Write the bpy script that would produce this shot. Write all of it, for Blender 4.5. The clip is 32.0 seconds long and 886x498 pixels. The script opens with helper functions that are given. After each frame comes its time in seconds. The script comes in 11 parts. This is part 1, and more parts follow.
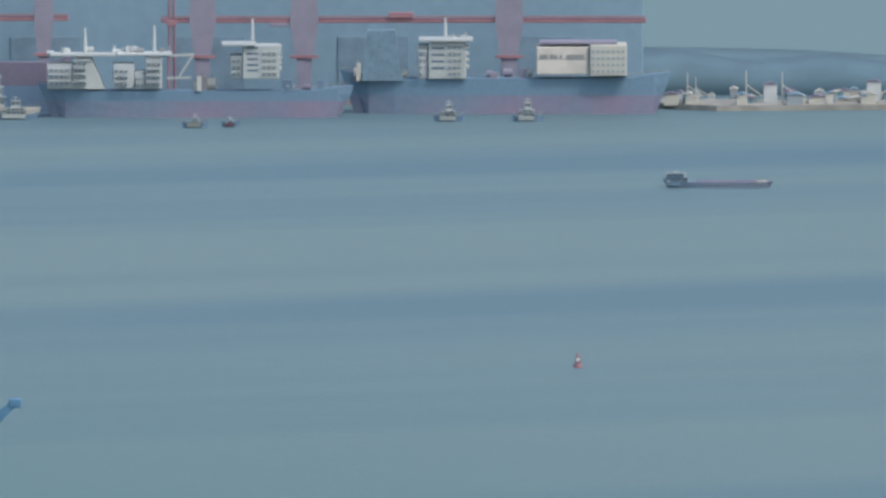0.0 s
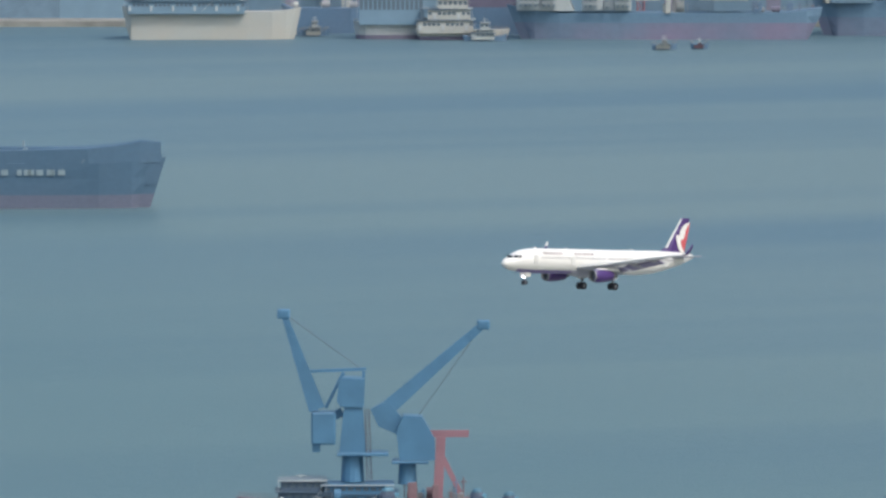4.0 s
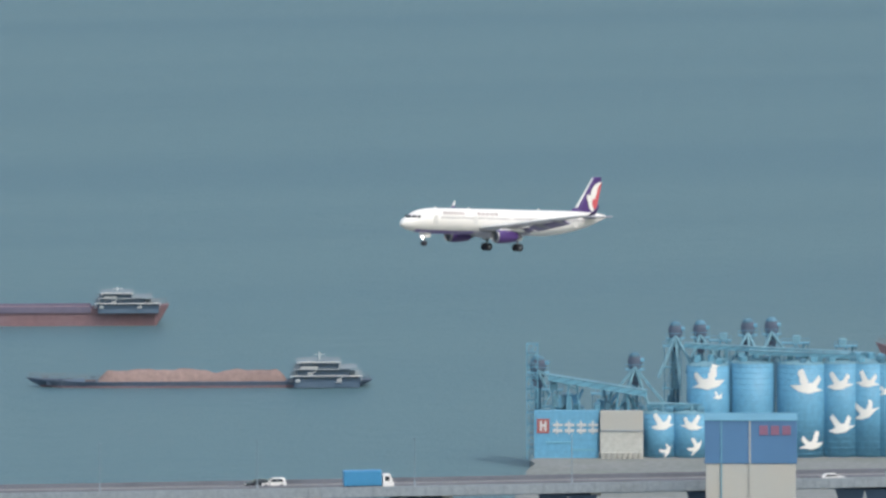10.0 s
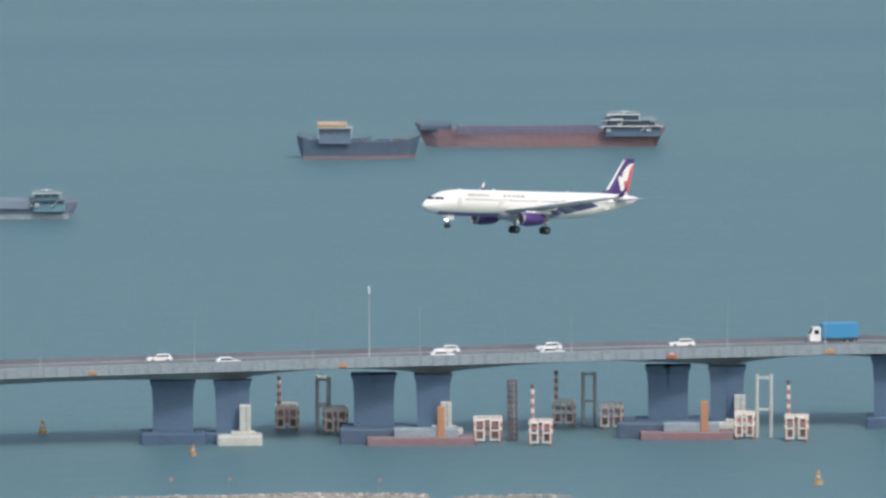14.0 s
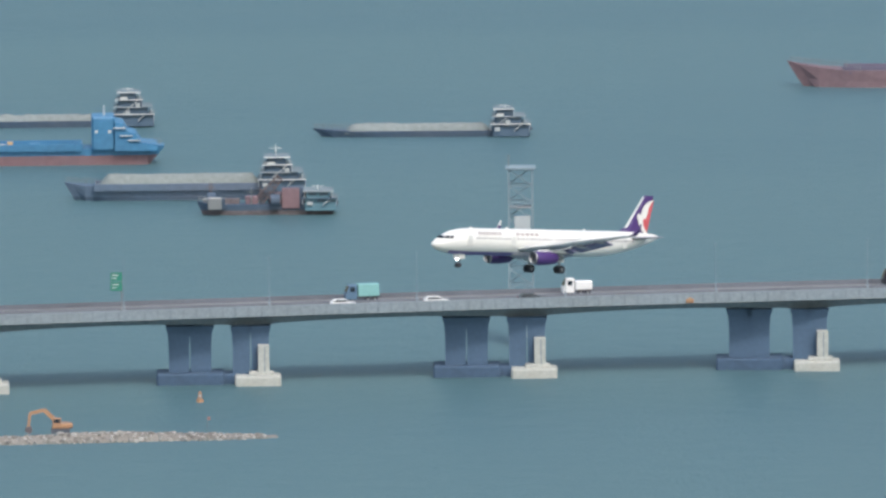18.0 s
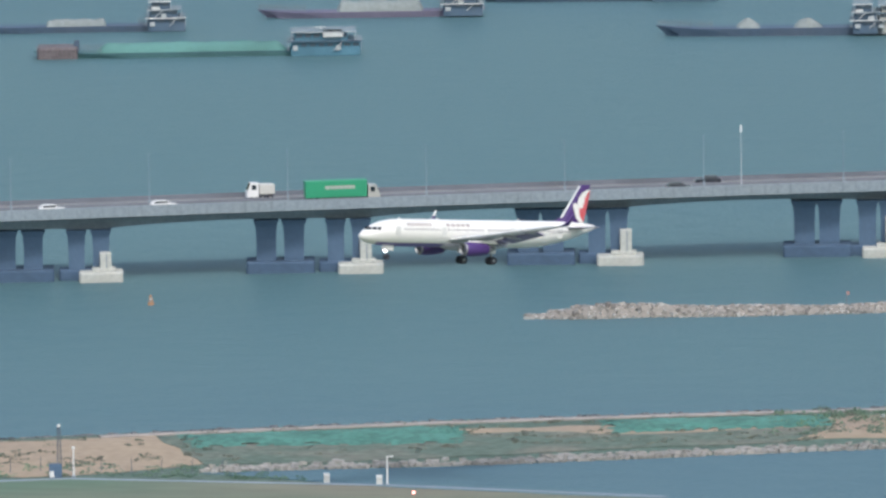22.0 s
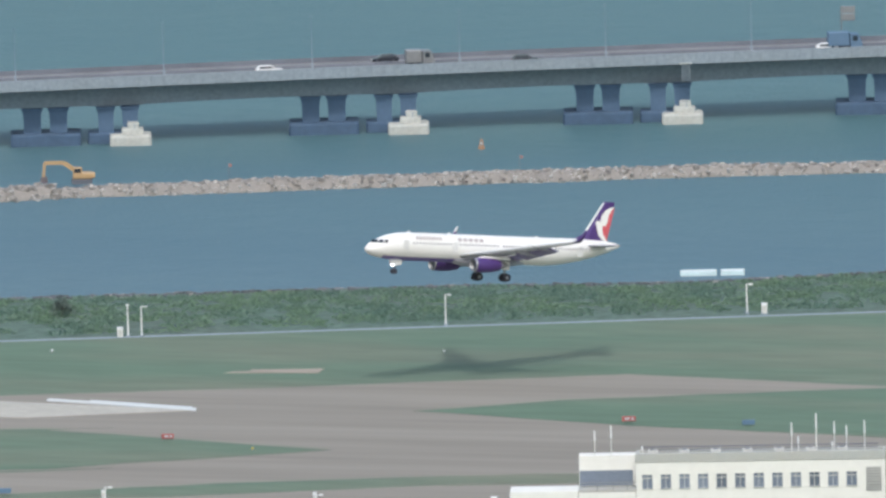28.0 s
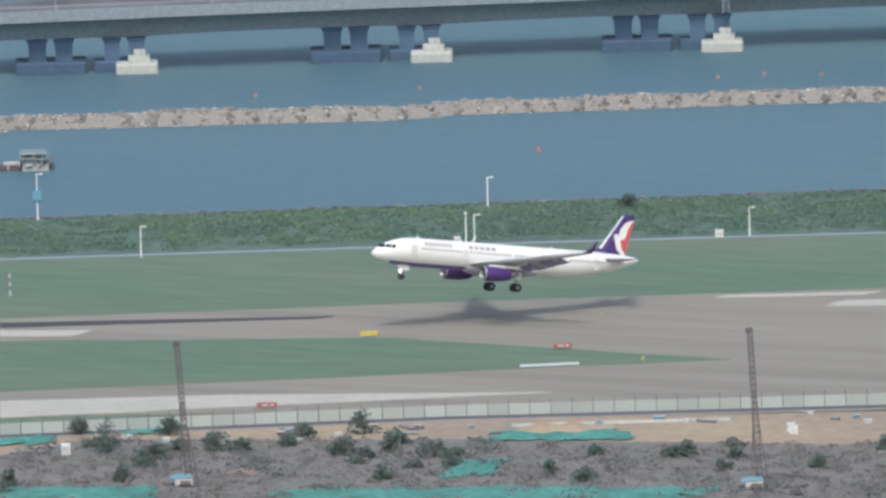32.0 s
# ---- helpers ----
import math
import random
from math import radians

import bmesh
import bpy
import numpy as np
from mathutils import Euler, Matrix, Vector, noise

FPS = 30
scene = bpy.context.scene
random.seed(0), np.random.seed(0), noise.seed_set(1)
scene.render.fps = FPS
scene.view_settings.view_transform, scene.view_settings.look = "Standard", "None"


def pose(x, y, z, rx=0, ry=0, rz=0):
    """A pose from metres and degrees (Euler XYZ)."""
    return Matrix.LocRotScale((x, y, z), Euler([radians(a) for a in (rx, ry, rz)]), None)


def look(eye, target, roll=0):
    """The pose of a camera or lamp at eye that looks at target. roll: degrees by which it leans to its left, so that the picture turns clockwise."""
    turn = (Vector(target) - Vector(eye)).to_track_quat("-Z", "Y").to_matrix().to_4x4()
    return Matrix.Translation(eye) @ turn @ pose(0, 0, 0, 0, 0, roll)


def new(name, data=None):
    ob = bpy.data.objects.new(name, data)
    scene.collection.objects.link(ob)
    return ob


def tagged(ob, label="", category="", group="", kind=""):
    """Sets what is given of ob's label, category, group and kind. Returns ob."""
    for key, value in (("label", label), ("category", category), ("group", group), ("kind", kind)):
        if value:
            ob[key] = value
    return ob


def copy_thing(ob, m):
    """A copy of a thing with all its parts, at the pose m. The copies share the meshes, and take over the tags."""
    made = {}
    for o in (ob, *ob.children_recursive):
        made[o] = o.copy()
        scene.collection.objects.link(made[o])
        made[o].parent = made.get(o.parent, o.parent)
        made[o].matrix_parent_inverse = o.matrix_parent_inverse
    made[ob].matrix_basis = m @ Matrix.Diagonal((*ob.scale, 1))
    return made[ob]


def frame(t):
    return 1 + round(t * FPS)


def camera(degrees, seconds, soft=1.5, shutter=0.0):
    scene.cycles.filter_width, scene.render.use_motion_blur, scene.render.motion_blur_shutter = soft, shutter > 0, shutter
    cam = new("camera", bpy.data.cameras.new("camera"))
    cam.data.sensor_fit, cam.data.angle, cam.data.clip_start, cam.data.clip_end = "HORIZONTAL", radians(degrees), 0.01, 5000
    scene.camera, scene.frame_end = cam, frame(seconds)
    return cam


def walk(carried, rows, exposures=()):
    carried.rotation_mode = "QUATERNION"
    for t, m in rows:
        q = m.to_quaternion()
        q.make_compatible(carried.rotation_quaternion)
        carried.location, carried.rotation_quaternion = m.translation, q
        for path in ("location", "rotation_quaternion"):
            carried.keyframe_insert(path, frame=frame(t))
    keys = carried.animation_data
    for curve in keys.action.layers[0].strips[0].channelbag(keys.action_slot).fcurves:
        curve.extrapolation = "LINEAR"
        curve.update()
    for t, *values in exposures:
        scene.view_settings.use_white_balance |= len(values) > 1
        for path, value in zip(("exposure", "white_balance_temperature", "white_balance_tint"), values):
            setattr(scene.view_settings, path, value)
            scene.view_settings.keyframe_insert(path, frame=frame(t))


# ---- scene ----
from mathutils import noise as mnoise

# ---------------------------------------------------------------- camera
# The view point is a hill top 269 m over the bay; bearings turn from there, in degrees, positive to the left.
EYE_Z = 269.0
cam = camera(4.2, 32.0, soft=2.8)
PATH = [(0, -25.300, -3.862, 0.00), (0.5, -25.292, -3.862, 0.01), (1, -25.280, -3.853, 0.01), (1.5, -25.284, -3.857, 0.01), (2, -25.292, -3.857, 0.02), (2.5, -25.288, -3.874, 0.03), (3, -25.123, -3.956, 0.03), (3.5, -24.041, -4.050, 0.04), (5.5, -21.339, -4.669, 0.06), (6, -20.497, -4.685, 0.06), (6.5, -19.673, -4.794, 0.07), (7, -19.094, -4.929, 0.07), (7.5, -18.474, -4.980, 0.07), (8, -17.490, -5.015, 0.08), (8.5, -16.830, -5.135, 0.09), (9, -16.078, -5.220, 0.09), (9.5, -15.270, -5.244, 0.10), (10, -14.541, -5.296, 0.10), (10.5, -13.786, -5.368, 0.12), (11, -13.106, -5.457, 0.14), (11.5, -12.508, -5.468, 0.15), (12, -11.688, -5.539, 0.17), (12.5, -10.318, -5.629, 0.19), (13, -9.303, -5.790, 0.21), (13.5, -8.787, -5.939, 0.23), (14, -7.994, -6.002, 0.25), (14.5, -7.249, -6.027, 0.26), (15, -6.566, -6.135, 0.28), (15.5, -5.686, -6.188, 0.30), (17.5, -1.757, -6.354, 0.42), (18, -1.128, -6.423, 0.45), (18.5, -0.455, -6.479, 0.49), (19, 0.261, -6.579, 0.53), (19.5, 1.162, -6.605, 0.56), (20, 1.918, -6.620, 0.60), (20.5, 2.870, -6.725, 0.65), (21, 3.708, -6.848, 0.70), (21.5, 4.660, -6.918, 0.75), (22, 5.745, -7.072, 0.80), (22.5, 6.882, -7.150, 0.85), (23, 7.792, -7.190, 0.90), (23.5, 8.605, -7.279, 0.95), (24, 9.538, -7.387, 1.00), (24.5, 10.631, -7.441, 1.05), (25, 11.733, -7.486, 1.10), (25.5, 12.565, -7.511, 1.15), (27.5, 16.654, -7.865, 1.35), (28, 17.401, -7.913, 1.40), (28.5, 18.206, -7.967, 1.42), (29, 19.078, -8.003, 1.45), (29.5, 19.999, -8.058, 1.48), (30, 21.115, -8.079, 1.50), (30.5, 22.316, -8.162, 1.50), (31, 23.558, -8.249, 1.50), (31.5, 24.815, -8.258, 1.50), (32, 25.701, -8.358, 1.50)]
walk(cam, [(t, pose(0, 0, EYE_Z, 90 + p, 0, y) @ pose(0, 0, 0, 0, 0, -r)) for t, y, p, r in PATH],
     [(0, 0.37, 6500, 10), (6, 0.31, 6510, 10), (9, 0.30, 6520, 10), (12, 0.34, 6520, 10), (18, 0.34, 6450, 10), (24, 0.29, 6270, 10), (32, 0.28, 6300, 10)])

# ---------------------------------------------------------------- light
world = bpy.data.worlds.new("sky")
scene.world = world
world.use_nodes = True
wt = world.node_tree
sky = wt.nodes.new("ShaderNodeTexSky")
sky.sky_type = "NISHITA"
sky.sun_disc = False
sky.sun_elevation, sky.sun_rotation = radians(53), radians(159.4)
sky.air_density, sky.dust_density, sky.ozone_density = 1.6, 4.0, 2.0
wt.links.new(sky.outputs["Color"], wt.nodes["Background"].inputs["Color"])
wt.nodes["Background"].inputs["Strength"].default_value = 0.15
sun_data = bpy.data.lights.new("sun", "SUN")
sun_data.energy, sun_data.angle, sun_data.color = 1.25, radians(5.0), (1.0, 0.98, 0.955)
sun = new("sun", sun_data)
# the sun stands high behind the hill
sun.matrix_world = look((0.211, -0.563, 0.799), (0, 0, 0))

# ---------------------------------------------------------------- materials
MATS = {}


def material(name, colour, rough=0.7, metal=0.0, vary=0.18, grain=6.0, bump=0.15, spread=0.0, spec=0.5, dirt=None, dirt_scale=0.12, dirt_amount=0.35, stretch=0.0):
    """A procedural surface: large stains, fine grain, relief, and a tint that differs from piece to piece."""
    if name in MATS:
        return MATS[name]
    m = bpy.data.materials.new(name)
    m.use_nodes = True
    n, k = m.node_tree.nodes, m.node_tree.links
    b = n["Principled BSDF"]
    b.inputs["Roughness"].default_value, b.inputs["Metallic"].default_value = rough, metal
    b.inputs["Specular IOR Level"].default_value = spec
    tc = n.new("ShaderNodeTexCoord")
    big, fine = n.new("ShaderNodeTexNoise"), n.new("ShaderNodeTexNoise")
    big.inputs["Scale"].default_value, fine.inputs["Scale"].default_value = dirt_scale, grain
    big.inputs["Detail"].default_value, fine.inputs["Detail"].default_value = 5.0, 4.0
    if stretch:
        mp = n.new("ShaderNodeMapping")
        mp.inputs["Rotation"].default_value = (0, 0, radians(-20))
        mp.inputs["Scale"].default_value = (stretch, 1, 1)
        k.new(tc.outputs["Object"], mp.inputs["Vector"])
        k.new(mp.outputs["Vector"], big.inputs["Vector"]), k.new(mp.outputs["Vector"], fine.inputs["Vector"])
    else:
        k.new(tc.outputs["Object"], big.inputs["Vector"]), k.new(tc.outputs["Object"], fine.inputs["Vector"])
    ramp = n.new("ShaderNodeMapRange")
    ramp.inputs["From Min"].default_value, ramp.inputs["From Max"].default_value = 0.42, 0.68
    k.new(big.outputs["Fac"], ramp.inputs["Value"])
    mix1 = n.new("ShaderNodeMixRGB")
    dark = dirt if dirt else tuple(c * (1 - vary * 1.6) for c in colour)
    mix1.inputs["Color1"].default_value, mix1.inputs["Color2"].default_value = (*colour, 1), (*dark, 1)
    sc = n.new("ShaderNodeMath")
    sc.operation = "MULTIPLY"
    sc.inputs[1].default_value = dirt_amount if dirt else 0.8
    k.new(ramp.outputs["Result"], sc.inputs[0]), k.new(sc.outputs[0], mix1.inputs["Fac"])
    hsv = n.new("ShaderNodeHueSaturation")
    val = n.new("ShaderNodeMapRange")
    val.inputs["To Min"].default_value, val.inputs["To Max"].default_value = 1 - vary, 1 + vary
    val.inputs["From Min"].default_value, val.inputs["From Max"].default_value = 0.3, 0.7
    k.new(fine.outputs["Fac"], val.inputs["Value"])
    if spread:
        info, more = n.new("ShaderNodeObjectInfo"), n.new("ShaderNodeMapRange")
        more.inputs["To Min"].default_value, more.inputs["To Max"].default_value = 1 - spread, 1 + spread
        k.new(info.outputs["Random"], more.inputs["Value"])
        mul = n.new("ShaderNodeMath")
        mul.operation = "MULTIPLY"
        k.new(val.outputs["Result"], mul.inputs[0]), k.new(more.outputs["Result"], mul.inputs[1])
        k.new(mul.outputs[0], hsv.inputs["Value"])
    else:
        k.new(val.outputs["Result"], hsv.inputs["Value"])
    k.new(mix1.outputs["Color"], hsv.inputs["Color"]), k.new(hsv.outputs["Color"], b.inputs["Base Color"])
    if bump:
        bp = n.new("ShaderNodeBump")
        bp.inputs["Strength"].default_value, bp.inputs["Distance"].default_value = bump, 0.05
        k.new(fine.outputs["Fac"], bp.inputs["Height"]), k.new(bp.outputs["Normal"], b.inputs["Normal"])
    MATS[name] = m
    return m


def glowing(name, colour, strength):
    m = bpy.data.materials.new(name)
    m.use_nodes = True
    b = m.node_tree.nodes["Principled BSDF"]
    b.inputs["Emission Color"].default_value, b.inputs["Emission Strength"].default_value = (*colour, 1), strength
    b.inputs["Base Color"].default_value = (0, 0, 0, 1)
    b.inputs["Specular IOR Level"].default_value = 0.0
    return m


def sea_material():
    """Silty green-blue bay water: ripples at two scales and long wind streaks of calmer and rougher surface."""
    m = bpy.data.materials.new("sea_water")
    m.use_nodes = True
    n, k = m.node_tree.nodes, m.node_tree.links
    b = n["Principled BSDF"]
    b.inputs["IOR"].default_value = 1.33
    tc = n.new("ShaderNodeTexCoord")
    mp = n.new("ShaderNodeMapping")
    mp.inputs["Scale"].default_value = (0.0004, 0.0048, 1)
    mp.inputs["Rotation"].default_value = (0, 0, radians(22))
    streak = n.new("ShaderNodeTexNoise")
    streak.inputs["Scale"].default_value, streak.inputs["Detail"].default_value = 1.0, 3.0
    k.new(tc.outputs["Object"], mp.inputs["Vector"]), k.new(mp.outputs["Vector"], streak.inputs["Vector"])
    broad = n.new("ShaderNodeTexNoise")
    broad.inputs["Scale"].default_value, broad.inputs["Detail"].default_value = 0.0016, 3.0
    k.new(tc.outputs["Object"], broad.inputs["Vector"])
    sep, out = n.new("ShaderNodeSeparateXYZ"), n.new("ShaderNodeMapRange")
    k.new(tc.outputs["Object"], sep.inputs["Vector"]), k.new(sep.outputs["X"], out.inputs["Value"])
    out.inputs["From Min"].default_value, out.inputs["From Max"].default_value = 1150.0, 1550.0
    body = n.new("ShaderNodeMixRGB")
    body.inputs["Color1"].default_value, body.inputs["Color2"].default_value = (0.080, 0.152, 0.180, 1), (0.088, 0.157, 0.174, 1)
    k.new(broad.outputs["Fac"], body.inputs["Fac"])
    # Paler and greyer towards the east.
    east_tone = n.new("ShaderNodeMixRGB")
    east_tone.inputs["Color2"].default_value = (0.117, 0.180, 0.196, 1)
    west, green = n.new("ShaderNodeMapRange"), n.new("ShaderNodeMixRGB")
    west.inputs["From Min"].default_value, west.inputs["From Max"].default_value = 300.0, -500.0
    far, near = n.new("ShaderNodeMapRange"), n.new("ShaderNodeMixRGB")
    far.inputs["From Min"].default_value, far.inputs["From Max"].default_value = 1820.0, 2020.0
    near.inputs["Color1"].default_value, near.inputs["Color2"].default_value = (0.089, 0.158, 0.194, 1), (0.078, 0.154, 0.167, 1)
    k.new(sep.outputs["Y"], far.inputs["Value"]), k.new(far.outputs["Result"], near.inputs["Fac"])
    k.new(near.outputs["Color"], green.inputs["Color2"])
    k.new(sep.outputs["X"], west.inputs["Value"]), k.new(west.outputs["Result"], green.inputs["Fac"])
    k.new(body.outputs["Color"], green.inputs["Color1"])
    k.new(out.outputs["Result"], east_tone.inputs["Fac"]), k.new(green.outputs["Color"], east_tone.inputs["Color1"])
    band = n.new("ShaderNodeMapRange")
    band.inputs["From Min"].default_value, band.inputs["From Max"].default_value = 0.44, 0.64
    k.new(streak.outputs["Fac"], band.inputs["Value"])
    tint = n.new("ShaderNodeMixRGB")
    tint.inputs["Color2"].default_value = (0.070, 0.138, 0.190, 1)
    half = n.new("ShaderNodeMath")
    half.operation = "MULTIPLY_ADD"
    half.inputs[1].default_value, half.inputs[2].default_value = 0.55, 0.18
    k.new(out.outputs["Result"], half.inputs[0])
    much = n.new("ShaderNodeMath")
    much.operation = "MULTIPLY"
    k.new(band.outputs["Result"], much.inputs[0]), k.new(half.outputs[0], much.inputs[1])
    k.new(much.outputs[0], tint.inputs["Fac"])
    k.new(east_tone.outputs["Color"], tint.inputs["Color1"]), k.new(tint.outputs["Color"], b.inputs["Base Color"])
    ro = n.new("ShaderNodeMapRange")
    ro.inputs["To Min"].default_value, ro.inputs["To Max"].default_value = 0.42, 0.46
    k.new(band.outputs["Result"], ro.inputs["Value"]), k.new(ro.outputs["Result"], b.inputs["Roughness"])
    rip, chop = n.new("ShaderNodeTexNoise"), n.new("ShaderNodeTexNoise")
    rip.inputs["Scale"].default_value, chop.inputs["Scale"].default_value = 0.9, 0.12
    rip.inputs["Detail"].default_value = 4.0
    k.new(tc.outputs["Object"], rip.inputs["Vector"]), k.new(tc.outputs["Object"], chop.inputs["Vector"])
    add = n.new("ShaderNodeMath")
    k.new(rip.outputs["Fac"], add.inputs[0]), k.new(chop.outputs["Fac"], add.inputs[1])
    bp = n.new("ShaderNodeBump")
    bp.inputs["Strength"].default_value, bp.inputs["Distance"].default_value = 0.6, 0.5
    k.new(add.outputs[0], bp.inputs["Height"]), k.new(bp.outputs["Normal"], b.inputs["Normal"])
    b.inputs["Specular IOR Level"].default_value = 0.25
    return m


SEA = sea_material()
# Concrete grey carries a blue cast for the haze on the bridge.
CONCRETE = material("hazy_weathered_concrete", (0.245, 0.292, 0.33), 0.9, vary=0.12, grain=1.5, dirt=(0.215, 0.245, 0.26))
PALE_CONCRETE = material("pale_concrete", (0.46, 0.48, 0.455), 0.9, vary=0.1, grain=1.5, dirt=(0.36, 0.32, 0.27))
# Pier colour holds the deck's shade and a blue haze tint.
DARK_CONCRETE = material("shade_blue_concrete", (0.085, 0.141, 0.222), 0.9, vary=0.06, grain=1.5)
# Footing colour is darkened to stand in for the bridge's shadow.
DECK_SHADOW_CONCRETE = material("deck_shadow_concrete", (0.064, 0.110, 0.182), 0.85, vary=0.10, grain=1.5, dirt=(0.05, 0.085, 0.13), dirt_scale=0.2)
ASPHALT = material("asphalt", (0.06, 0.06, 0.065), 0.9, vary=0.15, grain=3)
ROADBED = material("grey_road", (0.21, 0.215, 0.22), 0.9, vary=0.12, grain=3)
WHITE = material("white_paint", (0.57, 0.60, 0.60), 0.5, vary=0.05, dirt=(0.55, 0.52, 0.46), dirt_amount=0.25)
CREAM = material("cream_paint", (0.40, 0.415, 0.395), 0.6, vary=0.08, dirt=(0.45, 0.4, 0.33))
PLANE_WHITE = material("aircraft_white", (0.76, 0.755, 0.72), 0.28, vary=0.02, bump=0.0, dirt=(0.68, 0.665, 0.64), dirt_scale=0.25)
PLANE_GREY = material("aircraft_grey", (0.36, 0.36, 0.41), 0.35, vary=0.05, bump=0.0)
WING_PALE = material("aircraft_wing", (0.66, 0.66, 0.69), 0.35, vary=0.05, bump=0.0)
FLAP_DARK = material("aircraft_flap", (0.24, 0.21, 0.36), 0.4, vary=0.05, bump=0.0)
BELLY = material("aircraft_belly_purple", (0.17, 0.12, 0.34), 0.35, vary=0.06, bump=0.0)
PURPLE = material("aircraft_purple", (0.072, 0.036, 0.165), 0.3, vary=0.06, bump=0.0)
AIR_RED = material("aircraft_red", (0.56, 0.10, 0.115), 0.3, vary=0.05, bump=0.0)
RUBBER = material("black_rubber", (0.040, 0.040, 0.052), 0.85)
STEEL = material("grey_steel", (0.30, 0.31, 0.32), 0.45, metal=0.6)
DARK_STEEL = material("dark_steel", (0.14, 0.155, 0.185), 0.6, metal=0.2)
GLASS = material("dark_glass", (0.02, 0.03, 0.04), 0.08, vary=0.05, bump=0.0)
SILO_BLUE = material("silo_blue", (0.110, 0.322, 0.490), 0.55, vary=0.10, grain=1.2, dirt=(0.15, 0.34, 0.47), dirt_scale=0.06, spread=0.06)
SILO_DARK = material("machinery_blue", (0.085, 0.21, 0.29), 0.6, vary=0.2, spread=0.15)
SKY_PAINT = material("pale_blue_paint", (0.13, 0.34, 0.46), 0.55, vary=0.12, spread=0.08)
ROYAL = material("royal_blue_panel", (0.05, 0.16, 0.42), 0.5, vary=0.06)
# Hull paints are lightened and blued for haze over the bay.
NAVY = material("navy_hull", (0.10, 0.18, 0.275), 0.55, vary=0.05, grain=0.8, dirt=(0.14, 0.16, 0.21), dirt_scale=0.05)
BLACK_HULL = material("dark_hull", (0.062, 0.098, 0.150), 0.6, vary=0.08, grain=0.8, dirt=(0.105, 0.115, 0.145), dirt_scale=0.08)
GREY_HULL = material("grey_hull", (0.115, 0.165, 0.235), 0.6, vary=0.07, grain=0.8, dirt=(0.15, 0.15, 0.19), dirt_scale=0.08)
BLUE_HULL = material("bright_blue_hull", (0.055, 0.20, 0.36), 0.5, vary=0.10, grain=0.8, dirt=(0.07, 0.18, 0.30))
OXIDE = material("red_oxide", (0.215, 0.145, 0.165), 0.75, vary=0.08, grain=0.8, dirt=(0.20, 0.09, 0.08), dirt_scale=0.06)
DULL_OXIDE = material("hazy_oxide", (0.138, 0.130, 0.190), 0.8, vary=0.05, grain=0.8, dirt=(0.17, 0.15, 0.20), dirt_scale=0.06)
# Crane and machine colours are dulled to stand in for haze.
CRANE_RED = material("crane_red", (0.29, 0.155, 0.185), 0.55, vary=0.12)
CRANE_BLUE = material("crane_blue", (0.075, 0.195, 0.32), 0.55, vary=0.15)
ORANGE = material("machine_orange", (0.42, 0.24, 0.14), 0.5, vary=0.1, dirt=(0.35, 0.18, 0.08))
YELLOW = material("machine_yellow", (0.44, 0.300, 0.155), 0.5, vary=0.1, dirt=(0.4, 0.25, 0.1))
RUST = material("rusty_steel", (0.150, 0.128, 0.135), 0.85, vary=0.25, grain=1.5)
SAND = material("pale_sand", (0.225, 0.255, 0.250), 0.95, vary=0.12, grain=1.2)
RED_SAND = material("red_ore", (0.245, 0.18, 0.165), 0.95, vary=0.15, grain=1.0)
ROCK = material("rubble_stone", (0.300, 0.288, 0.268), 0.95, vary=0.2, grain=1.2, spread=0.18)
GRASS = material("mown_grass", (0.101, 0.161, 0.110), 0.95, vary=0.10, grain=0.3, bump=0.2, dirt=(0.186, 0.178, 0.132), dirt_scale=0.03, dirt_amount=0.55, stretch=0.3)
# the grass is drier and browner towards the east end of the island
for node in list(GRASS.node_tree.nodes):
    if node.bl_idname == "ShaderNodeMath":
        place_, split_, fade_ = (GRASS.node_tree.nodes.new(q) for q in ("ShaderNodeTexCoord", "ShaderNodeSeparateXYZ", "ShaderNodeMapRange"))
        fade_.inputs["From Min"].default_value, fade_.inputs["From Max"].default_value = -680.0, -380.0
        fade_.inputs["To Min"].default_value, fade_.inputs["To Max"].default_value = 0.40, 1.0
        GRASS.node_tree.links.new(place_.outputs["Object"], split_.inputs["Vector"])
        GRASS.node_tree.links.new(split_.outputs["X"], fade_.inputs["Value"])
        GRASS.node_tree.links.new(fade_.outputs["Result"], node.inputs[1])
TRACK = material("dusty_track", (0.33, 0.30, 0.275), 0.95, vary=0.12, grain=0.6)
WILD = material("rough_grass", (0.088, 0.138, 0.108), 0.95, vary=0.3, grain=0.5, bump=0.4, dirt=(0.085, 0.112, 0.09), dirt_scale=0.03, dirt_amount=0.6)
SLOPE = material("creeping_grass", (0.098, 0.138, 0.108), 0.95, vary=0.3, grain=0.5, bump=0.4, dirt=(0.22, 0.19, 0.155), dirt_scale=0.08, dirt_amount=0.6)
SCRUB = material("dry_scrub", (0.172, 0.158, 0.150), 0.95, vary=0.35, grain=0.9, dirt=(0.09, 0.12, 0.07), dirt_scale=0.05)
EARTH = material("bare_earth", (0.335, 0.262, 0.186), 0.95, vary=0.14, grain=0.6, dirt=(0.27, 0.215, 0.17), dirt_scale=0.03, dirt_amount=0.8)
RUNWAY = material("runway_asphalt", (0.247, 0.227, 0.193), 0.95, vary=0.07, grain=0.3, dirt=(0.196, 0.180, 0.153), dirt_scale=0.11, dirt_amount=0.8, stretch=0.07)
APRON = material("pale_apron", (0.42, 0.405, 0.355), 0.95, vary=0.08, grain=0.8)
NET = material("green_dust_net", (0.078, 0.215, 0.172), 0.9, vary=0.3, grain=0.8, bump=0.4)
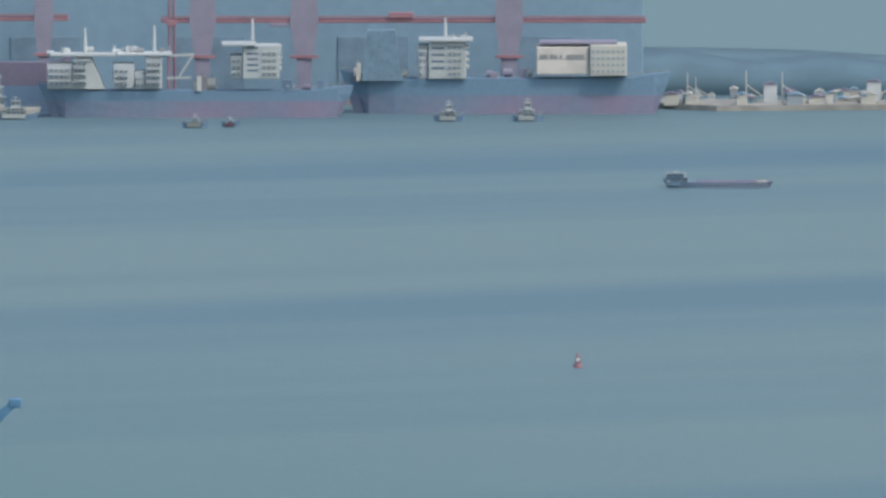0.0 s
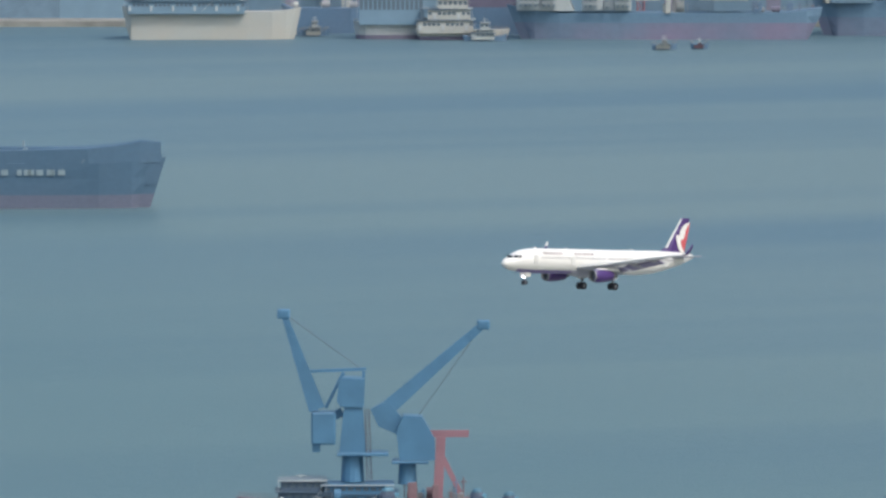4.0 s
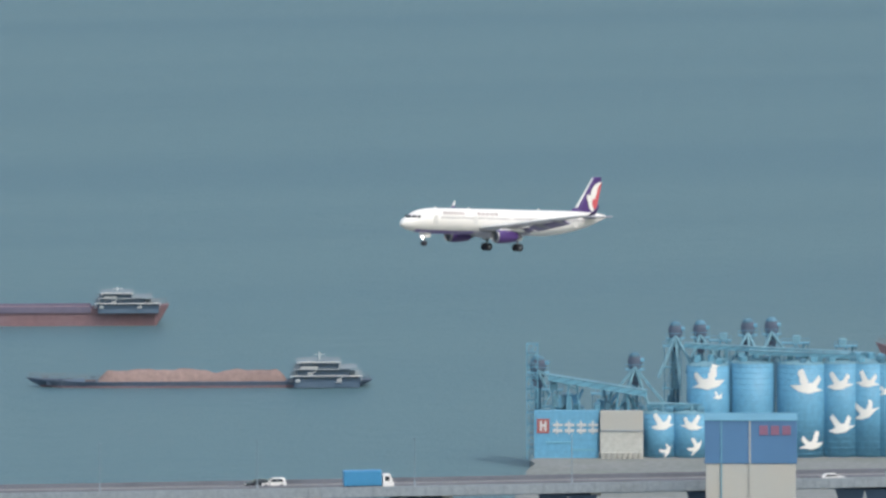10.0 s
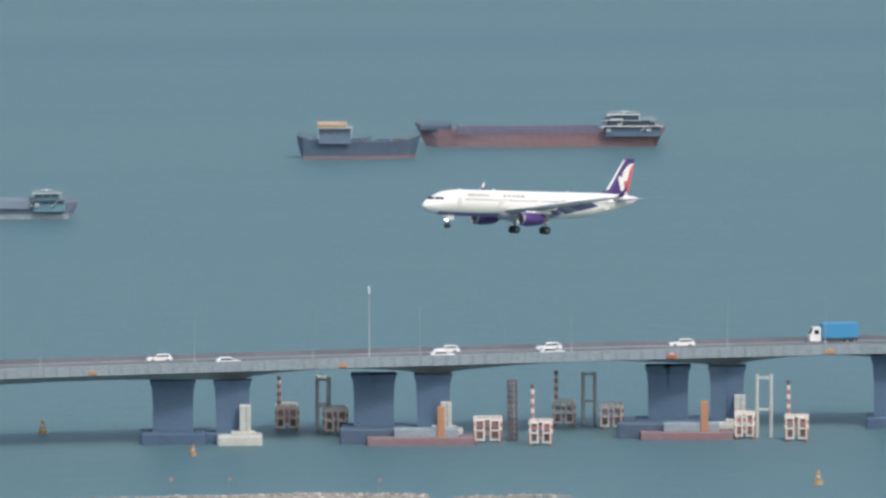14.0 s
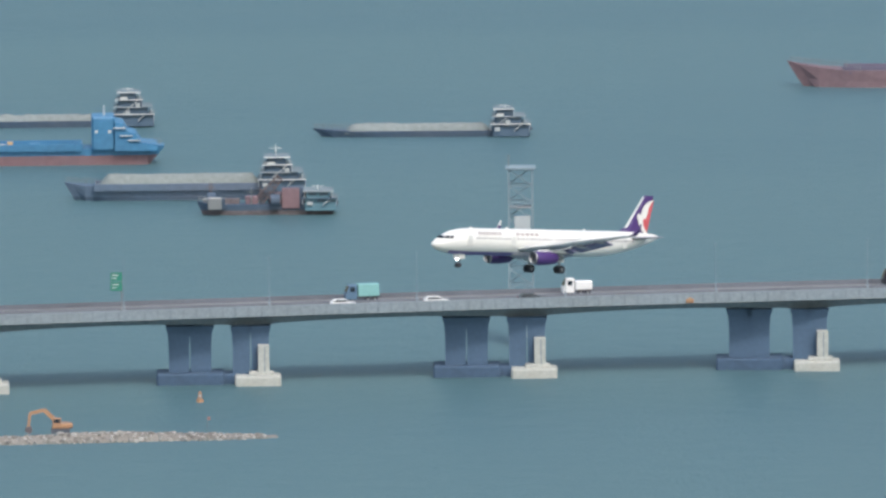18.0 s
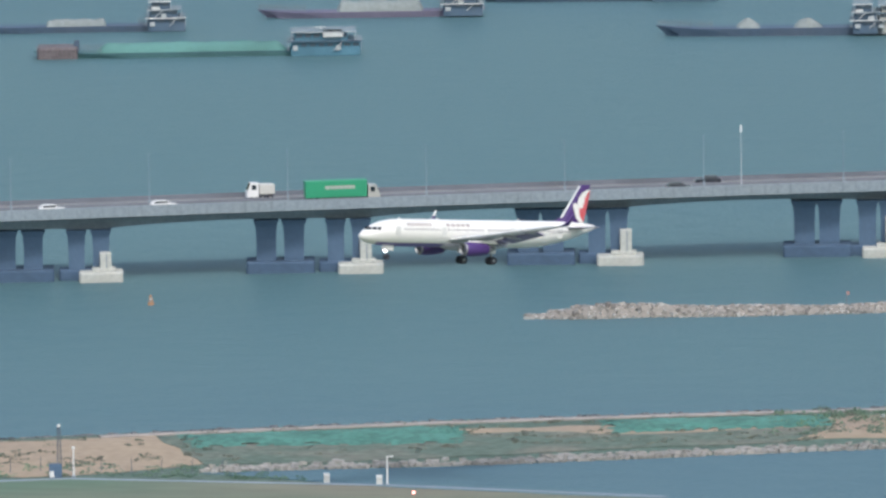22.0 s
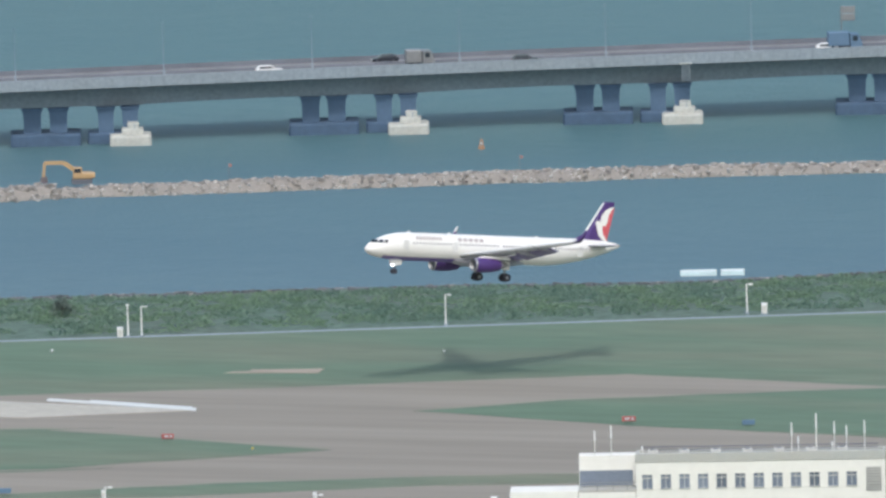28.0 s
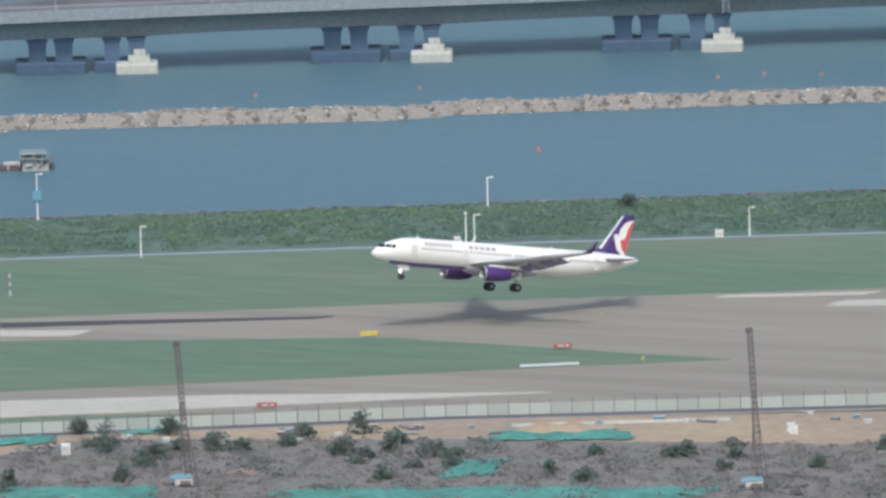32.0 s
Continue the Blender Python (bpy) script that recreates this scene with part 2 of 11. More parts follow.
OLD_NET = material("dull_dust_net", (0.085, 0.165, 0.128), 0.9, vary=0.3, grain=0.8, bump=0.4)
BUOY_RED = material("buoy_red", (0.52, 0.15, 0.11), 0.5)
TEAL = material("teal_paint", (0.14, 0.275, 0.34), 0.55, vary=0.15)
FENCE = material("fence_panel", (0.36, 0.395, 0.372), 0.7, vary=0.08, spread=0.1)
TRUCK_BLUE = material("truck_blue", (0.045, 0.245, 0.46), 0.5, vary=0.06)
TRUCK_GREEN = material("truck_green", (0.03, 0.30, 0.16), 0.5, vary=0.08)
TRUCK_RED = material("truck_red", (0.175, 0.095, 0.095), 0.6, vary=0.1)
TRUCK_GREY = material("truck_grey", (0.55, 0.55, 0.52), 0.6, vary=0.08)
CAR_WHITE = material("car_white", (0.80, 0.80, 0.80), 0.25, vary=0.02, bump=0)
CAR_DARK = material("car_dark", (0.03, 0.035, 0.045), 0.25, vary=0.05, bump=0)
SIGN_GREEN = material("sign_green", (0.03, 0.22, 0.16), 0.5)
SIGN_RED = material("sign_red", (0.36, 0.105, 0.10), 0.5)
SIGN_YELLOW = material("sign_yellow", (0.55, 0.43, 0.10), 0.5)
DULL_BAND = material("dull_red_band", (0.24, 0.155, 0.16), 0.7)
BARK = material("bark", (0.12, 0.09, 0.07), 0.9)
# Gantry red and hall cladding have the far shore's haze mixed in.
PINK_HAZE = material("hazy_gantry_red", (0.22, 0.215, 0.285), 0.7, vary=0.1)
HALL_GREY = material("hazy_yard_cladding", (0.165, 0.265, 0.35), 0.8, vary=0.05, grain=0.2, dirt=(0.155, 0.25, 0.33), dirt_scale=0.02)
DRY_EARTH = material("dry_bare_patch", (0.33, 0.285, 0.235), 0.95, vary=0.15, grain=0.5, stretch=0.15)
POLE_WHITE = material("pole_white", (0.74, 0.75, 0.74), 0.45, vary=0.05)
HOUSE_PALE = material("pale_deck_paint", (0.44, 0.48, 0.50), 0.6, vary=0.08)
ROOF_GREY = material("deck_grey_green", (0.20, 0.25, 0.27), 0.8, vary=0.12)
COAL = material("coal_heap_black", (0.055, 0.065, 0.09), 0.9, vary=0.2, grain=1.0)
YELLOW_SAND = material("yellow_sand", (0.46, 0.38, 0.26), 0.95, vary=0.1, grain=1.0)
# Wall colour holds the shade between decks; window colour is lightened for haze.
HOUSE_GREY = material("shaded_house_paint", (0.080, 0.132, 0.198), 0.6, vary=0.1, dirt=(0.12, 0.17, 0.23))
HOUSE_WINDOW = material("hazy_window", (0.10, 0.14, 0.18), 0.3, vary=0.1, bump=0.0)
TEAL_NET = material("teal_dust_net", (0.075, 0.250, 0.210), 0.9, vary=0.25, grain=0.8, bump=0.4)
SITE_GREY = material("dusty_site_ground", (0.20, 0.215, 0.21), 0.95, vary=0.15, grain=0.8, dirt=(0.13, 0.16, 0.13), dirt_scale=0.06)
# Woods are given the blue of the haze in front of them.
HILL = material("hazy_wooded_hill", (0.088, 0.152, 0.198), 0.95, vary=0.12, grain=0.05, dirt=(0.10, 0.155, 0.19), dirt_scale=0.01)


# ---------------------------------------------------------------- mesh tools
class Shape:
    """Vertices and faces gathered from simple solids, for one mesh."""

    def __init__(self):
        self.v, self.f = [], []

    def add(self, verts, faces):
        o = len(self.v)
        self.v.extend([tuple(p) for p in verts])
        self.f.extend([tuple(i + o for i in q) for q in faces])
        return self

    def box(self, x0, x1, y0, y1, z0, z1):
        return self.add([(x0, y0, z0), (x1, y0, z0), (x1, y1, z0), (x0, y1, z0), (x0, y0, z1), (x1, y0, z1), (x1, y1, z1), (x0, y1, z1)],
                        [(0, 3, 2, 1), (4, 5, 6, 7), (0, 1, 5, 4), (1, 2, 6, 5), (2, 3, 7, 6), (3, 0, 4, 7)])

    def bevel_box(self, x0, x1, y0, y1, z0, z1, c=0.1):
        ring = lambda e, z: [(x0 + c, y0 + e, z), (x1 - c, y0 + e, z), (x1 - e, y0 + c, z), (x1 - e, y1 - c, z), (x1 - c, y1 - e, z), (x0 + c, y1 - e, z), (x0 + e, y1 - c, z), (x0 + e, y0 + c, z)]
        return self.loft([ring(c * 0.6, z0), ring(0, z0 + c), ring(0, z1 - c), ring(c * 0.6, z1)])

    def loft(self, rings, caps=True, closed=True):
        o, n = len(self.v), len(rings[0])
        for r in rings:
            self.v.extend([tuple(p) for p in r])
        for i in range(len(rings) - 1):
            for j in range(n if closed else n - 1):
                a, b = o + i * n + j, o + i * n + (j + 1) % n
                self.f.append((a, b, b + n, a + n))
        if caps:
            self.f.append(tuple(o + j for j in reversed(range(n))))
            self.f.append(tuple(o + (len(rings) - 1) * n + j for j in range(n)))
        return self

    def tube(self, p, q, r0, r1=None, n=8):
        p, q = Vector(p), Vector(q)
        r1 = r0 if r1 is None else r1
        d = (q - p).normalized()
        u = d.orthogonal().normalized()
        w = d.cross(u)
        ring = lambda c, r: [c + (u * math.cos(2 * math.pi * i / n) + w * math.sin(2 * math.pi * i / n)) * r for i in range(n)]
        return self.loft([ring(p, r0), ring(q, r1)])

    def beam(self, p, q, w=0.3, h=None):
        p, q = Vector(p), Vector(q)
        h = w if h is None else h
        d = (q - p).normalized()
        u = d.cross(Vector((0, 0, 1)))
        u = Vector((1, 0, 0)) if u.length < 1e-3 else u.normalized()
        s = u.cross(d)
        ring = lambda c: [c + u * w / 2 + s * h / 2, c - u * w / 2 + s * h / 2, c - u * w / 2 - s * h / 2, c + u * w / 2 - s * h / 2]
        return self.loft([ring(p), ring(q)])

    def lattice(self, p, q, w0, w1=None, bays=8, t=0.18):
        """A four-chord lattice boom or mast."""
        p, q = Vector(p), Vector(q)
        w1 = w0 if w1 is None else w1
        d = (q - p).normalized()
        u = d.cross(Vector((0, 1, 0)))
        u = Vector((1, 0, 0)) if u.length < 1e-3 else u.normalized()
        s = u.cross(d)
        cs = ((1, 1), (-1, 1), (-1, -1), (1, -1))
        at = lambda i, c: p + (q - p) * (i / bays) + (u * c[0] + s * c[1]) * (w0 + (w1 - w0) * i / bays) / 2
        for c in cs:
            self.beam(at(0, c), at(bays, c), t)
        for i in range(bays):
            for j in range(4):
                a, b = cs[j], cs[(j + 1) % 4]
                self.beam(at(i, a), at(i + 1, b) if i % 2 else at(i + 1, b), t * 0.6)
                self.beam(at(i + 1, a), at(i + 1, b), t * 0.6)
        return self

    def cyl(self, x, y, z0, z1, r0, r1=None, n=16):
        r1 = r0 if r1 is None else r1
        ring = lambda r, z: [(x + r * math.cos(2 * math.pi * i / n), y + r * math.sin(2 * math.pi * i / n), z) for i in range(n)]
        return self.loft([ring(r0, z0), ring(r1, z1)])

    def prism(self, outline, y0, y1):
        """An outline in x, z drawn through the depth y0 to y1."""
        return self.loft([[(x, y0, z) for x, z in outline], [(x, y1, z) for x, z in outline]])

    def slab(self, outline, z0, z1):
        """An outline in x, y drawn through the height z0 to z1."""
        return self.loft([[(x, y, z0) for x, y in outline], [(x, y, z1) for x, y in outline]])


def mesh(name, sh, mat, smooth=False):
    me = bpy.data.meshes.new(name)
    me.from_pydata(sh.v, [], sh.f)
    if mat:
        me.materials.append(mat)
    bm = bmesh.new()
    bm.from_mesh(me)
    bmesh.ops.recalc_face_normals(bm, faces=bm.faces[:])
    bm.to_mesh(me)
    bm.free()
    if smooth:
        me.polygons.foreach_set("use_smooth", [True] * len(me.polygons))
    return me


def part(name, sh, mat, parent, label="", smooth=False, at=None):
    ob = new(name, sh if isinstance(sh, bpy.types.Mesh) else mesh(name, sh, mat, smooth))
    ob.parent = parent
    if at is not None:
        ob.matrix_basis = at
    if label:
        ob["label"] = label
    return ob


def place(b, r, z=0.0, turn=0.0):
    """A pose at the bearing b and range r from the hill: x to the right of the sight line, y away from the hill."""
    a = radians(b)
    return Matrix.Translation((-r * math.sin(a), r * math.cos(a), z)) @ pose(0, 0, 0, 0, 0, b + turn)


def spot(b, r):
    a = radians(b)
    return -r * math.sin(a), r * math.cos(a)


def thing(name, m, label, category, group="", kind=""):
    ob = new(name)
    ob.empty_display_size = 0.5
    ob.matrix_basis = m
    return tagged(ob, label, category, group, kind)


def structure(name, sh, mat, label, category, smooth=False):
    return tagged(new(name, mesh(name, sh, mat, smooth)), label, category, kind="structure")


# ---------------------------------------------------------------- sea and distance
sh = Shape()
cols, rws = 60, 40
for j in range(rws + 1):
    for i in range(cols + 1):
        b, r = -60 + 120 * i / cols, 60 + (4990 - 60) * j / rws
        sh.v.append((*spot(b, r), 0.0))
for j in range(rws):
    for i in range(cols):
        a = j * (cols + 1) + i
        sh.f.append((a, a + 1, a + cols + 2, a + cols + 1))
structure("water", sh, SEA, "calm grey-green bay water with long wind streaks", "water")

# A glowing wall is added past the sea's edge for the haze.
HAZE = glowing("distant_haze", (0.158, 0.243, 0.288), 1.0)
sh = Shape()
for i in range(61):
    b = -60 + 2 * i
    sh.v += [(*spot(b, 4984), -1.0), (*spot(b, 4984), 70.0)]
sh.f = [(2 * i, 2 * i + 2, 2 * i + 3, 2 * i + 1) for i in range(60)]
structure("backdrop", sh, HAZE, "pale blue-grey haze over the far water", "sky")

# ---------------------------------------------------------------- land
SHORE = [(6.4, 1948.5), (-79.8, 1942), (-196.2, 1917.5), (-262.5, 1896.9), (-328.3, 1876.3), (-384, 1859), (-453.7, 1838.1), (-497.3, 1817.7), (-520.3, 1804.9), (-537.3, 1798.8), (-555.1, 1795.5), (-604.8, 1778.6),
         (-627.9, 1770.5), (-678.3, 1748.5), (-738.6, 1720.1), (-808.3, 1681.1), (-869.5, 1647.8)]
LAND_Z = 2.0


def sheet(name, outline, z, mat, label, category, thick=0.5, rough=0.0, seed=1):
    """A flat piece of ground with a thickness; its edge is broken up where rough is given."""
    pts = []
    rng = random.Random(seed)
    for i, (x, y) in enumerate(outline):
        x2, y2 = outline[(i + 1) % len(outline)]
        n = max(1, int(math.hypot(x2 - x, y2 - y) / 6)) if rough else 1
        for j in range(min(n, 40)):
            q = j / min(n, 40)
            pts.append((x + (x2 - x) * q + rng.uniform(-rough, rough), y + (y2 - y) * q + rng.uniform(-rough, rough)))
    sh = Shape()
    sh.slab(pts, z - thick, z)
    return structure(name, sh, mat, label, category)


sheet("ground", [spot(-3, 1500), *SHORE, spot(32, 1850), spot(40, 1900), spot(50, 1850), spot(50, 300), spot(-3, 300)], LAND_Z, WILD, "rough grassland of the reclaimed airport island", "ground", 3.5, 0.7)

GRASS_EDGE = [(-150.4, 1832.7), (-193.5, 1844.7), (-245.4, 1851.9), (-320.8, 1832.7), (-375.3, 1816.5), (-442.2, 1790.9), (-590, 1734.3), (-612.3, 1725.8),
              (-661.2, 1703.9), (-719.8, 1675.8), (-789.2, 1641.1), (-849.3, 1609.1), spot(32, 1790)]
sheet("ground_grass", [*GRASS_EDGE, spot(45, 1800), spot(45, 1300), spot(2, 1300), (-120.6, 1803.2)], LAND_Z + 0.05, GRASS, "mown airfield grass with dry brown patches", "grass", 0.04)


def ribbon(name, line, width, z, mat, label, category, high=0.06):
    """A strip of one width along a line."""
    sh = Shape()
    for i in range(len(line) - 1):
        a, b = Vector((*line[i], 0)), Vector((*line[i + 1], 0))
        s = (b - a).normalized().cross(Vector((0, 0, 1))) * width / 2
        sh.slab([tuple((a + s).xy), tuple((b + s).xy), tuple((b - s).xy), tuple((a - s).xy)], z - high, z)
    return structure(name, sh, mat, label, category)


ribbon("road_perimeter", GRASS_EDGE, 1.5, LAND_Z + 0.10, CONCRETE, "pale concrete perimeter road along the grass", "road")
sheet("ground_sand", [(-382.7, 1852.5), (-318.3, 1877.3), (-267.1, 1892.6), (-240.2, 1896.4), (-226.8, 1867.3), (-245.9, 1855.6), (-296.2, 1845.6), (-324.7, 1832.3), (-342.9, 1829), (-363.7, 1825.1)], LAND_Z + 0.08, EARTH, "bare orange-brown sandy fill", "ground", 0.07, 1.2, 3)
sheet("ground_sand_east", [(-130.2, 1922.9), (-102.2, 1931.8), (-79.7, 1941.3), (-79.5, 1935.9), (-102.4, 1901), (-117.5, 1897.5), (-128.2, 1909.4), (-171.7, 1896.2), (-187.2, 1898.1)], LAND_Z + 0.10, EARTH, "bare sandy fill on the dike", "ground", 0.07, 1.2, 4)
sheet("water_pond", [(-226, 1858.2), (-181.5, 1867), (-132.8, 1881.5), (-53.2, 1902.5), (6.1, 1868), (-50.8, 1814.9), (-150.2, 1830.3), (-193.3, 1842.2)], LAND_Z + 0.07, SEA, "still blue-green pond behind the sea wall", "water", 0.06, 0.5, 5)


# the sandy crest along the sea wall
sheet("ground_crest", [(-122.2, 1922.3), (-173, 1911.1), (-226.6, 1901.4), (-262.1, 1894.3), (-258.6, 1868.1), (-231.7, 1868.2), (-197, 1878.3), (-153.5, 1893.6), (-120.7, 1898.1)], LAND_Z + 0.06, EARTH, "brown sandy crest of the sea wall", "ground", 0.05, 1.2, 15)


sheet("ground_slope", [(-236.8, 1898.8), (-212.2, 1902.7), (-172.4, 1904), (-164, 1901.4), (-129.3, 1909.2), (-135.5, 1893.6), (-161.7, 1884.7), (-191.2, 1874.5), (-225.6, 1865.7)], LAND_Z + 0.125, SLOPE, "rough green slope below the dust nets", "grass", 0.05, 1.2, 21)


def net(outline, label, seed, cloth=None):
    """A dust net that lies over low heaps of soil."""
    xs, ys = [p[0] for p in outline], [p[1] for p in outline]
    (x0, y0), (x1, y1), (x2, y2), (x3, y3) = outline
    ob = thing("dust_net", Matrix.Translation((x0, y0, LAND_Z)), label, "net")
    nu, nv = 60, 14
    grid = []
    for j in range(nv + 1):
        for i in range(nu + 1):
            u, v = i / nu, j / nv
            x = (x0 * (1 - u) + x1 * u) * (1 - v) + (x3 * (1 - u) + x2 * u) * v - x0
            y = (y0 * (1 - u) + y1 * u) * (1 - v) + (y3 * (1 - u) + y2 * u) * v - y0
            e = mnoise.noise((u * 9, v * 2.4, seed))
            q = min(1, 6 * min(u, 1 - u), 3 * min(v, 1 - v))
            w = 1.5 * mnoise.noise((u * 14, v * 3, seed + 7)) * (1 - q)
            grid.append((x + w, y + w * 2, 0.14 + max(0, q) * (0.4 + 0.4 * e)))
    long = math.hypot(x1 - x0, y1 - y0)
    lots = max(2, min(6, round(long / 14)))
    sheets = [Shape() for _ in range(lots)]
    for j in range(nv):
        for i in range(nu):
            a = j * (nu + 1) + i
            sh = sheets[min(lots - 1, int((i + 1.2 * math.sin(j * 0.7)) * lots / nu))]
            e = min(i, nu - 1 - i, 2 * j, 2 * (nv - 1 - j))
            if mnoise.noise((i * 0.28, j * 0.5, seed + 20)) > (0.1 if e < 2 else 0.42 if e < 4 else 0.8):
                continue
            sh.add([grid[q] for q in (a, a + 1, a + nu + 2, a + nu + 1)], [(0, 1, 2, 3)])
    for sh in sheets:
        if sh.f:
            part("net_sheet", sh, cloth or NET, ob)
    return ob


net([(-295.5, 1866.9), (-273.4, 1870), (-276, 1885.3), (-296.5, 1882.2)], "small dull green dust net over soil heaps", 2.0, OLD_NET)
net([(-230.3, 1886.6), (-187.5, 1891.1), (-188.6, 1911.8), (-234.7, 1900.7)], "long green dust net over the dike soil", 5.0)
net([(-165, 1902.7), (-129.4, 1910.5), (-131.2, 1924.3), (-168.1, 1917.7)], "green dust net along the sea wall", 9.0)
net([(-194.3, 1899.3), (-188.1, 1900.4), (-189.9, 1909.5), (-195.1, 1907)], "scrap of green dust net", 11.0)

# ---------------------------------------------------------------- runway and taxiways
sheet("road_runway", [(-464.3, 1700.4), (-506.5, 1706.4), (-554.1, 1686.7), (-593.7, 1672.6), (-640.1, 1648.8), (-697.7, 1623.8), (-764.1, 1588.2), (-821.2, 1555.4), spot(34, 1690), spot(34, 1570),
                      (-779.3, 1475.2), (-721.3, 1498.1), (-657.6, 1529.2), (-601, 1546.7), (-558.1, 1571.1), (-483.3, 1589.6), (-365.6, 1639), (-371.1, 1664.1), (-431.2, 1661)],
      LAND_Z + 0.12, RUNWAY, "worn brownish-grey runway and taxiway asphalt", "runway", 0.06, 0.25, 6)
sheet("ground_island_east", [(-527.4, 1667.2), (-508.4, 1680.4), (-464.6, 1698.8), (-443.1, 1707.7), (-382.7, 1716.4), (-371.7, 1666.6), (-452.1, 1652.9), (-491.6, 1658.3)], LAND_Z + 0.16, GRASS, "grass island between runway and taxiway", "grass", 0.03, 0.4, 7)
sheet("ground_island_middle", [(-528.2, 1629.8), (-575.8, 1642.1), (-566.6, 1644.9), (-636.7, 1628.2), (-666.5, 1613.7), (-680.6, 1604.7), (-690.6, 1590.7), (-654.3, 1583.9), (-637, 1584), (-604.7, 1590.1), (-554.5, 1609.2), (-617.5, 1589.8), (-563.8, 1607.4)],
      LAND_Z + 0.16, GRASS, "long grass island between runway and taxiway", "grass", 0.03, 0.4, 8)
sheet("ground_island_west", [(-700.9, 1550.2), (-756.4, 1554.9), (-811.1, 1536), spot(34, 1655), spot(34, 1600), (-789.2, 1494), (-727.9, 1532.9)], LAND_Z + 0.16, GRASS, "grass island by the taxiway junction", "grass", 0.03, 0.4, 9)
sheet("ground_island_near", [(-574, 1578.4), (-535.3, 1598.4), (-492.6, 1613.5), (-443.3, 1620), (-502.6, 1601), (-490.7, 1607.2), (-539.4, 1585.5)], LAND_Z + 0.16, GRASS, "narrow grass strip beside the taxiway", "grass", 0.03, 0.3, 10)

MARKS = [((-621.7, 1655.8), (-594.4, 1667.6), (-559.7, 1662.9), (-582.9, 1652.4)), ((-652.8, 1632.7), (-638.6, 1641.1), (-637.6, 1639.6), (-651.7, 1631.3)),
         ((-708, 1600.3), (-706, 1605.2), (-684.4, 1612.7), (-686.2, 1607.2)), ((-726.9, 1602.9), (-726.1, 1605.3), (-706.7, 1614), (-707, 1611.7)),
         ((-708.7, 1602), (-707.2, 1605.8), (-690.8, 1613.8), (-690.7, 1609.3)), ((-727.3, 1602.9), (-727, 1605.3), (-705.9, 1615.3), (-706.4, 1613.4)),
         ((-813.1, 1539.8), (-815.6, 1544.6), (-802.5, 1548.9), (-802.8, 1543.3)), ((-691, 1608), (-692.5, 1611.5), (-685.5, 1612.9), (-686.3, 1609.5)),
         ((-667.2, 1541.8), (-661.4, 1550.5), (-617.5, 1558.9), (-620.5, 1553.5)), ((-660.3, 1547.7), (-658.7, 1552.1), (-618.7, 1559.4), (-620.9, 1556.4)),
         ((-778.4, 1473.4), (-785.2, 1486.3), (-756.6, 1500.4), (-713.2, 1515.6)), ((-727.2, 1535.2), (-727.9, 1536.6), (-720.8, 1541.3), (-720.1, 1539.9)),
         ((-578, 1668.2), (-578.5, 1669.8), (-561.3, 1665.6), (-560.6, 1663.5)), ((-585, 1668.6), (-585.1, 1670.3), (-560.2, 1664.4), (-559.6, 1662.3))]
for i, q in enumerate(MARKS):
    sh = Shape()
    sh.slab(q, LAND_Z + 0.1, LAND_Z + 0.2 + 0.006 * i)
    structure("trim_runway_mark", sh, APRON if abs(q[0][1] - q[2][1]) > 7 else WHITE, "pale painted runway area, worn by tyres", "marking")
# tyre-dark touchdown streak
for q in [((-817.1, 1547.5), (-819.2, 1551.4), (-774.2, 1571), (-775.7, 1568.3))]:
    sh = Shape()
    sh.slab(q, LAND_Z + 0.1, LAND_Z + 0.21)
    structure("trim_tyre_streak", sh, ASPHALT, "dark tyre rubber on the touchdown zone", "marking")
# dry bare patches in the grass
for i, q in enumerate([((-344.2, 1797.9), (-329.7, 1805), (-309.5, 1813), (-312.7, 1808.6)), ((-334.3, 1775.1), (-333.6, 1778.6), (-324.3, 1779.9), (-324.6, 1777)),
                       ((-345.3, 1799.3), (-335.2, 1806.3), (-309.9, 1812.9), (-320.1, 1805.8)), ((-334, 1774), (-333.8, 1779.8), (-324.4, 1780.8), (-325.2, 1775.6)),
                       ((-316.7, 1808.6), (-317.3, 1812.2), (-309.5, 1813), (-311.6, 1809.9)), ((-567.2, 1698.4), (-567.2, 1701.3), (-553.3, 1704.8), (-553.2, 1702)), ((-564, 1700.6), (-563.8, 1702.9), (-552.9, 1705), (-553.7, 1702))]):
    sheet("ground_bare_patch", list(q), LAND_Z + 0.09 + 0.006 * i, DRY_EARTH, "bare pale sandy patch in the grass", "ground", 0.03 + 0.006 * i, 0.9, 20 + i)

# construction ground before the fence
sheet("ground_works", [(-536.4, 1556.4), (-548.7, 1563.8), (-577.5, 1553.8), (-604.7, 1538.7), (-716.4, 1487.9), (-769.8, 1456.8), spot(33, 1540), spot(33, 1400), spot(16, 1400)][::1], LAND_Z + 0.34, EARTH, "trampled sandy works ground beside the fence", "ground", 0.05, 0.4, 12)
sheet("ground_scrub", [(-531.2, 1540.9), (-598, 1521.5), (-655.6, 1485.3), (-709.7, 1473.1), (-757.5, 1458.4), spot(33, 1510), spot(33, 1400), spot(17, 1400)], LAND_Z + 0.40, SCRUB, "dry grey-brown scrubland", "ground", 0.03, 0.8, 13)

# ---------------------------------------------------------------- rubble dikes
rock_forms = []
for i in range(8):
    rng = random.Random(100 + i)
    rock_forms.append([(sx * rng.uniform(0.55, 1.0), sy * rng.uniform(0.55, 1.0), sz * rng.uniform(0.4, 0.9)) for sz in (-1, 1) for sx, sy in ((-1, -1), (1, -1), (1, 1), (-1, 1))])
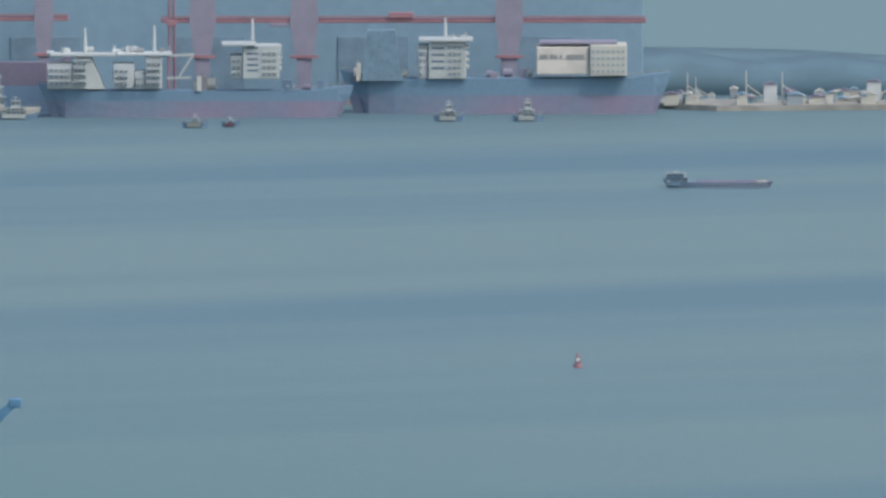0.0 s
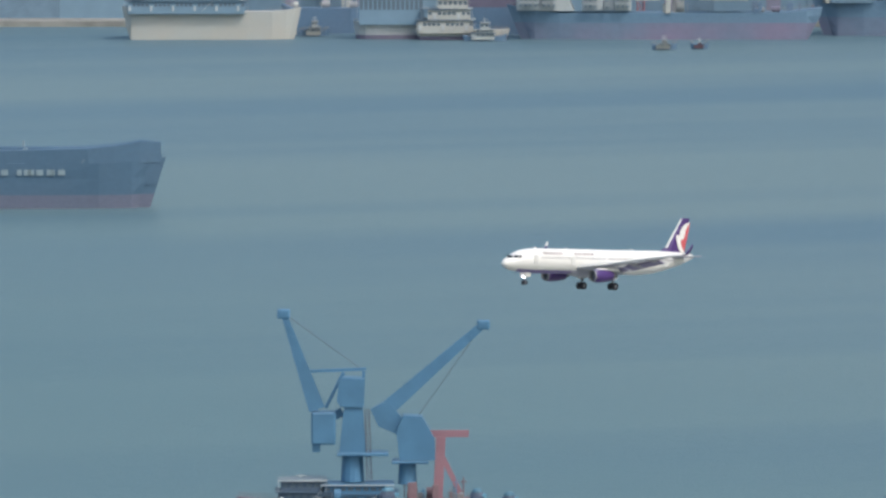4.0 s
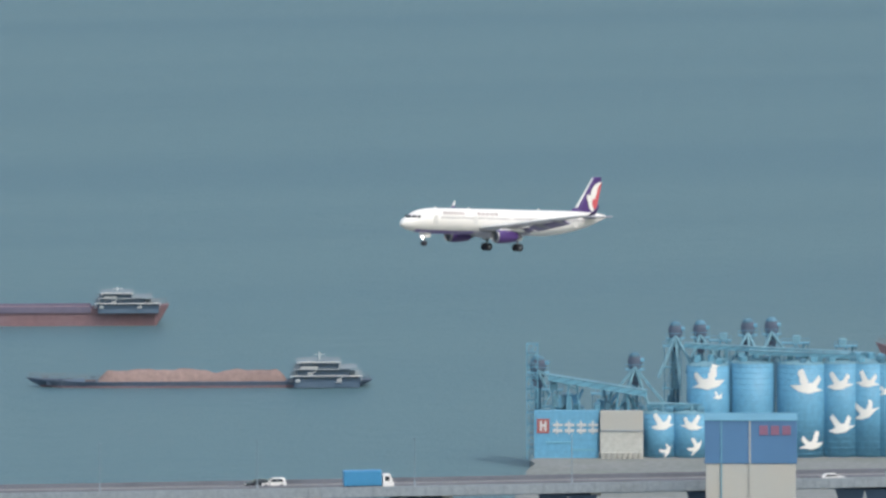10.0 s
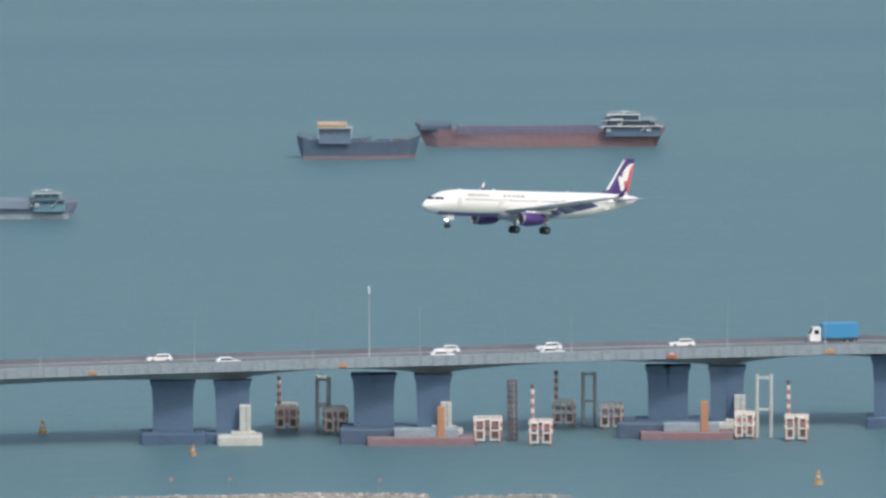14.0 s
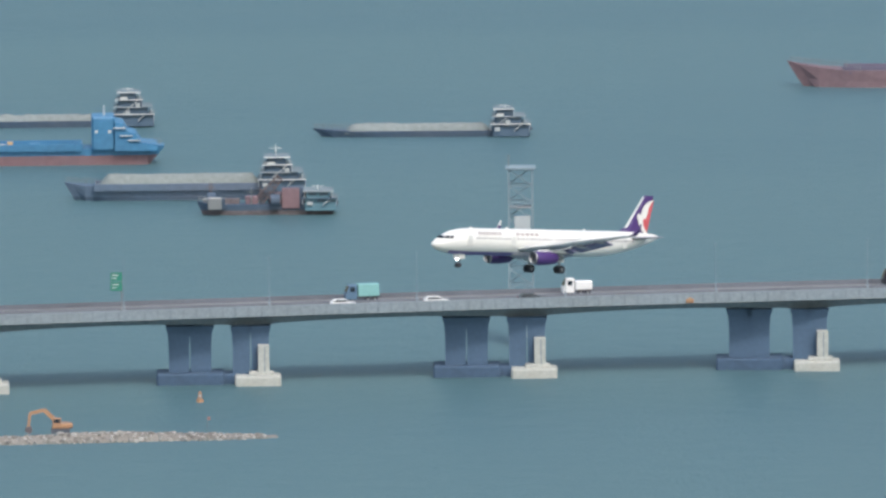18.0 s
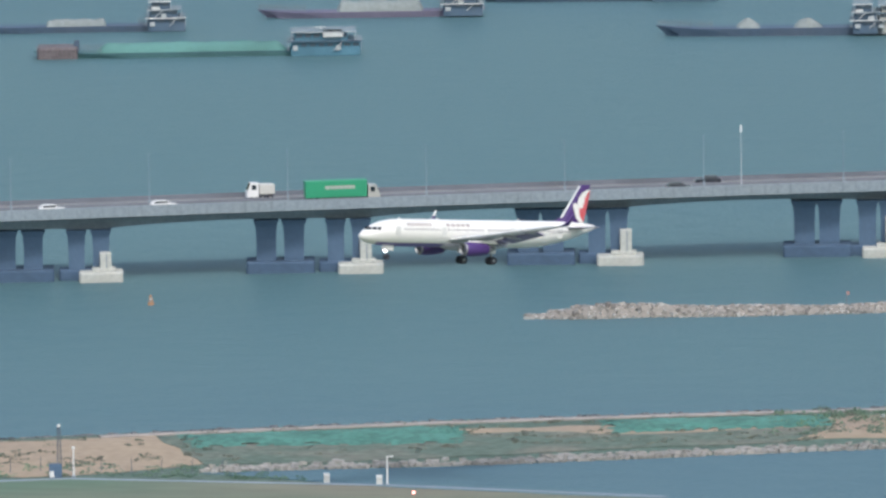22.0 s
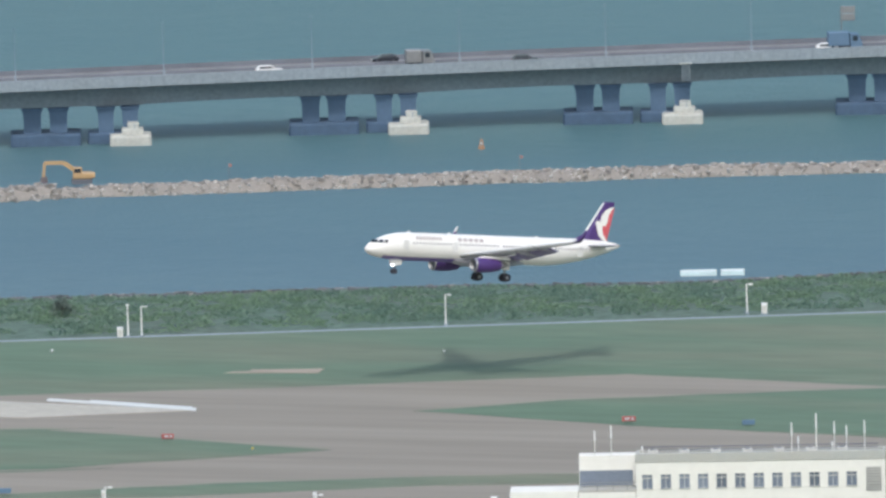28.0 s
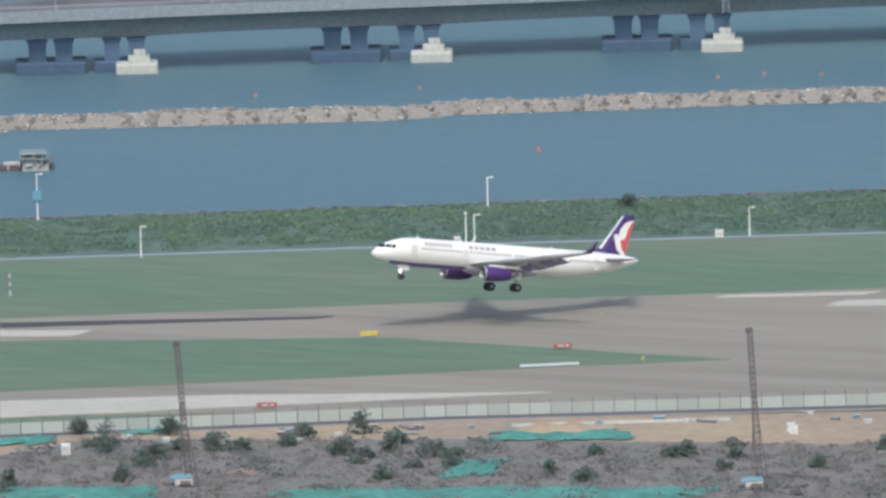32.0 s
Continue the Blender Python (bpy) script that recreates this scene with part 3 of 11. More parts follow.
BOXF = [(0, 3, 2, 1), (4, 5, 6, 7), (0, 1, 5, 4), (1, 2, 6, 5), (2, 3, 7, 6), (3, 0, 4, 7)]


stone_forms = [mesh("stone", Shape().add(q, BOXF), ROCK) for q in rock_forms]


def stony(name, dark, mid, pale):
    """Tipped stone: every block has its own tone."""
    m = bpy.data.materials.new(name)
    m.use_nodes = True
    n, k = m.node_tree.nodes, m.node_tree.links
    b = n["Principled BSDF"]
    b.inputs["Roughness"].default_value = 0.95
    geo, ramp, tc, fine, mix = (n.new(q) for q in ("ShaderNodeNewGeometry", "ShaderNodeValToRGB", "ShaderNodeTexCoord", "ShaderNodeTexNoise", "ShaderNodeMixRGB"))
    ramp.color_ramp.elements[0].color, ramp.color_ramp.elements[1].color = (*dark, 1), (*pale, 1)
    ramp.color_ramp.elements.new(0.55).color = (*mid, 1)
    fine.inputs["Scale"].default_value, fine.inputs["Detail"].default_value = 2.5, 4.0
    mix.blend_type = "MULTIPLY"
    mix.inputs["Fac"].default_value = 0.35
    k.new(geo.outputs["Random Per Island"], ramp.inputs["Fac"])
    k.new(tc.outputs["Object"], fine.inputs["Vector"])
    k.new(ramp.outputs["Color"], mix.inputs["Color1"]), k.new(fine.outputs["Fac"], mix.inputs["Color2"])
    k.new(mix.outputs["Color"], b.inputs["Base Color"])
    return m


TIPPED_STONE = stony("tipped_stone", (0.21, 0.195, 0.185), (0.37, 0.35, 0.32), (0.58, 0.56, 0.53))
FINES = material("rubble_fines", (0.255, 0.235, 0.21), 0.95, vary=0.12, grain=1.6, dirt=(0.215, 0.20, 0.185), dirt_scale=0.15)


def dike(name, line, half, high, count, seed, label):
    """A mound of rubble along a line, with loose stones all over it."""
    rng = random.Random(seed)
    ob = thing(name, Matrix.Identity(4), label, "dike", kind="structure")
    rings, centre = [], []
    for i in range(len(line) - 1):
        a, b = Vector((*line[i], 0)), Vector((*line[i + 1], 0))
        n = max(2, int((b - a).length / 4))
        for j in range(n + (i == len(line) - 2)):
            centre.append((a + (b - a) * (j / n), (b - a).normalized().cross(Vector((0, 0, 1)))))
    for i, (c, s) in enumerate(centre):
        end = min(1.0, 0.25 + i / 3 if seed > 2 else 0.08 + i / 6, 0.08 + (len(centre) - 1 - i) / 6)
        h = (high if isinstance(high, float) else high[0] + (high[1] - high[0]) * i / len(centre)) * end * (0.85 + 0.45 * mnoise.noise((i * 0.22, seed, 0)))
        if seed > 2:
            h *= 1 + 0.9 * math.exp(-((i - 4) / 5) ** 2)
        w = half * (0.5 + 0.5 * end) * (1 + 0.25 * mnoise.noise((i * 0.3, seed, 5)))
        rings.append([c + s * w * u + Vector((0, 0, z)) for u, z in ((-1.15, -1), (-1, 0.1), (-0.35, h * 0.95), (0.3, h), (1, 0.1), (1.15, -1))])
    sh = Shape()
    sh.loft(rings)
    part("rubble_core", sh, FINES, ob)
    sh, single = Shape(), 0
    for i in range(count):
        k = rng.randrange(len(rings) - 1)
        r0 = rings[k]
        q = rng.uniform(0.05, 0.95) * 4 + 0.5
        j, f = int(q), q - int(q)
        p = r0[j].lerp(r0[min(5, j + 1)], f) + Vector((rng.uniform(-2, 2), rng.uniform(-0.5, 0.5), 0))
        z = rng.uniform(0.13, 0.34) * (1.7 if rng.random() < 0.10 else 1)
        t = rng.uniform(0, 6.28)
        c, s = math.cos(t) * z, math.sin(t) * z
        if z > 0.44 and count > 8000 and k > len(rings) * 0.35 and single < 280:
            single += 1
            part("stone", stone_forms[rng.randrange(8)], None, ob, at=pose(p.x, p.y, max(0, p.z), 0, 0, math.degrees(t)) @ Matrix.Scale(z, 4))
            continue
        sh.add([(p.x + x * c - y * s, p.y + x * s + y * c, max(0, p.z) + zz * z) for x, y, zz in rock_forms[rng.randrange(8)]], BOXF)
    tagged(part("loose_stones", sh, TIPPED_STONE, ob), kind="stuff")
    return ob


dike("dike_a", [(127.6, 2110.7), (171.7, 2113.8), (232.1, 2114.9), (289.8, 2116.4), (294.5, 2115.6)], 3.6, 1.1, 4200, 1, "low dike of pale tipped rubble in the water")
dike("dike_b", [(300.7, 2112.9), (319.5, 2112.8)], 2.2, 0.6, 260, 2, "short low rubble bank at the dike's end")
dike("dike_c", [(-191.5, 2061.7), (-142.5, 2068.5), (-58.2, 2089.6), (-86.9, 2087.3), (-28, 2094.9), (12.1, 2098.4)], 3.4, 1.2, 6000, 3, "long dike of pale tipped rubble with working machines")
dike("dike_d", [(-350, 2011.9), (-383.5, 2001.3), (-421.6, 1990.1), (-485.6, 1968.9), (-507.4, 1958.2), (-578.4, 1934.3), (-672.2, 1897), (-665.1, 1899.9), (-720.8, 1859.4), (-785.4, 1830.4), (-802.8, 1822.8), (-860.6, 1791), (-866.2, 1783), (-925.4, 1754.8), spot(31, 1880)], 3.9, (1.3, 2.4), 15000, 4, "broad dike of pale tipped rubble")

# ---------------------------------------------------------------- bridge


def bridge_r(b):
    turn_in = 40 * (1 - math.exp(-(-10 - b) / 4)) if b < -10 else 0.0
    return (2067 - 5.7 * b + 0.052 * b * b) * 1.0508 - turn_in


def bridge_top(b):
    return (13.75 - 0.145 * b + 0.0014 * b * b) * 1.05


PIERS_MAIN = [28.55, 27.16, 25.75, 24.36, 22.97, 21.59, 20.23, 18.9, 17.57, 16.26, 14.96, 13.68, 12.39, 11.12, 9.86, 8.64, 7.4, 6.16, 4.92, 3.67, 2.39, 1.10, -0.20, -1.52, -2.87, -4.23, -5.60, -6.98]
PIERS_CHANNEL = [-7.939, -9.342]
PIERS_RAMP = [-10.219, -10.934]
while PIERS_RAMP[-1] > -19:
    PIERS_RAMP.append(PIERS_RAMP[-1] - 0.708)
bridge = thing("bridge", Matrix.Identity(4), "long concrete sea bridge with pale parapets on paired piers", "bridge", kind="structure")


def girder_deep(b):
    """The depth of the girder under the parapet's top at a pier; it grows towards the west."""
    return 2.6 if b < -10.5 else 4.0 + 1.7 * min(1, max(0, (b - 5) / 8))


def across(b, profile):
    """A section through the deck at a bearing: offsets in range and height below the parapet top."""
    r, z = bridge_r(b), bridge_top(b)
    return [(*spot(b, r + dr), z + dz) for dr, dz in profile]


ALL_PIERS = PIERS_MAIN + PIERS_CHANNEL + PIERS_RAMP
edges = [39.5, 36.5, 33.5, 30.5] + ALL_PIERS + [-21.5, -24.5, -27.5, -30.5, -33.5]
for i in range(len(edges) - 1):
    b0, b1 = edges[i], edges[i + 1]
    if b0 - b1 < 0.2:
        continue
    channel = b0 - b1 > 0.85 and -10 < b0 < -6.9
    girder, slab_, near, far, road, median = (Shape() for _ in range(6))
    gr, sl, nr, fr, rd, md = [], [], [], [], [], []
    n = 8
    for j in range(n + 1):
        q = j / n
        b = b0 + (b1 - b0) * q
        thin = -10.5 > b
        deep = girder_deep(b) - (1.5 if channel else 0.7 if b < 8 else 0.3) * (1 - (2 * q - 1) ** 2) * (0 if thin else 1)
        gr.append(across(b, [(1.2, -2.0), (11.5, -2.0), (9.8, -deep), (2.4, -deep)]))
        sl.append(across(b, [(-2.4, -1.25), (15.0, -1.25), (15.0, -1.7), (11.5, -2.05), (1.2, -2.05), (-2.4, -1.75)]))
        rd.append(across(b, [(-1.9, -1.15), (14.5, -1.15), (14.5, -1.25), (-1.9, -1.25)]))
        nr.append(across(b, [(-2.55, 0.0), (-2.2, 0.0), (-1.95, -1.2), (-2.55, -1.9)]))
        fr.append(across(b, [(14.6, -0.3), (14.9, -0.3), (14.95, -1.2), (14.5, -1.2)]))
        md.append(across(b, [(6.0, -0.5), (6.3, -0.5), (6.45, -1.15), (5.85, -1.15)]))
    part("girder", girder.loft(gr), CONCRETE, bridge)
    part("deck_slab", slab_.loft(sl), CONCRETE, bridge)
    part("carriageway", road.loft(rd), ROADBED, bridge)
    part("parapet", near.loft(nr), CONCRETE, bridge, "pale ribbed concrete parapet")
    part("far_barrier", far.loft(fr), DARK_STEEL, bridge, "dark steel barrier")
    part("median_barrier", median.loft(md), DARK_STEEL, bridge, "dark median barrier")
# upright ribs on the outer face of the parapet
sh = Shape()
b = 29.5
while b > -20:
    r, z = bridge_r(b), bridge_top(b)
    for q in (0.0,):
        x, y = spot(b, r - 2.62)
        c, s = math.cos(radians(b)), math.sin(radians(b))
        w = 0.18
        sh.loft([[(x - c * w, y - s * w, zz), (x + c * w, y + s * w, zz), (x + c * w + s * 0.1, y + s * w - c * 0.1, zz), (x - c * w + s * 0.1, y - s * w - c * 0.1, zz)] for zz in (z - 1.8, z + 0.05)])
    b -= 0.062
tagged(part("parapet_ribs", sh, CONCRETE, bridge), kind="stuff")


def pier(b, gap, block, ramp=False):
    """A pier of the bridge: two pairs of columns that widen to the top, on footings at the water."""
    r, top = bridge_r(b), bridge_top(b) - (2.6 if ramp else girder_deep(b) - 0.1)
    m = place(b, r)
    s = r / 2050.0
    grp = new("pier")
    grp.parent, grp.matrix_basis = bridge, m
    west = min(1, max(0, (b - 3.7) / 1.2))
    slim = min(1, max(0, (b - 5) / 5))
    groups = ((-10.8 - 2.6 * west - 0.6 * slim if not ramp else -4.6, 3.0), (0.2 - 1.6 * west if not ramp else 0.9, 2.5))
    shift = -1.5 - 0.7 * west
    for gi, (x, y) in enumerate(groups):
        for side in (-1, 1):
            if ramp and side < 0:
                continue
            w = (1.75 - 0.28 * slim if gi == 0 else 1.45 - 0.15 * slim) if not ramp else 1.95
            cx = x + side * (w + gap / 2) if not ramp else x
            rings = []
            for q, k in ((0.0, 1.0), (0.55, 1.0), (0.85, 1.08), (1.0, 1.3)):
                z, ww, dd = 1.4 + (top - 1.4) * q, w * k * s, 1.7 * k
                rings.append([(cx - ww, y - dd, z), (cx + ww, y - dd, z), (cx + ww, y + dd, z), (cx - ww, y + dd, z)])
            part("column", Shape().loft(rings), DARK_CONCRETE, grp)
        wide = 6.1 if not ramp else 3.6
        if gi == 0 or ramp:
            part("footing", Shape().bevel_box(x - wide, x + wide, y - 4.0, y + 4.0, -2, 2.1, 0.3), DECK_SHADOW_CONCRETE, grp)
    if ramp:
        part("bearing_bracket", Shape().bevel_box(2.4, 4.4, 0.4, 2.4, top - 0.2, top + 1.5, 0.1), PALE_CONCRETE, grp, "pale square bracket")
        part("near_footing", Shape().bevel_box(-1.5, 5.0, -2.0, 4.0, -2, 1.9, 0.3), PALE_CONCRETE, grp)
        return
    part("footing", Shape().bevel_box(-4.5 + shift, 3.0 + shift, 0.4, 5.5, -2, 1.9, 0.3), DECK_SHADOW_CONCRETE, grp)
    # The near footing is paler than the others to show sunlight.
    part("near_footing", Shape().bevel_box(-1.2 + shift + 0.5 * slim, 7.2 + shift - 0.7 * slim, -3.2, 2.6, -2, 1.8, 0.35), PALE_CONCRETE, grp, "footing coloured pale for the sun on it")
    # Added pale blocks stand in for the column's sunlit lower face.
    if block > 0:
        part("steel_collar", Shape().bevel_box(3.0 + shift - 0.6 * slim, (5.1 if block > 3 else 5.0) + shift - 0.6 * slim, -1.6, 1.0, 1.8, 1.8 + block, 0.15), PALE_CONCRETE, grp, "pale block for the sunlit foot of the column")
        part("collar_step", Shape().bevel_box(1.4 + shift, 5.9 + shift - 0.8 * slim, -1.8, 1.1, 1.75, 2.4 + (0.0 if block > 3 else 0.4), 0.12), PALE_CONCRETE, grp)
        part("collar_joint", Shape().box(4.15 + shift - 0.6 * slim, 4.35 + shift - 0.6 * slim, -1.66, -1.5, 1.9, 1.7 + block), CONCRETE, grp)


for b in PIERS_MAIN:
    g = 0.15 if b < -2 else 0.5 if b < 1.5 else 1.0 if b < 6 else 1.6
    pier(b, g, 5.4 if b < 4 else 4.4 if b < 7 else 3.3 if b < 14 else 2.0)
for b in PIERS_CHANNEL:
    pier(b, 0.1, 5.0)
for b in PIERS_RAMP:
    pier(b, 0.0, 0.0, True)


# Lamp grey is set close to the water's tone, as haze would.
LAMP_GREY = material("hazy_lamp_grey", (0.22, 0.29, 0.33), 0.5, vary=0.05)


def lamp_post(high=9.0):
    ob = thing("street_lamp", Matrix.Identity(4), "slim grey street lamp on the bridge", "street lamp", "bridge lamps")
    part("base", Shape().bevel_box(-0.25, 0.25, -0.25, 0.25, 0, 0.9, 0.05), CONCRETE, ob)
    part("pole", Shape().tube((0, 0, 0.8), (0, 0, high), 0.10, 0.06, 6), LAMP_GREY, ob)
    part("arm", Shape().tube((-0.05, 0, high - 0.05), (-0.05, -1.6, high + 0.35), 0.06, 0.05, 5), STEEL, ob)
    part("lamp_head", Shape().bevel_box(-0.15, 0.15, -2.3, -1.4, high + 0.28, high + 0.44, 0.04), LAMP_GREY, ob)
    return ob


lamp = lamp_post()
u, first = 0.207, True
while u < len(ALL_PIERS) - 2:
    i = int(u)
    b = ALL_PIERS[i] + (ALL_PIERS[i + 1] - ALL_PIERS[i]) * (u - i)
    m = place(b, bridge_r(b) + 6.15, bridge_top(b) - 1.1)
    if first:
        lamp.matrix_basis, first = m, False
    else:
        copy_thing(lamp, m)
    u += 1 / 1.875 if b > -6.9 else 1 / 1.875 if b > -9.6 else 1.06

# ---------------------------------------------------------------- airliner
def ring(x, cz, w, h, n=28):
    pts = []
    for i in range(n):
        a = 2 * math.pi * i / n
        pts.append((x, w * math.cos(a), cz + h * math.sin(a)))
    return pts


def foil(le, chord, thick, n=8):
    """Points of a wing section in the plane of chord and height, round from the trailing edge."""
    up = [(le - chord * (1 - q), thick * chord * 2.2 * math.sqrt(max(0, 1 - q)) * (q ** 0.8) * 0.9) for q in [i / n for i in range(n + 1)]]
    lo = [(x, -0.45 * z) for x, z in up]
    return up + lo[-2:0:-1]


airliner = thing("airliner", Matrix.Identity(4), "white twin-engine airliner with purple engines and tail, wheels down", "airplane")
STATIONS = [(-0.02, -0.62, 0.05, 0.05), (-0.25, -0.6, 0.45, 0.42), (-0.8, -0.5, 0.85, 0.82), (-1.6, -0.42, 1.25, 1.17), (-2.6, -0.27, 1.55, 1.52), (-3.8, -0.12, 1.82, 1.82), (-5.4, -0.02, 1.95, 2.0), (-7.5, 0.0, 1.975, 2.07),
            (-14, 0, 1.975, 2.07), (-22, 0, 1.975, 2.07), (-30.5, 0, 1.975, 2.07), (-33.5, 0.14, 1.9, 1.95), (-36.5, 0.42, 1.65, 1.66), (-39.5, 0.75, 1.25, 1.25), (-41.6, 1.02, 0.8, 0.82), (-43.0, 1.2, 0.42, 0.45), (-43.7, 1.26, 0.2, 0.22)]
part("fuselage", Shape().loft([ring(x, z, w, h) for x, z, w, h in STATIONS]), PLANE_WHITE, airliner, "white fuselage", True)
belly = []
for x, z, w, h in STATIONS[4:10]:
    belly.append([(x, w * 1.004 * math.cos(a), z + h * 1.006 * math.sin(a)) for a in [radians(q) for q in (228, 236, 246, 258, 270, 282, 294, 304, 312)]])
part("belly_paint", Shape().loft(belly, caps=False, closed=False), BELLY, airliner, "deep purple strip along the belly", True)
part("belly_fairing", Shape().loft([ring(-14.5, -1.5, 1.2, 0.5), ring(-17, -1.6, 1.75, 1.0), ring(-23, -1.6, 1.8, 1.05), ring(-27.5, -1.45, 1.0, 0.5)]), PLANE_GREY, airliner, "", True)
for s in (1, -1):
    wing = Shape()
    secs = []
    for y, le, ch, th, z in ((1.5, -15.0, 7.4, 0.11, -1.15), (6.4, -17.7, 4.6, 0.09, -0.4), (12, -21.3, 3.0, 0.085, 0.55), (16.9, -24.6, 1.7, 0.08, 1.4)):
        secs.append([(x, s * y, z + h) for x, h in foil(le, ch, th)])
    w = part("wing", wing.loft(secs), WING_PALE, airliner, "", True)
    part("leading_edge", Shape().loft([[(le + 0.06, s * y, z + 0.12), (le - 0.5, s * y, z + 0.34), (le - 0.5, s * y, z - 0.02)] for y, le, z in ((2.2, -15.3, -1.05), (6.4, -17.68, -0.4), (12, -21.28, 0.6), (16.6, -24.4, 1.33))]), PLANE_WHITE, w, "pale metal slat")
    for y0, y1, xa, xb, za, zb in ((2.3, 6.2, -22.1, -22.1, -1.15, -0.7), (6.6, 12.4, -22.0, -24.1, -0.5, 0.55)):
        part("flap", Shape().loft([[(xa + 0.3, s * y0, za), (xa - 1.6, s * y0, za - 0.75), (xa - 1.6, s * y0, za - 0.85), (xa + 0.3, s * y0, za - 0.3)], [(xb + 0.3, s * y1, zb), (xb - 1.1, s * y1, zb - 0.5), (xb - 1.1, s * y1, zb - 0.6), (xb + 0.3, s * y1, zb - 0.25)]]), FLAP_DARK, w, "lowered dark flap")
    for y, x, z in ((4.6, -20.3, -1.3), (8.8, -21.3, -0.3), (12.0, -22.3, 0.5)):
        part("flap_fairing", Shape().loft([ring(x + 1.2, z + 0.15, 0.05, 0.08, 8), ring(x, z, 0.22, 0.3, 8), ring(x - 2.2, z - 0.25, 0.2, 0.26, 8), ring(x - 3.6, z - 0.45, 0.04, 0.05, 8)]), PLANE_GREY, w, "", True, at=Matrix.Translation((0, s * y, 0)))
    tip = Shape().loft([[(x, s * y, z), (x - ch * 0.4, s * y + 0.06, z), (x - ch, s * y, z), (x - ch * 0.4, s * y - 0.06, z)] for x, y, z, ch in ((-24.6, 16.8, 1.45, 1.7), (-25.1, 17.25, 1.65, 1.2), (-25.6, 17.45, 2.1, 0.85), (-26.1, 17.55, 2.7, 0.6), (-26.5, 17.6, 3.3, 0.3))])
    part("winglet", tip, PURPLE if s > 0 else PLANE_WHITE, w, "dark upturned wing tip" if s > 0 else "white upturned wing tip", True)
    if s < 0:
        part("tip_emblem", Shape().loft([[(-25.7, s * 17.42, 2.0), (-26.35, s * 17.42, 2.0), (-26.4, s * 17.46, 2.4), (-26.0, s * 17.46, 2.5)], [(-25.7, s * 17.3, 2.0), (-26.35, s * 17.3, 2.0), (-26.4, s * 17.34, 2.4), (-26.0, s * 17.34, 2.5)]]), PURPLE, w, "dark emblem on the wing tip")
    eng = part("engine", Shape().loft([ring(-14.2, -2.2, 0.86, 0.88, 20), ring(-14.5, -2.2, 0.98, 1.02, 20), ring(-15.6, -2.22, 1.06, 1.10, 20), ring(-17.2, -2.2, 1.02, 1.04, 20), ring(-18.6, -2.15, 0.82, 0.84, 20)], caps=False), PURPLE, airliner, "glossy purple engine cowling", True, at=Matrix.Translation((-0.8, s * 5.75, -0.1)))
    part("intake_lip", Shape().loft([ring(-14.5, -2.2, 1.0, 1.04, 20), ring(-14.2, -2.2, 0.92, 0.95, 20), ring(-14.22, -2.2, 0.88, 0.9, 20), ring(-15.0, -2.2, 0.85, 0.87, 20)], caps=False), STEEL, eng, "bare metal intake ring", True)
    part("fan", Shape().loft([ring(-15.0, -2.2, 0.86, 0.88, 20), ring(-15.05, -2.2, 0.3, 0.3, 20), ring(-14.7, -2.2, 0.05, 0.05, 20)]), DARK_STEEL, eng)
    part("nozzle", Shape().loft([ring(-18.3, -2.15, 0.7, 0.7, 16), ring(-19.6, -2.1, 0.42, 0.42, 16), ring(-20.2, -2.1, 0.1, 0.1, 16)]), STEEL, eng, "", True)
    part("pylon", Shape().loft([[(-15.2, -0.2, -1.2), (-15.2, 0.2, -1.2), (-15.4, 0.2, -0.9), (-15.4, -0.2, -0.9)], [(-20.5, -0.15, -1.4), (-20.5, 0.15, -1.4), (-20.3, 0.15, -0.9), (-20.3, -0.15, -0.9)]]), PLANE_WHITE, eng)
    secs = [[(x, s * y, z + h) for x, h in foil(le, ch, 0.10)] for y, le, ch, z in ((0.6, -37.0, 3.7, 0.95), (5.5, -39.3, 1.4, 1.3))]
    part("tailplane", Shape().loft(secs), PLANE_GREY, airliner, "", True)
    gear = part("main_gear", Shape().tube((-21.7, s * 3.8, -1.3), (-21.7, s * 3.8, -4.1), 0.17, 0.13), STEEL, airliner, "extended main landing leg")
    part("side_strut", Shape().tube((-21.7, s * 2.2, -1.6), (-21.7, s * 3.75, -3.3), 0.09), STEEL, gear)
    part("gear_door", Shape().bevel_box(-22.3, -21.0, s * 4.1 - 0.04, s * 4.1 + 0.04, -2.9, -1.4, 0.03), PLANE_WHITE, gear)
    for k in (-1, 1):
        wheel = part("wheel", Shape().tube((-21.7, s * 3.8 + k * 0.28, -4.0), (-21.7, s * 3.8 + k * 0.72, -4.0), 0.62, 0.6, 18), RUBBER, gear, "black tyre")
        part("hub", Shape().tube((-21.7, s * 3.8 + k * 0.7, -4.0), (-21.7, s * 3.8 + k * 0.74, -4.0), 0.28, 0.26, 12), STEEL, wheel)
gear = part("nose_gear", Shape().tube((-5.3, 0, -1.6), (-5.1, 0, -3.6), 0.12, 0.1), STEEL, airliner, "extended nose landing leg")
for k in (-1, 1):
    part("wheel", Shape().tube((-5.1, k * 0.14, -3.65), (-5.1, k * 0.38, -3.65), 0.39, 0.38, 16), RUBBER, gear, "black tyre")
    part("gear_door", Shape().bevel_box(-6.0, -4.6, k * 0.55 - 0.03, k * 0.55 + 0.03, -2.7, -1.85, 0.02), PLANE_WHITE, gear)
part("taxi_light", Shape().tube((-4.95, 0, -2.75), (-4.78, 0, -2.78), 0.13, 0.15, 12), glowing("landing_light_glow", (0.95, 0.97, 1.0), 9.0), gear, "bright landing light")
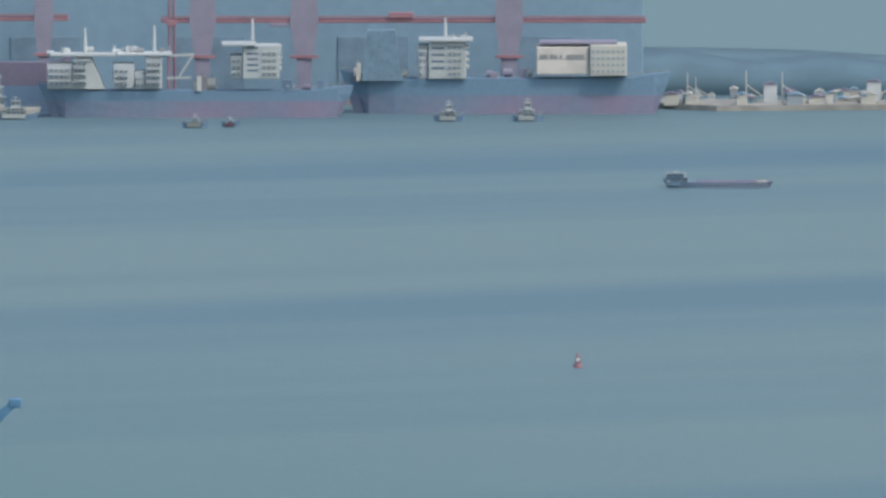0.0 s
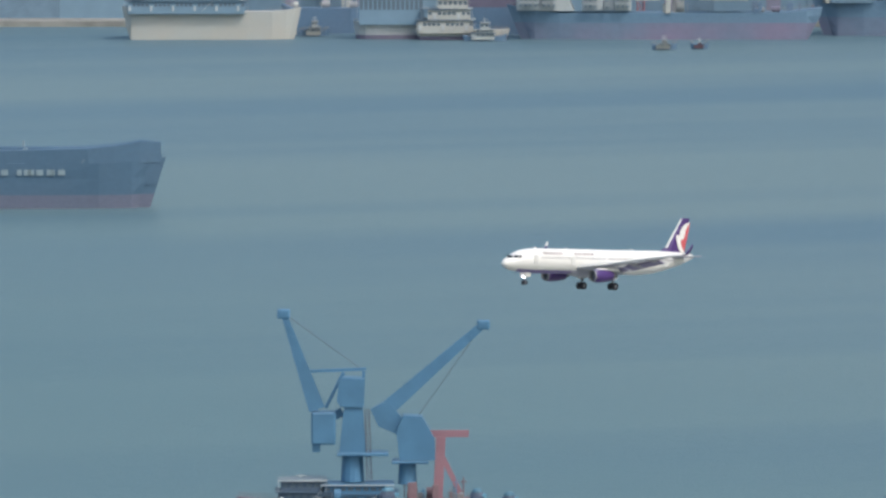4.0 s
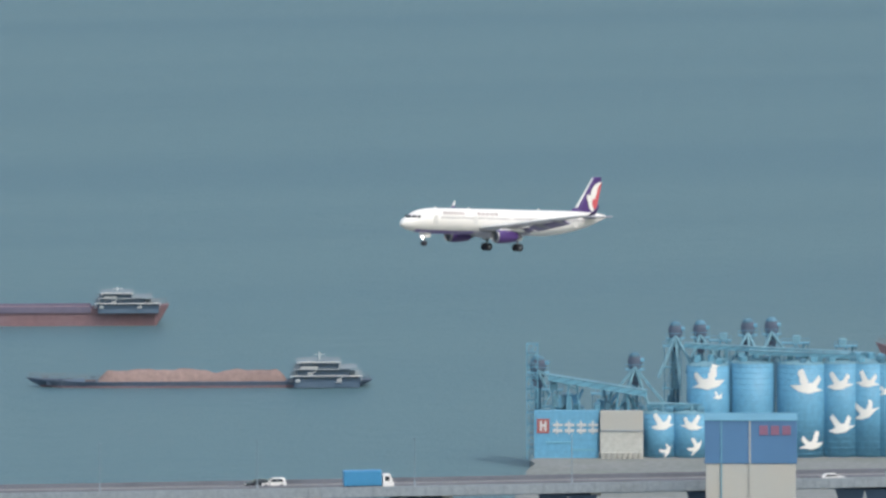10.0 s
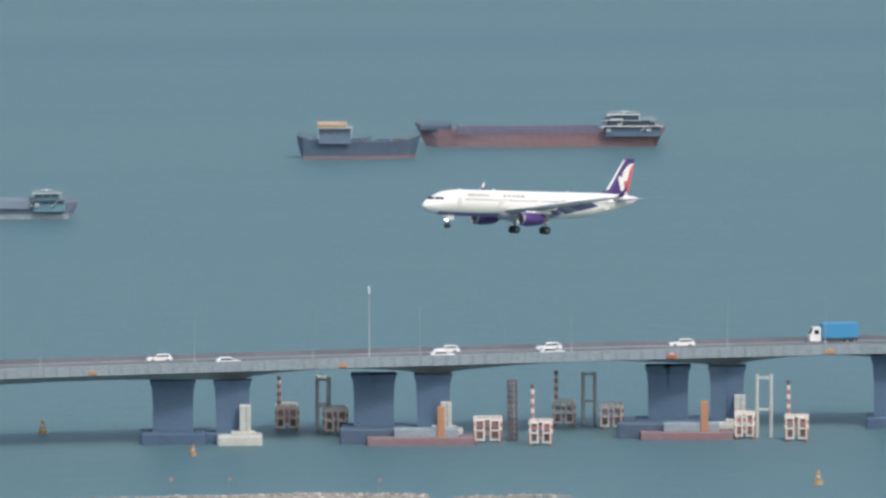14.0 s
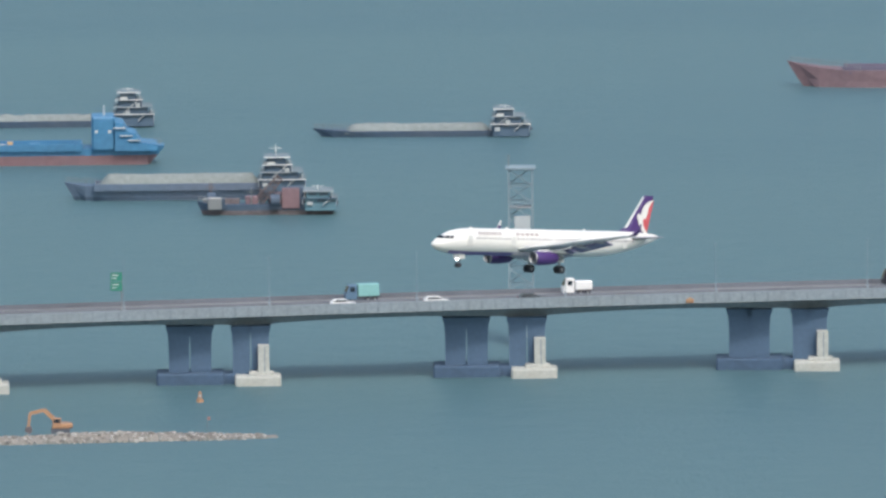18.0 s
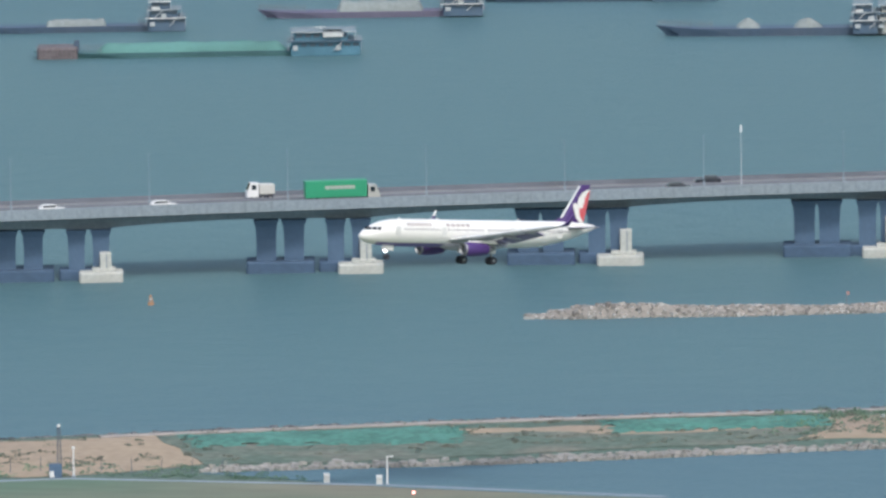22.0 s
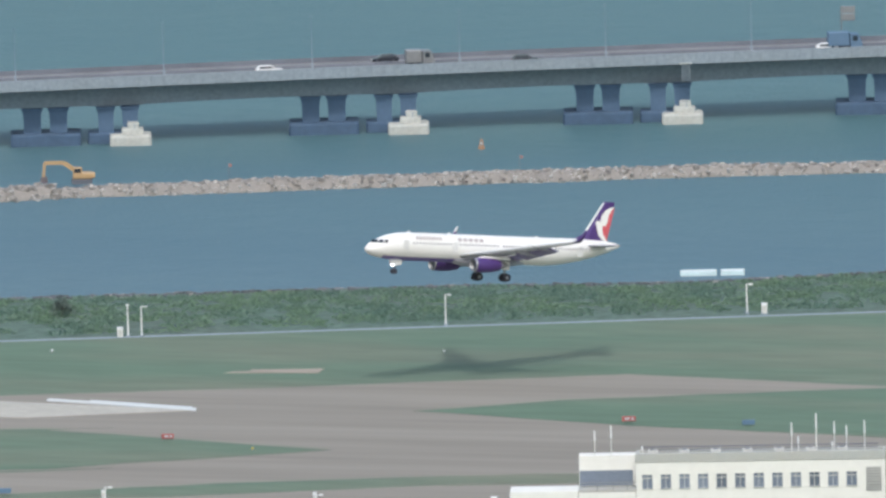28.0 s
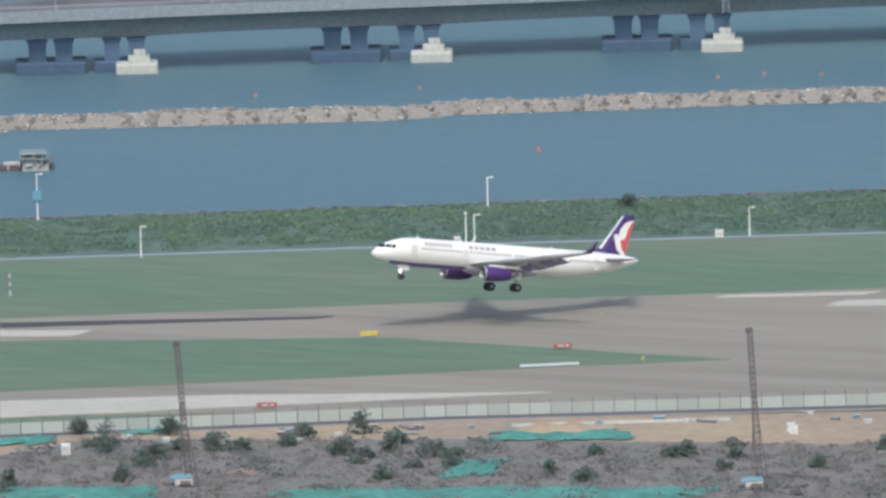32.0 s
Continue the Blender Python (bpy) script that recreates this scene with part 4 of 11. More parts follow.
part("drag_brace", Shape().tube((-7.0, 0, -1.8), (-5.2, 0, -3.2), 0.06), STEEL, gear)


def fin_block(a, b, t0, t1, mat, label, grow=0.0, parent=None):
    """A piece of the fin between two lines from foot to top, given as (x, z) pairs of leading and trailing edges."""
    sh = Shape()
    rings_ = []
    for (xl, xt, z, t) in ((*a, t0), (*b, t1)):
        rings_.append([(xl, 0, z), (xl - 0.25 * (xl - xt), t + grow, z), (xl - 0.7 * (xl - xt), t * 0.8 + grow, z), (xt, 0.03 + grow, z), (xt, -0.03 - grow, z), (xl - 0.7 * (xl - xt), -t * 0.8 - grow, z), (xl - 0.25 * (xl - xt), -t - grow, z)])
    return part("fin" if parent is None else "fin_paint", sh.loft(rings_), mat, parent or airliner, label, False)


fin = fin_block((-36.50, -41.40, 1.6), (-40.70, -42.70, 7.65), 0.28, 0.14, PURPLE, "tall purple tail fin")
fin_block((-34.80, -36.80, 1.4), (-36.90, -37.30, 2.6), 0.2, 0.1, PURPLE, "fin root fillet", 0.0, fin)
part("leading_edge", Shape().loft([[(-37.15, 0.05, 2.6), (-37.45, 0.22, 2.6), (-37.45, -0.22, 2.6), (-37.15, -0.05, 2.6)], [(-40.62, 0.03, 7.5), (-40.86, 0.1, 7.5), (-40.86, -0.1, 7.5), (-40.62, -0.03, 7.5)]]), WHITE, fin, "bare metal leading edge")


def crest(pts, y, mat, label):
    for s in (1, -1):
        sh = Shape()
        sh.loft([[(x, s * y, z) for x, z in pts], [(x, s * (y + 0.03), z) for x, z in pts]])
        part("fin_paint", sh, mat, fin, label)


crest([(-41.35, 1.95), (-42.55, 6.9), (-41.9, 6.5), (-41.1, 5.9), (-40.65, 4.6), (-40.3, 3.8), (-40.35, 2.9), (-40.75, 2.2)], 0.26, AIR_RED, "red field on the fin")
crest([(-41.4, 1.75), (-40.55, 1.95), (-39.85, 2.7), (-39.56, 3.7), (-39.3, 4.4), (-39.42, 4.82), (-39.8, 4.85), (-40.08, 4.62), (-40.3, 5.55), (-40.9, 6.35), (-41.65, 6.78), (-42.5, 6.95), (-41.9, 6.3), (-41.5, 5.55), (-41.38, 4.8), (-41.0, 4.0), (-40.62, 4.2), (-40.47, 3.7), (-40.6, 2.95), (-41.1, 2.25)], 0.31, PLANE_WHITE, "white bird-shaped emblem")
PORT = mesh("cabin_window", Shape().bevel_box(-0.115, 0.115, -0.03, 0.03, -0.16, 0.16, 0.02), material("cabin_glass", (0.30, 0.29, 0.32), 0.25))
# windows, doors and lettering bars along both sides
for s in (1, -1):
    for i in range(58):
        if i not in (13, 14, 28, 44, 45):
            part("cabin_window", PORT, None, airliner, at=Matrix.Translation((-7.2 - 0.53 * i, s * 1.93, 0.55)))
    for x in (-5.9, -14.3, -27.0, -36.0):
        w = 1.955 if x > -34 else 1.66
        part("door", Shape().box(x - 0.42, x + 0.42, s * w - 0.03, s * w + 0.03, -0.55, 0.95), material("door_paint", (0.70, 0.70, 0.68), 0.35, bump=0), airliner, "outlined cabin door")
    for x0, x1, z0 in [(-7.7 - 0.58 * q, -8.08 - 0.58 * q, 1.06) for q in range(8)] + [(-14.9 - 0.92 * q, -15.55 - 0.92 * q, 1.02) for q in range(5)]:
        w = 1.72
        part("lettering_bar", Shape().loft([[(x0, s * w, z0), (x1, s * w, z0), (x1, s * (w - 0.3), z0 + 0.44), (x0, s * (w - 0.3), z0 + 0.44)], [(x0, s * (w + 0.06), z0), (x1, s * (w + 0.06), z0), (x1, s * (w - 0.24), z0 + 0.46), (x0, s * (w - 0.24), z0 + 0.46)]]), material("lettering_grey", (0.46, 0.41, 0.40), 0.5), airliner, "dull red-grey lettering bar")
    for k, (xa, xb) in enumerate(((-0.95, -1.6), (-1.7, -2.3), (-2.4, -2.9))):
        rows_ = []
        for z in (0.40, 0.62, 0.84):
            line = []
            for q in range(5):
                x = xa + (xb - xa) * q / 4 - (z - 0.42) * 0.75
                cz, w, h = (np.interp(-x, [-v[0] for v in STATIONS], [v[i] for v in STATIONS]) for i in (1, 2, 3))
                line.append((x, s * w * math.sqrt(max(0.01, 1 - ((z - cz) / h) ** 2)) * 1.02 + s * 0.03, z))
            rows_.append(line)
        part("cockpit_window", Shape().loft(rows_, caps=False, closed=False), GLASS, airliner, "dark cockpit window")
for x, z in ((-7, 2.05), (-14, 2.05), (-29, 2.05)):
    part("antenna", Shape().loft([[(x, 0.03, z), (x - 0.5, 0.03, z), (x - 0.5, -0.03, z), (x, -0.03, z)], [(x - 0.25, 0.02, z + 0.24), (x - 0.5, 0.02, z + 0.24), (x - 0.5, -0.02, z + 0.24), (x - 0.25, -0.02, z + 0.24)]]), PLANE_WHITE, airliner)
for ob in list(airliner.children):
    ob.matrix_basis = Matrix.Scale(1.02, 4) @ ob.matrix_basis
# seconds, place of the nose, then bank, pitch and heading in degrees
FLIGHT = [(0, 1003.91, 1822.86, 132.81, 1.98, -3.63, 195.42), (1, 955.90, 1834.75, 128.75, 2.06, -3.69, 196.39), (2, 907.10, 1845.78, 124.48, 2.15, -3.75, 197.38), (2.5, 881.82, 1851.09, 122.69, 2.19, -3.77, 197.89), (3, 856.56, 1856.10, 120.95, 2.23, -3.79, 198.41), (3.5, 831.06, 1860.88, 118.91, 2.27, -3.82, 198.93), (5.5, 727.33, 1877.39, 110.88, 2.45, -3.93, 201.05), (6, 700.60, 1880.88, 108.95, 2.50, -3.96, 201.60), (6.5, 673.85, 1884.07, 106.72, 2.55, -4.02, 202.15), (7, 647.38, 1886.91, 104.52, 2.60, -4.09, 202.69), (7.5, 620.22, 1889.51, 102.42, 2.65, -4.15, 203.25), (8, 593.49, 1891.75, 100.53, 2.70, -4.22, 203.80), (8.5, 566.54, 1893.69, 98.15, 2.75, -4.28, 204.36), (9, 539.43, 1895.32, 96.30, 2.80, -4.35, 204.92), (9.5, 512.18, 1896.64, 94.18, 2.85, -4.41, 205.49), (10, 485.01, 1897.63, 92.22, 2.90, -4.47, 206.05), (10.5, 457.62, 1898.29, 89.99, 2.95, -4.54, 206.63), (11, 430.32, 1898.62, 88.06, 3.00, -4.60, 207.20), (11.5, 402.68, 1898.62, 85.89, 3.06, -4.66, 207.78), (12, 374.55, 1898.27, 83.75, 3.11, -4.73, 208.37), (12.5, 346.94, 1897.58, 81.60, 3.17, -4.79, 208.96), (13, 319.16, 1896.54, 79.76, 3.22, -4.85, 209.55), (13.5, 291.06, 1895.13, 77.68, 3.28, -4.91, 210.15), (14, 262.64, 1893.34, 75.61, 3.33, -4.97, 210.76), (14.5, 234.27, 1891.18, 73.71, 3.38, -5.00, 211.37), (15, 205.88, 1888.65, 71.70, 3.44, -5.03, 211.99), (15.5, 177.42, 1885.74, 69.71, 3.50, -5.07, 212.61), (17.5, 63.59, 1870.25, 62.18, 3.72, -5.18, 215.12), (18, 35.01, 1865.38, 60.30, 3.77, -5.21, 215.76), (18.5, 6.33, 1860.08, 58.62, 3.83, -5.24, 216.40), (19, -22.46, 1854.36, 56.69, 3.88, -5.27, 217.05), (19.5, -51.09, 1848.25, 54.87, 3.94, -5.29, 217.70), (20, -79.93, 1841.67, 52.95, 4.00, -5.32, 218.36), (20.5, -108.53, 1836.24, 51.08, 4.05, -5.35, 219.02), (21, -137.59, 1830.25, 48.91, 4.12, -5.37, 219.69), (21.5, -166.56, 1823.84, 47.12, 4.17, -5.40, 220.37), (22, -195.64, 1816.96, 45.09, 4.23, -5.42, 221.04), (22.5, -224.45, 1808.33, 43.52, 4.29, -5.44, 221.67), (23, -253.36, 1799.23, 41.72, 4.35, -5.46, 222.29), (23.5, -282.31, 1789.67, 39.84, 4.41, -5.48, 222.93), (24, -311.03, 1779.74, 38.12, 4.48, -5.49, 223.56), (24.5, -339.90, 1769.29, 36.30, 4.54, -5.71, 224.19), (25, -368.65, 1758.42, 34.52, 4.61, -5.93, 224.82), (25.5, -397.52, 1747.02, 32.77, 4.67, -6.15, 225.46), (27.5, -511.41, 1697.12, 25.89, 4.94, -7.00, 228.04), (28, -539.68, 1683.45, 24.20, 5.00, -7.21, 228.70), (28.5, -567.65, 1669.41, 22.78, 5.07, -7.51, 229.35), (29, -595.77, 1654.74, 21.28, 5.13, -7.80, 230.01), (29.5, -623.59, 1639.68, 19.91, 5.19, -8.10, 230.67), (30, -651.43, 1624.04, 18.43, 5.26, -8.39, 231.34), (30.5, -679.06, 1607.95, 17.20, 5.32, -8.61, 232.02), (31, -706.35, 1591.47, 16.24, 5.37, -8.82, 232.70), (31.5, -733.83, 1574.26, 15.30, 5.42, -9.03, 233.39), (32, -760.74, 1556.82, 14.72, 5.47, -9.23, 234.08)]

# ---------------------------------------------------------------- ships
def ship(name, b, r, k, long, high, bow, hull, label, boot=None, boot_high=0.0, turn=0.0, beam=None, sheer=0.5, stern=0.18, category="ship", group=""):
    """A hull in units of k metres: length, freeboard, the side its bow points to, paint over and under the load line."""
    ob = thing(name, place(b, r, 0.0, turn), label, category, group)
    L, h, B = long * k, high * k, (beam or long * 0.16) * k
    us = [-0.5, -0.485, -0.45, -0.38, -0.2, 0.0, 0.2, 0.34, 0.42, 0.47, 0.5]

    def section(u, z_lo, z_hi):
        q = max(0, (u - 0.3) / 0.2)
        w = B / 2 * (1 - q ** 2.2) if u > 0.3 else B / 2 * (1 - max(0, (-0.42 - u) / 0.08) ** 2 * 0.45)
        w = max(w, 0.12 * B / 2)
        top = h * (1 + sheer * max(0, (u - 0.36) / 0.14) ** 1.5 + stern * max(0, (-u - 0.36) / 0.14))
        pts = []
        for sgn in (-1, 1):
            for f in ((0, 0.5, 1) if sgn < 0 else (1, 0.5, 0)):
                z = z_lo if f == 0 else (min(z_hi, 1e9) if z_hi is not None else top) if f == 1 else (z_lo + (z_hi if z_hi is not None else top)) / 2
                zz = z / max(h, 0.1)
                ww = w * (0.82 + 0.18 * min(1, max(0, zz))) if u > 0.3 else w * (0.94 + 0.06 * min(1, max(0, zz)))
                x = u * L - (0.035 * L * (1 - min(1.4, max(-0.3, zz))) if u > 0.45 else -0.045 * L * (1 - min(1, max(-0.3, zz))) if u < -0.48 else 0)
                pts.append((bow * x, sgn * ww, z))
        return pts
    zb = boot_high * k
    part("hull", Shape().loft([section(u, zb if boot else -1.2, None) for u in us]), hull, ob)
    if boot:
        part("boot_paint", Shape().loft([section(u, -1.2, zb) for u in us]), boot, ob, "rust-red lower hull")
    rails = Shape()
    for u0, u1 in ((0.3, 0.49), (-0.49, -0.3)):
        for sgn in (-1, 1):
            a = section(u0, 0, None)[2 if sgn < 0 else 3]
            c = section(u1, 0, None)[2 if sgn < 0 else 3]
            for d in (0.45, 0.95):
                rails.beam((a[0], a[1], a[2] + d), (c[0], c[1], c[2] + d), 0.07)
            for i in range(6):
                q = i / 5
                x, y, z = (a[j] + (c[j] - a[j]) * q for j in range(3))
                rails.beam((x, y, z - 0.2), (x, y, z + 1.0), 0.07)
    tagged(part("deck_rail", rails, STEEL, ob), kind="stuff")
    ob["k"], ob["bow"] = k, bow
    return ob


def house(ob, x0, x1, z0, z1, tiers=3, mat=None, step=0.12, deep=9.0, mast=0.0, funnel=None):
    """A deckhouse whose tiers step back from the wheelhouse to the stern, with deck edges, posts, windows and a mast; sizes in units."""
    k, bow = ob["k"], ob["bow"]
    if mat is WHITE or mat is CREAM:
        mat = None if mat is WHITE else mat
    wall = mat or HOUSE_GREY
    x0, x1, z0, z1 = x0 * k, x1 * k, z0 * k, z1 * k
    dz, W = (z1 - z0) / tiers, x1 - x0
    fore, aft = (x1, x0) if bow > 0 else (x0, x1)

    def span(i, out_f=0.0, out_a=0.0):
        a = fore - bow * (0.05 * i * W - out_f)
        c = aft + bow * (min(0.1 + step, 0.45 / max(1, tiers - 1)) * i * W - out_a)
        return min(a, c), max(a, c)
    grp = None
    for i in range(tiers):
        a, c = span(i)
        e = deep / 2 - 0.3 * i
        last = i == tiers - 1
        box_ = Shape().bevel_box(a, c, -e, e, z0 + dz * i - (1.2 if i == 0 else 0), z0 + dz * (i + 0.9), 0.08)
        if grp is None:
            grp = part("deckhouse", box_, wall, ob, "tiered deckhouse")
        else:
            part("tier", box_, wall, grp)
        p, q = span(i, 0.5 + 0.02 * W, (0.03 + 0.09 * (i % 2)) * W)
        edge = part("deck_edge", Shape().bevel_box(p, q, -e - 0.7, e + 0.5, z0 + dz * (i + 0.94), z0 + dz * (i + 1), 0.03), mat if mat is CRANE_BLUE or mat is BLUE_HULL else ROOF_GREY, grp, "dull deck")
        part("fascia", Shape().box(p, q - (q - p) * (0.0 if last else 0.3 * (i % 2)), -e - 0.78, -e - 0.71, z0 + dz * (i + 0.93), z0 + dz * (i + 1) + 0.08), (POLE_WHITE if last or i % 2 == 0 else HOUSE_PALE) if mat is None else HOUSE_PALE if last else HOUSE_GREY, edge, "pale deck edge")
        n = max(2, int((c - a) / 1.7))
        w = (c - a) / n
        for j in range(n):
            xx = a + w * (j + 0.5)
            if last or (j * 7 + i * 3) % 5:
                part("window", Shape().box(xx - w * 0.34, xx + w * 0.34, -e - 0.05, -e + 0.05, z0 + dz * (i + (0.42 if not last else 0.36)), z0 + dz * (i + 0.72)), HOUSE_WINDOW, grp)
            else:
                part("locker", Shape().bevel_box(xx - w * 0.3, xx + w * 0.25, -e - 0.5, -e - 0.02, z0 + dz * i, z0 + dz * (i + 0.5), 0.05), HOUSE_PALE, grp, "pale deck locker")
        if last and mat is None:
            part("bridge_front", Shape().bevel_box(a + (c - a) * (0.0 if bow < 0 else 0.55), a + (c - a) * (0.45 if bow < 0 else 1.0), -e - 0.12, -e - 0.06, z0 + dz * i, z0 + dz * (i + 0.36), 0.02), WHITE, grp, "white painted bridge front")
        elif not last and tiers > 1:
            xs = (a + c) / 2 + (c - a) * 0.18 * (-1) ** i
            part("stair", Shape().beam((xs - dz * 0.5, -e - 0.45, z0 + dz * i), (xs + dz * 0.5, -e - 0.45, z0 + dz * (i + 0.95)), 0.5, 0.16), HOUSE_PALE, grp, "pale steep ship's stair")
        for xx in (p + 0.2, q - 0.2):
            part("deck_post", Shape().beam((xx, -e - 0.6, z0 + dz * i), (xx, -e - 0.6, z0 + dz * (i + 0.9)), 0.11), HOUSE_PALE, grp)
    if mast:
        a, c = span(tiers - 1)
        xm = (a + c) / 2
        m = part("mast", Shape().tube((xm, 0, z1 - 0.3), (xm, 0, z1 + mast * k), 0.16, 0.07, 6), WHITE, ob)
        part("yard", Shape().beam((xm - 1.2, 0, z1 + mast * k * 0.6), (xm + 1.2, 0, z1 + mast * k * 0.6), 0.12), WHITE, m)
        part("radar", Shape().beam((xm, -1.0, z1 + mast * k * 0.4), (xm, 1.0, z1 + mast * k * 0.4), 0.3, 0.12), WHITE, m)
    if funnel:
        fx, fz, fm = funnel
        part("funnel", Shape().bevel_box(fx * k - 1.3, fx * k + 1.3, -1.3, 1.3, z0, z1 + fz * k, 0.3), fm, ob)
    return grp


def cargo(ob, x0, x1, z0, z1, mat, name="bulk_load", peaks=1.0, deep=0.075, seed=0, flat=0.5, label=""):
    """A heap of loose cargo along the hold, in units."""
    k = ob["k"]
    x0, x1, z0, z1 = x0 * k, x1 * k, z0 * k, z1 * k
    wide = max(3.0, deep * (x1 - x0))
    sh = Shape()
    nx, ny = 48, 9
    for j in range(ny + 1):
        for i in range(nx + 1):
            u, v = i / nx, j / ny
            e = min(1, u * nx / 3.0, (1 - u) * nx / 3.0) ** 0.7 if x1 - x0 > 70 * k else math.sin(math.pi * min(1, max(0, u))) ** 0.9
            c = 1 - abs(2 * v - 1) ** 2.0
            n = mnoise.noise((u * 7 * peaks, v * 2, seed)) * 0.5 + mnoise.noise((u * 23 * peaks, v * 5, seed + 3)) * 0.22
            z = z0 - 0.3 + (z1 - z0 + 0.3) * e * c * max(0.1, flat + (1 - flat) * (0.62 + n))
            sh.v.append((x0 + (x1 - x0) * u, (2 * v - 1) * wide, z))
    for j in range(ny):
        for i in range(nx):
            a = j * (nx + 1) + i
            sh.f.append((a, a + 1, a + nx + 2, a + nx + 1))
    return part(name, sh, mat, ob, label, True)


def hold(ob, x0, x1, z0, z1, mat, deep=8.0):
    """The coaming round an open hold, in units."""
    k = ob["k"]
    x0, x1, z0, z1 = x0 * k, x1 * k, z0 * k, z1 * k
    sh = Shape()
    for y in (-deep / 2, deep / 2):
        sh.box(x0, x1, y - 0.15, y + 0.15, z0 - 0.5, z1)
    for x in (x0, x1):
        sh.box(x - 0.15, x + 0.15, -deep / 2 + 0.16, deep / 2 - 0.16, z0 - 0.5, z1)
    n = max(3, int((x1 - x0) / 3))
    for i in range(n):
        x = x0 + (x1 - x0) * (i + 0.5) / n
        sh.box(x - 0.12, x + 0.12, -deep / 2 - 0.4, -deep / 2 - 0.16, z0 - 0.5, z1 - 0.1)
    return part("hold_coaming", sh, mat, ob)


def clutter(ob, x0, x1, z0, z1, mats, n, seed, deep=5.0):
    """Winches, lockers, pipes and posts on a deck, in units."""
    k = ob["k"]
    rng = random.Random(seed)
    for i in range(n):
        x, y = rng.uniform(x0, x1) * k, rng.uniform(-deep / 2, deep / 2)
        h = rng.uniform(0.3, 1.0) * (z1 - z0) * k
        w = rng.uniform(0.5, 1.8)
        t = rng.randrange(3)
        sh = Shape()
        if t == 0:
            sh.bevel_box(x - w, x + w, y - 0.7, y + 0.7, z0 * k - 0.6, z0 * k + h, 0.1)
        elif t == 1:
            sh.tube((x - w, y, z0 * k + h * 0.4), (x + w, y, z0 * k + h * 0.4), h * 0.4 + 0.15, None, 10)
            sh.box(x - w, x + w, y - 0.3, y + 0.3, z0 * k - 0.6, z0 * k + h * 0.3)
        else:
            sh.tube((x, y, z0 * k - 0.6), (x, y, z0 * k + h * 1.3), 0.16, 0.1, 6)
            sh.beam((x - 0.8, y, z0 * k + h), (x + 0.8, y, z0 * k + h), 0.14)
        part(("locker", "winch", "davit")[t], sh, mats[rng.randrange(len(mats))], ob)


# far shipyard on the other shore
# Yard paints and glass are evened towards blue-grey, as distance haze.
YARD_WHITE = material("hazy_yard_white", (0.36, 0.40, 0.41), 0.6, vary=0.06, grain=0.8)
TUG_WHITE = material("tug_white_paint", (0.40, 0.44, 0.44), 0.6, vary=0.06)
YARD_GLASS = material("hazy_yard_window", (0.215, 0.285, 0.335), 0.4, vary=0.1)
SCAFFOLD = material("hazy_scaffold_sheeting", (0.115, 0.19, 0.255), 0.8, vary=0.15, grain=0.4)
YARD_BOOT = material("hazy_yard_boot", (0.140, 0.195, 0.275), 0.8, vary=0.05, grain=0.4, dirt=(0.235, 0.165, 0.25), dirt_scale=0.018, dirt_amount=0.9)
YARD_HULL = material("hazy_yard_hull", (0.115, 0.205, 0.295), 0.6, vary=0.05, grain=0.8, dirt=(0.13, 0.20, 0.28), dirt_scale=0.05)
YB, YR = -24.806, 4760.2
yk = 0.22


def yard(x, dr=0.0):
    """Bearing and range of a point along the far quay, x in units from its east end."""
    return YB - math.degrees((x - 600) * yk / YR), YR + dr


# The hall is coloured like the haze behind the docks.
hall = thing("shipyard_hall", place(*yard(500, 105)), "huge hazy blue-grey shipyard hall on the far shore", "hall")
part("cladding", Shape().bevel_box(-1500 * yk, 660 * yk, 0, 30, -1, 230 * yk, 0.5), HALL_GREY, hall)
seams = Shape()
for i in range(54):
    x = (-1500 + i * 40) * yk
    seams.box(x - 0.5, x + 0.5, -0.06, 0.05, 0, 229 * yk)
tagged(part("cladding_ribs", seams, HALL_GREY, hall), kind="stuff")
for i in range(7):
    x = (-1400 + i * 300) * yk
    part("hall_door", Shape().bevel_box(x, x + 130 * yk, -0.6, 0.2, 0, 120 * yk, 0.2), material("hazy_hall_door", (0.15, 0.235, 0.315), 0.8), hall)
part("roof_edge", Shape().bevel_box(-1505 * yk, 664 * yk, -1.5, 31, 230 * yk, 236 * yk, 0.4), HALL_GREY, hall)


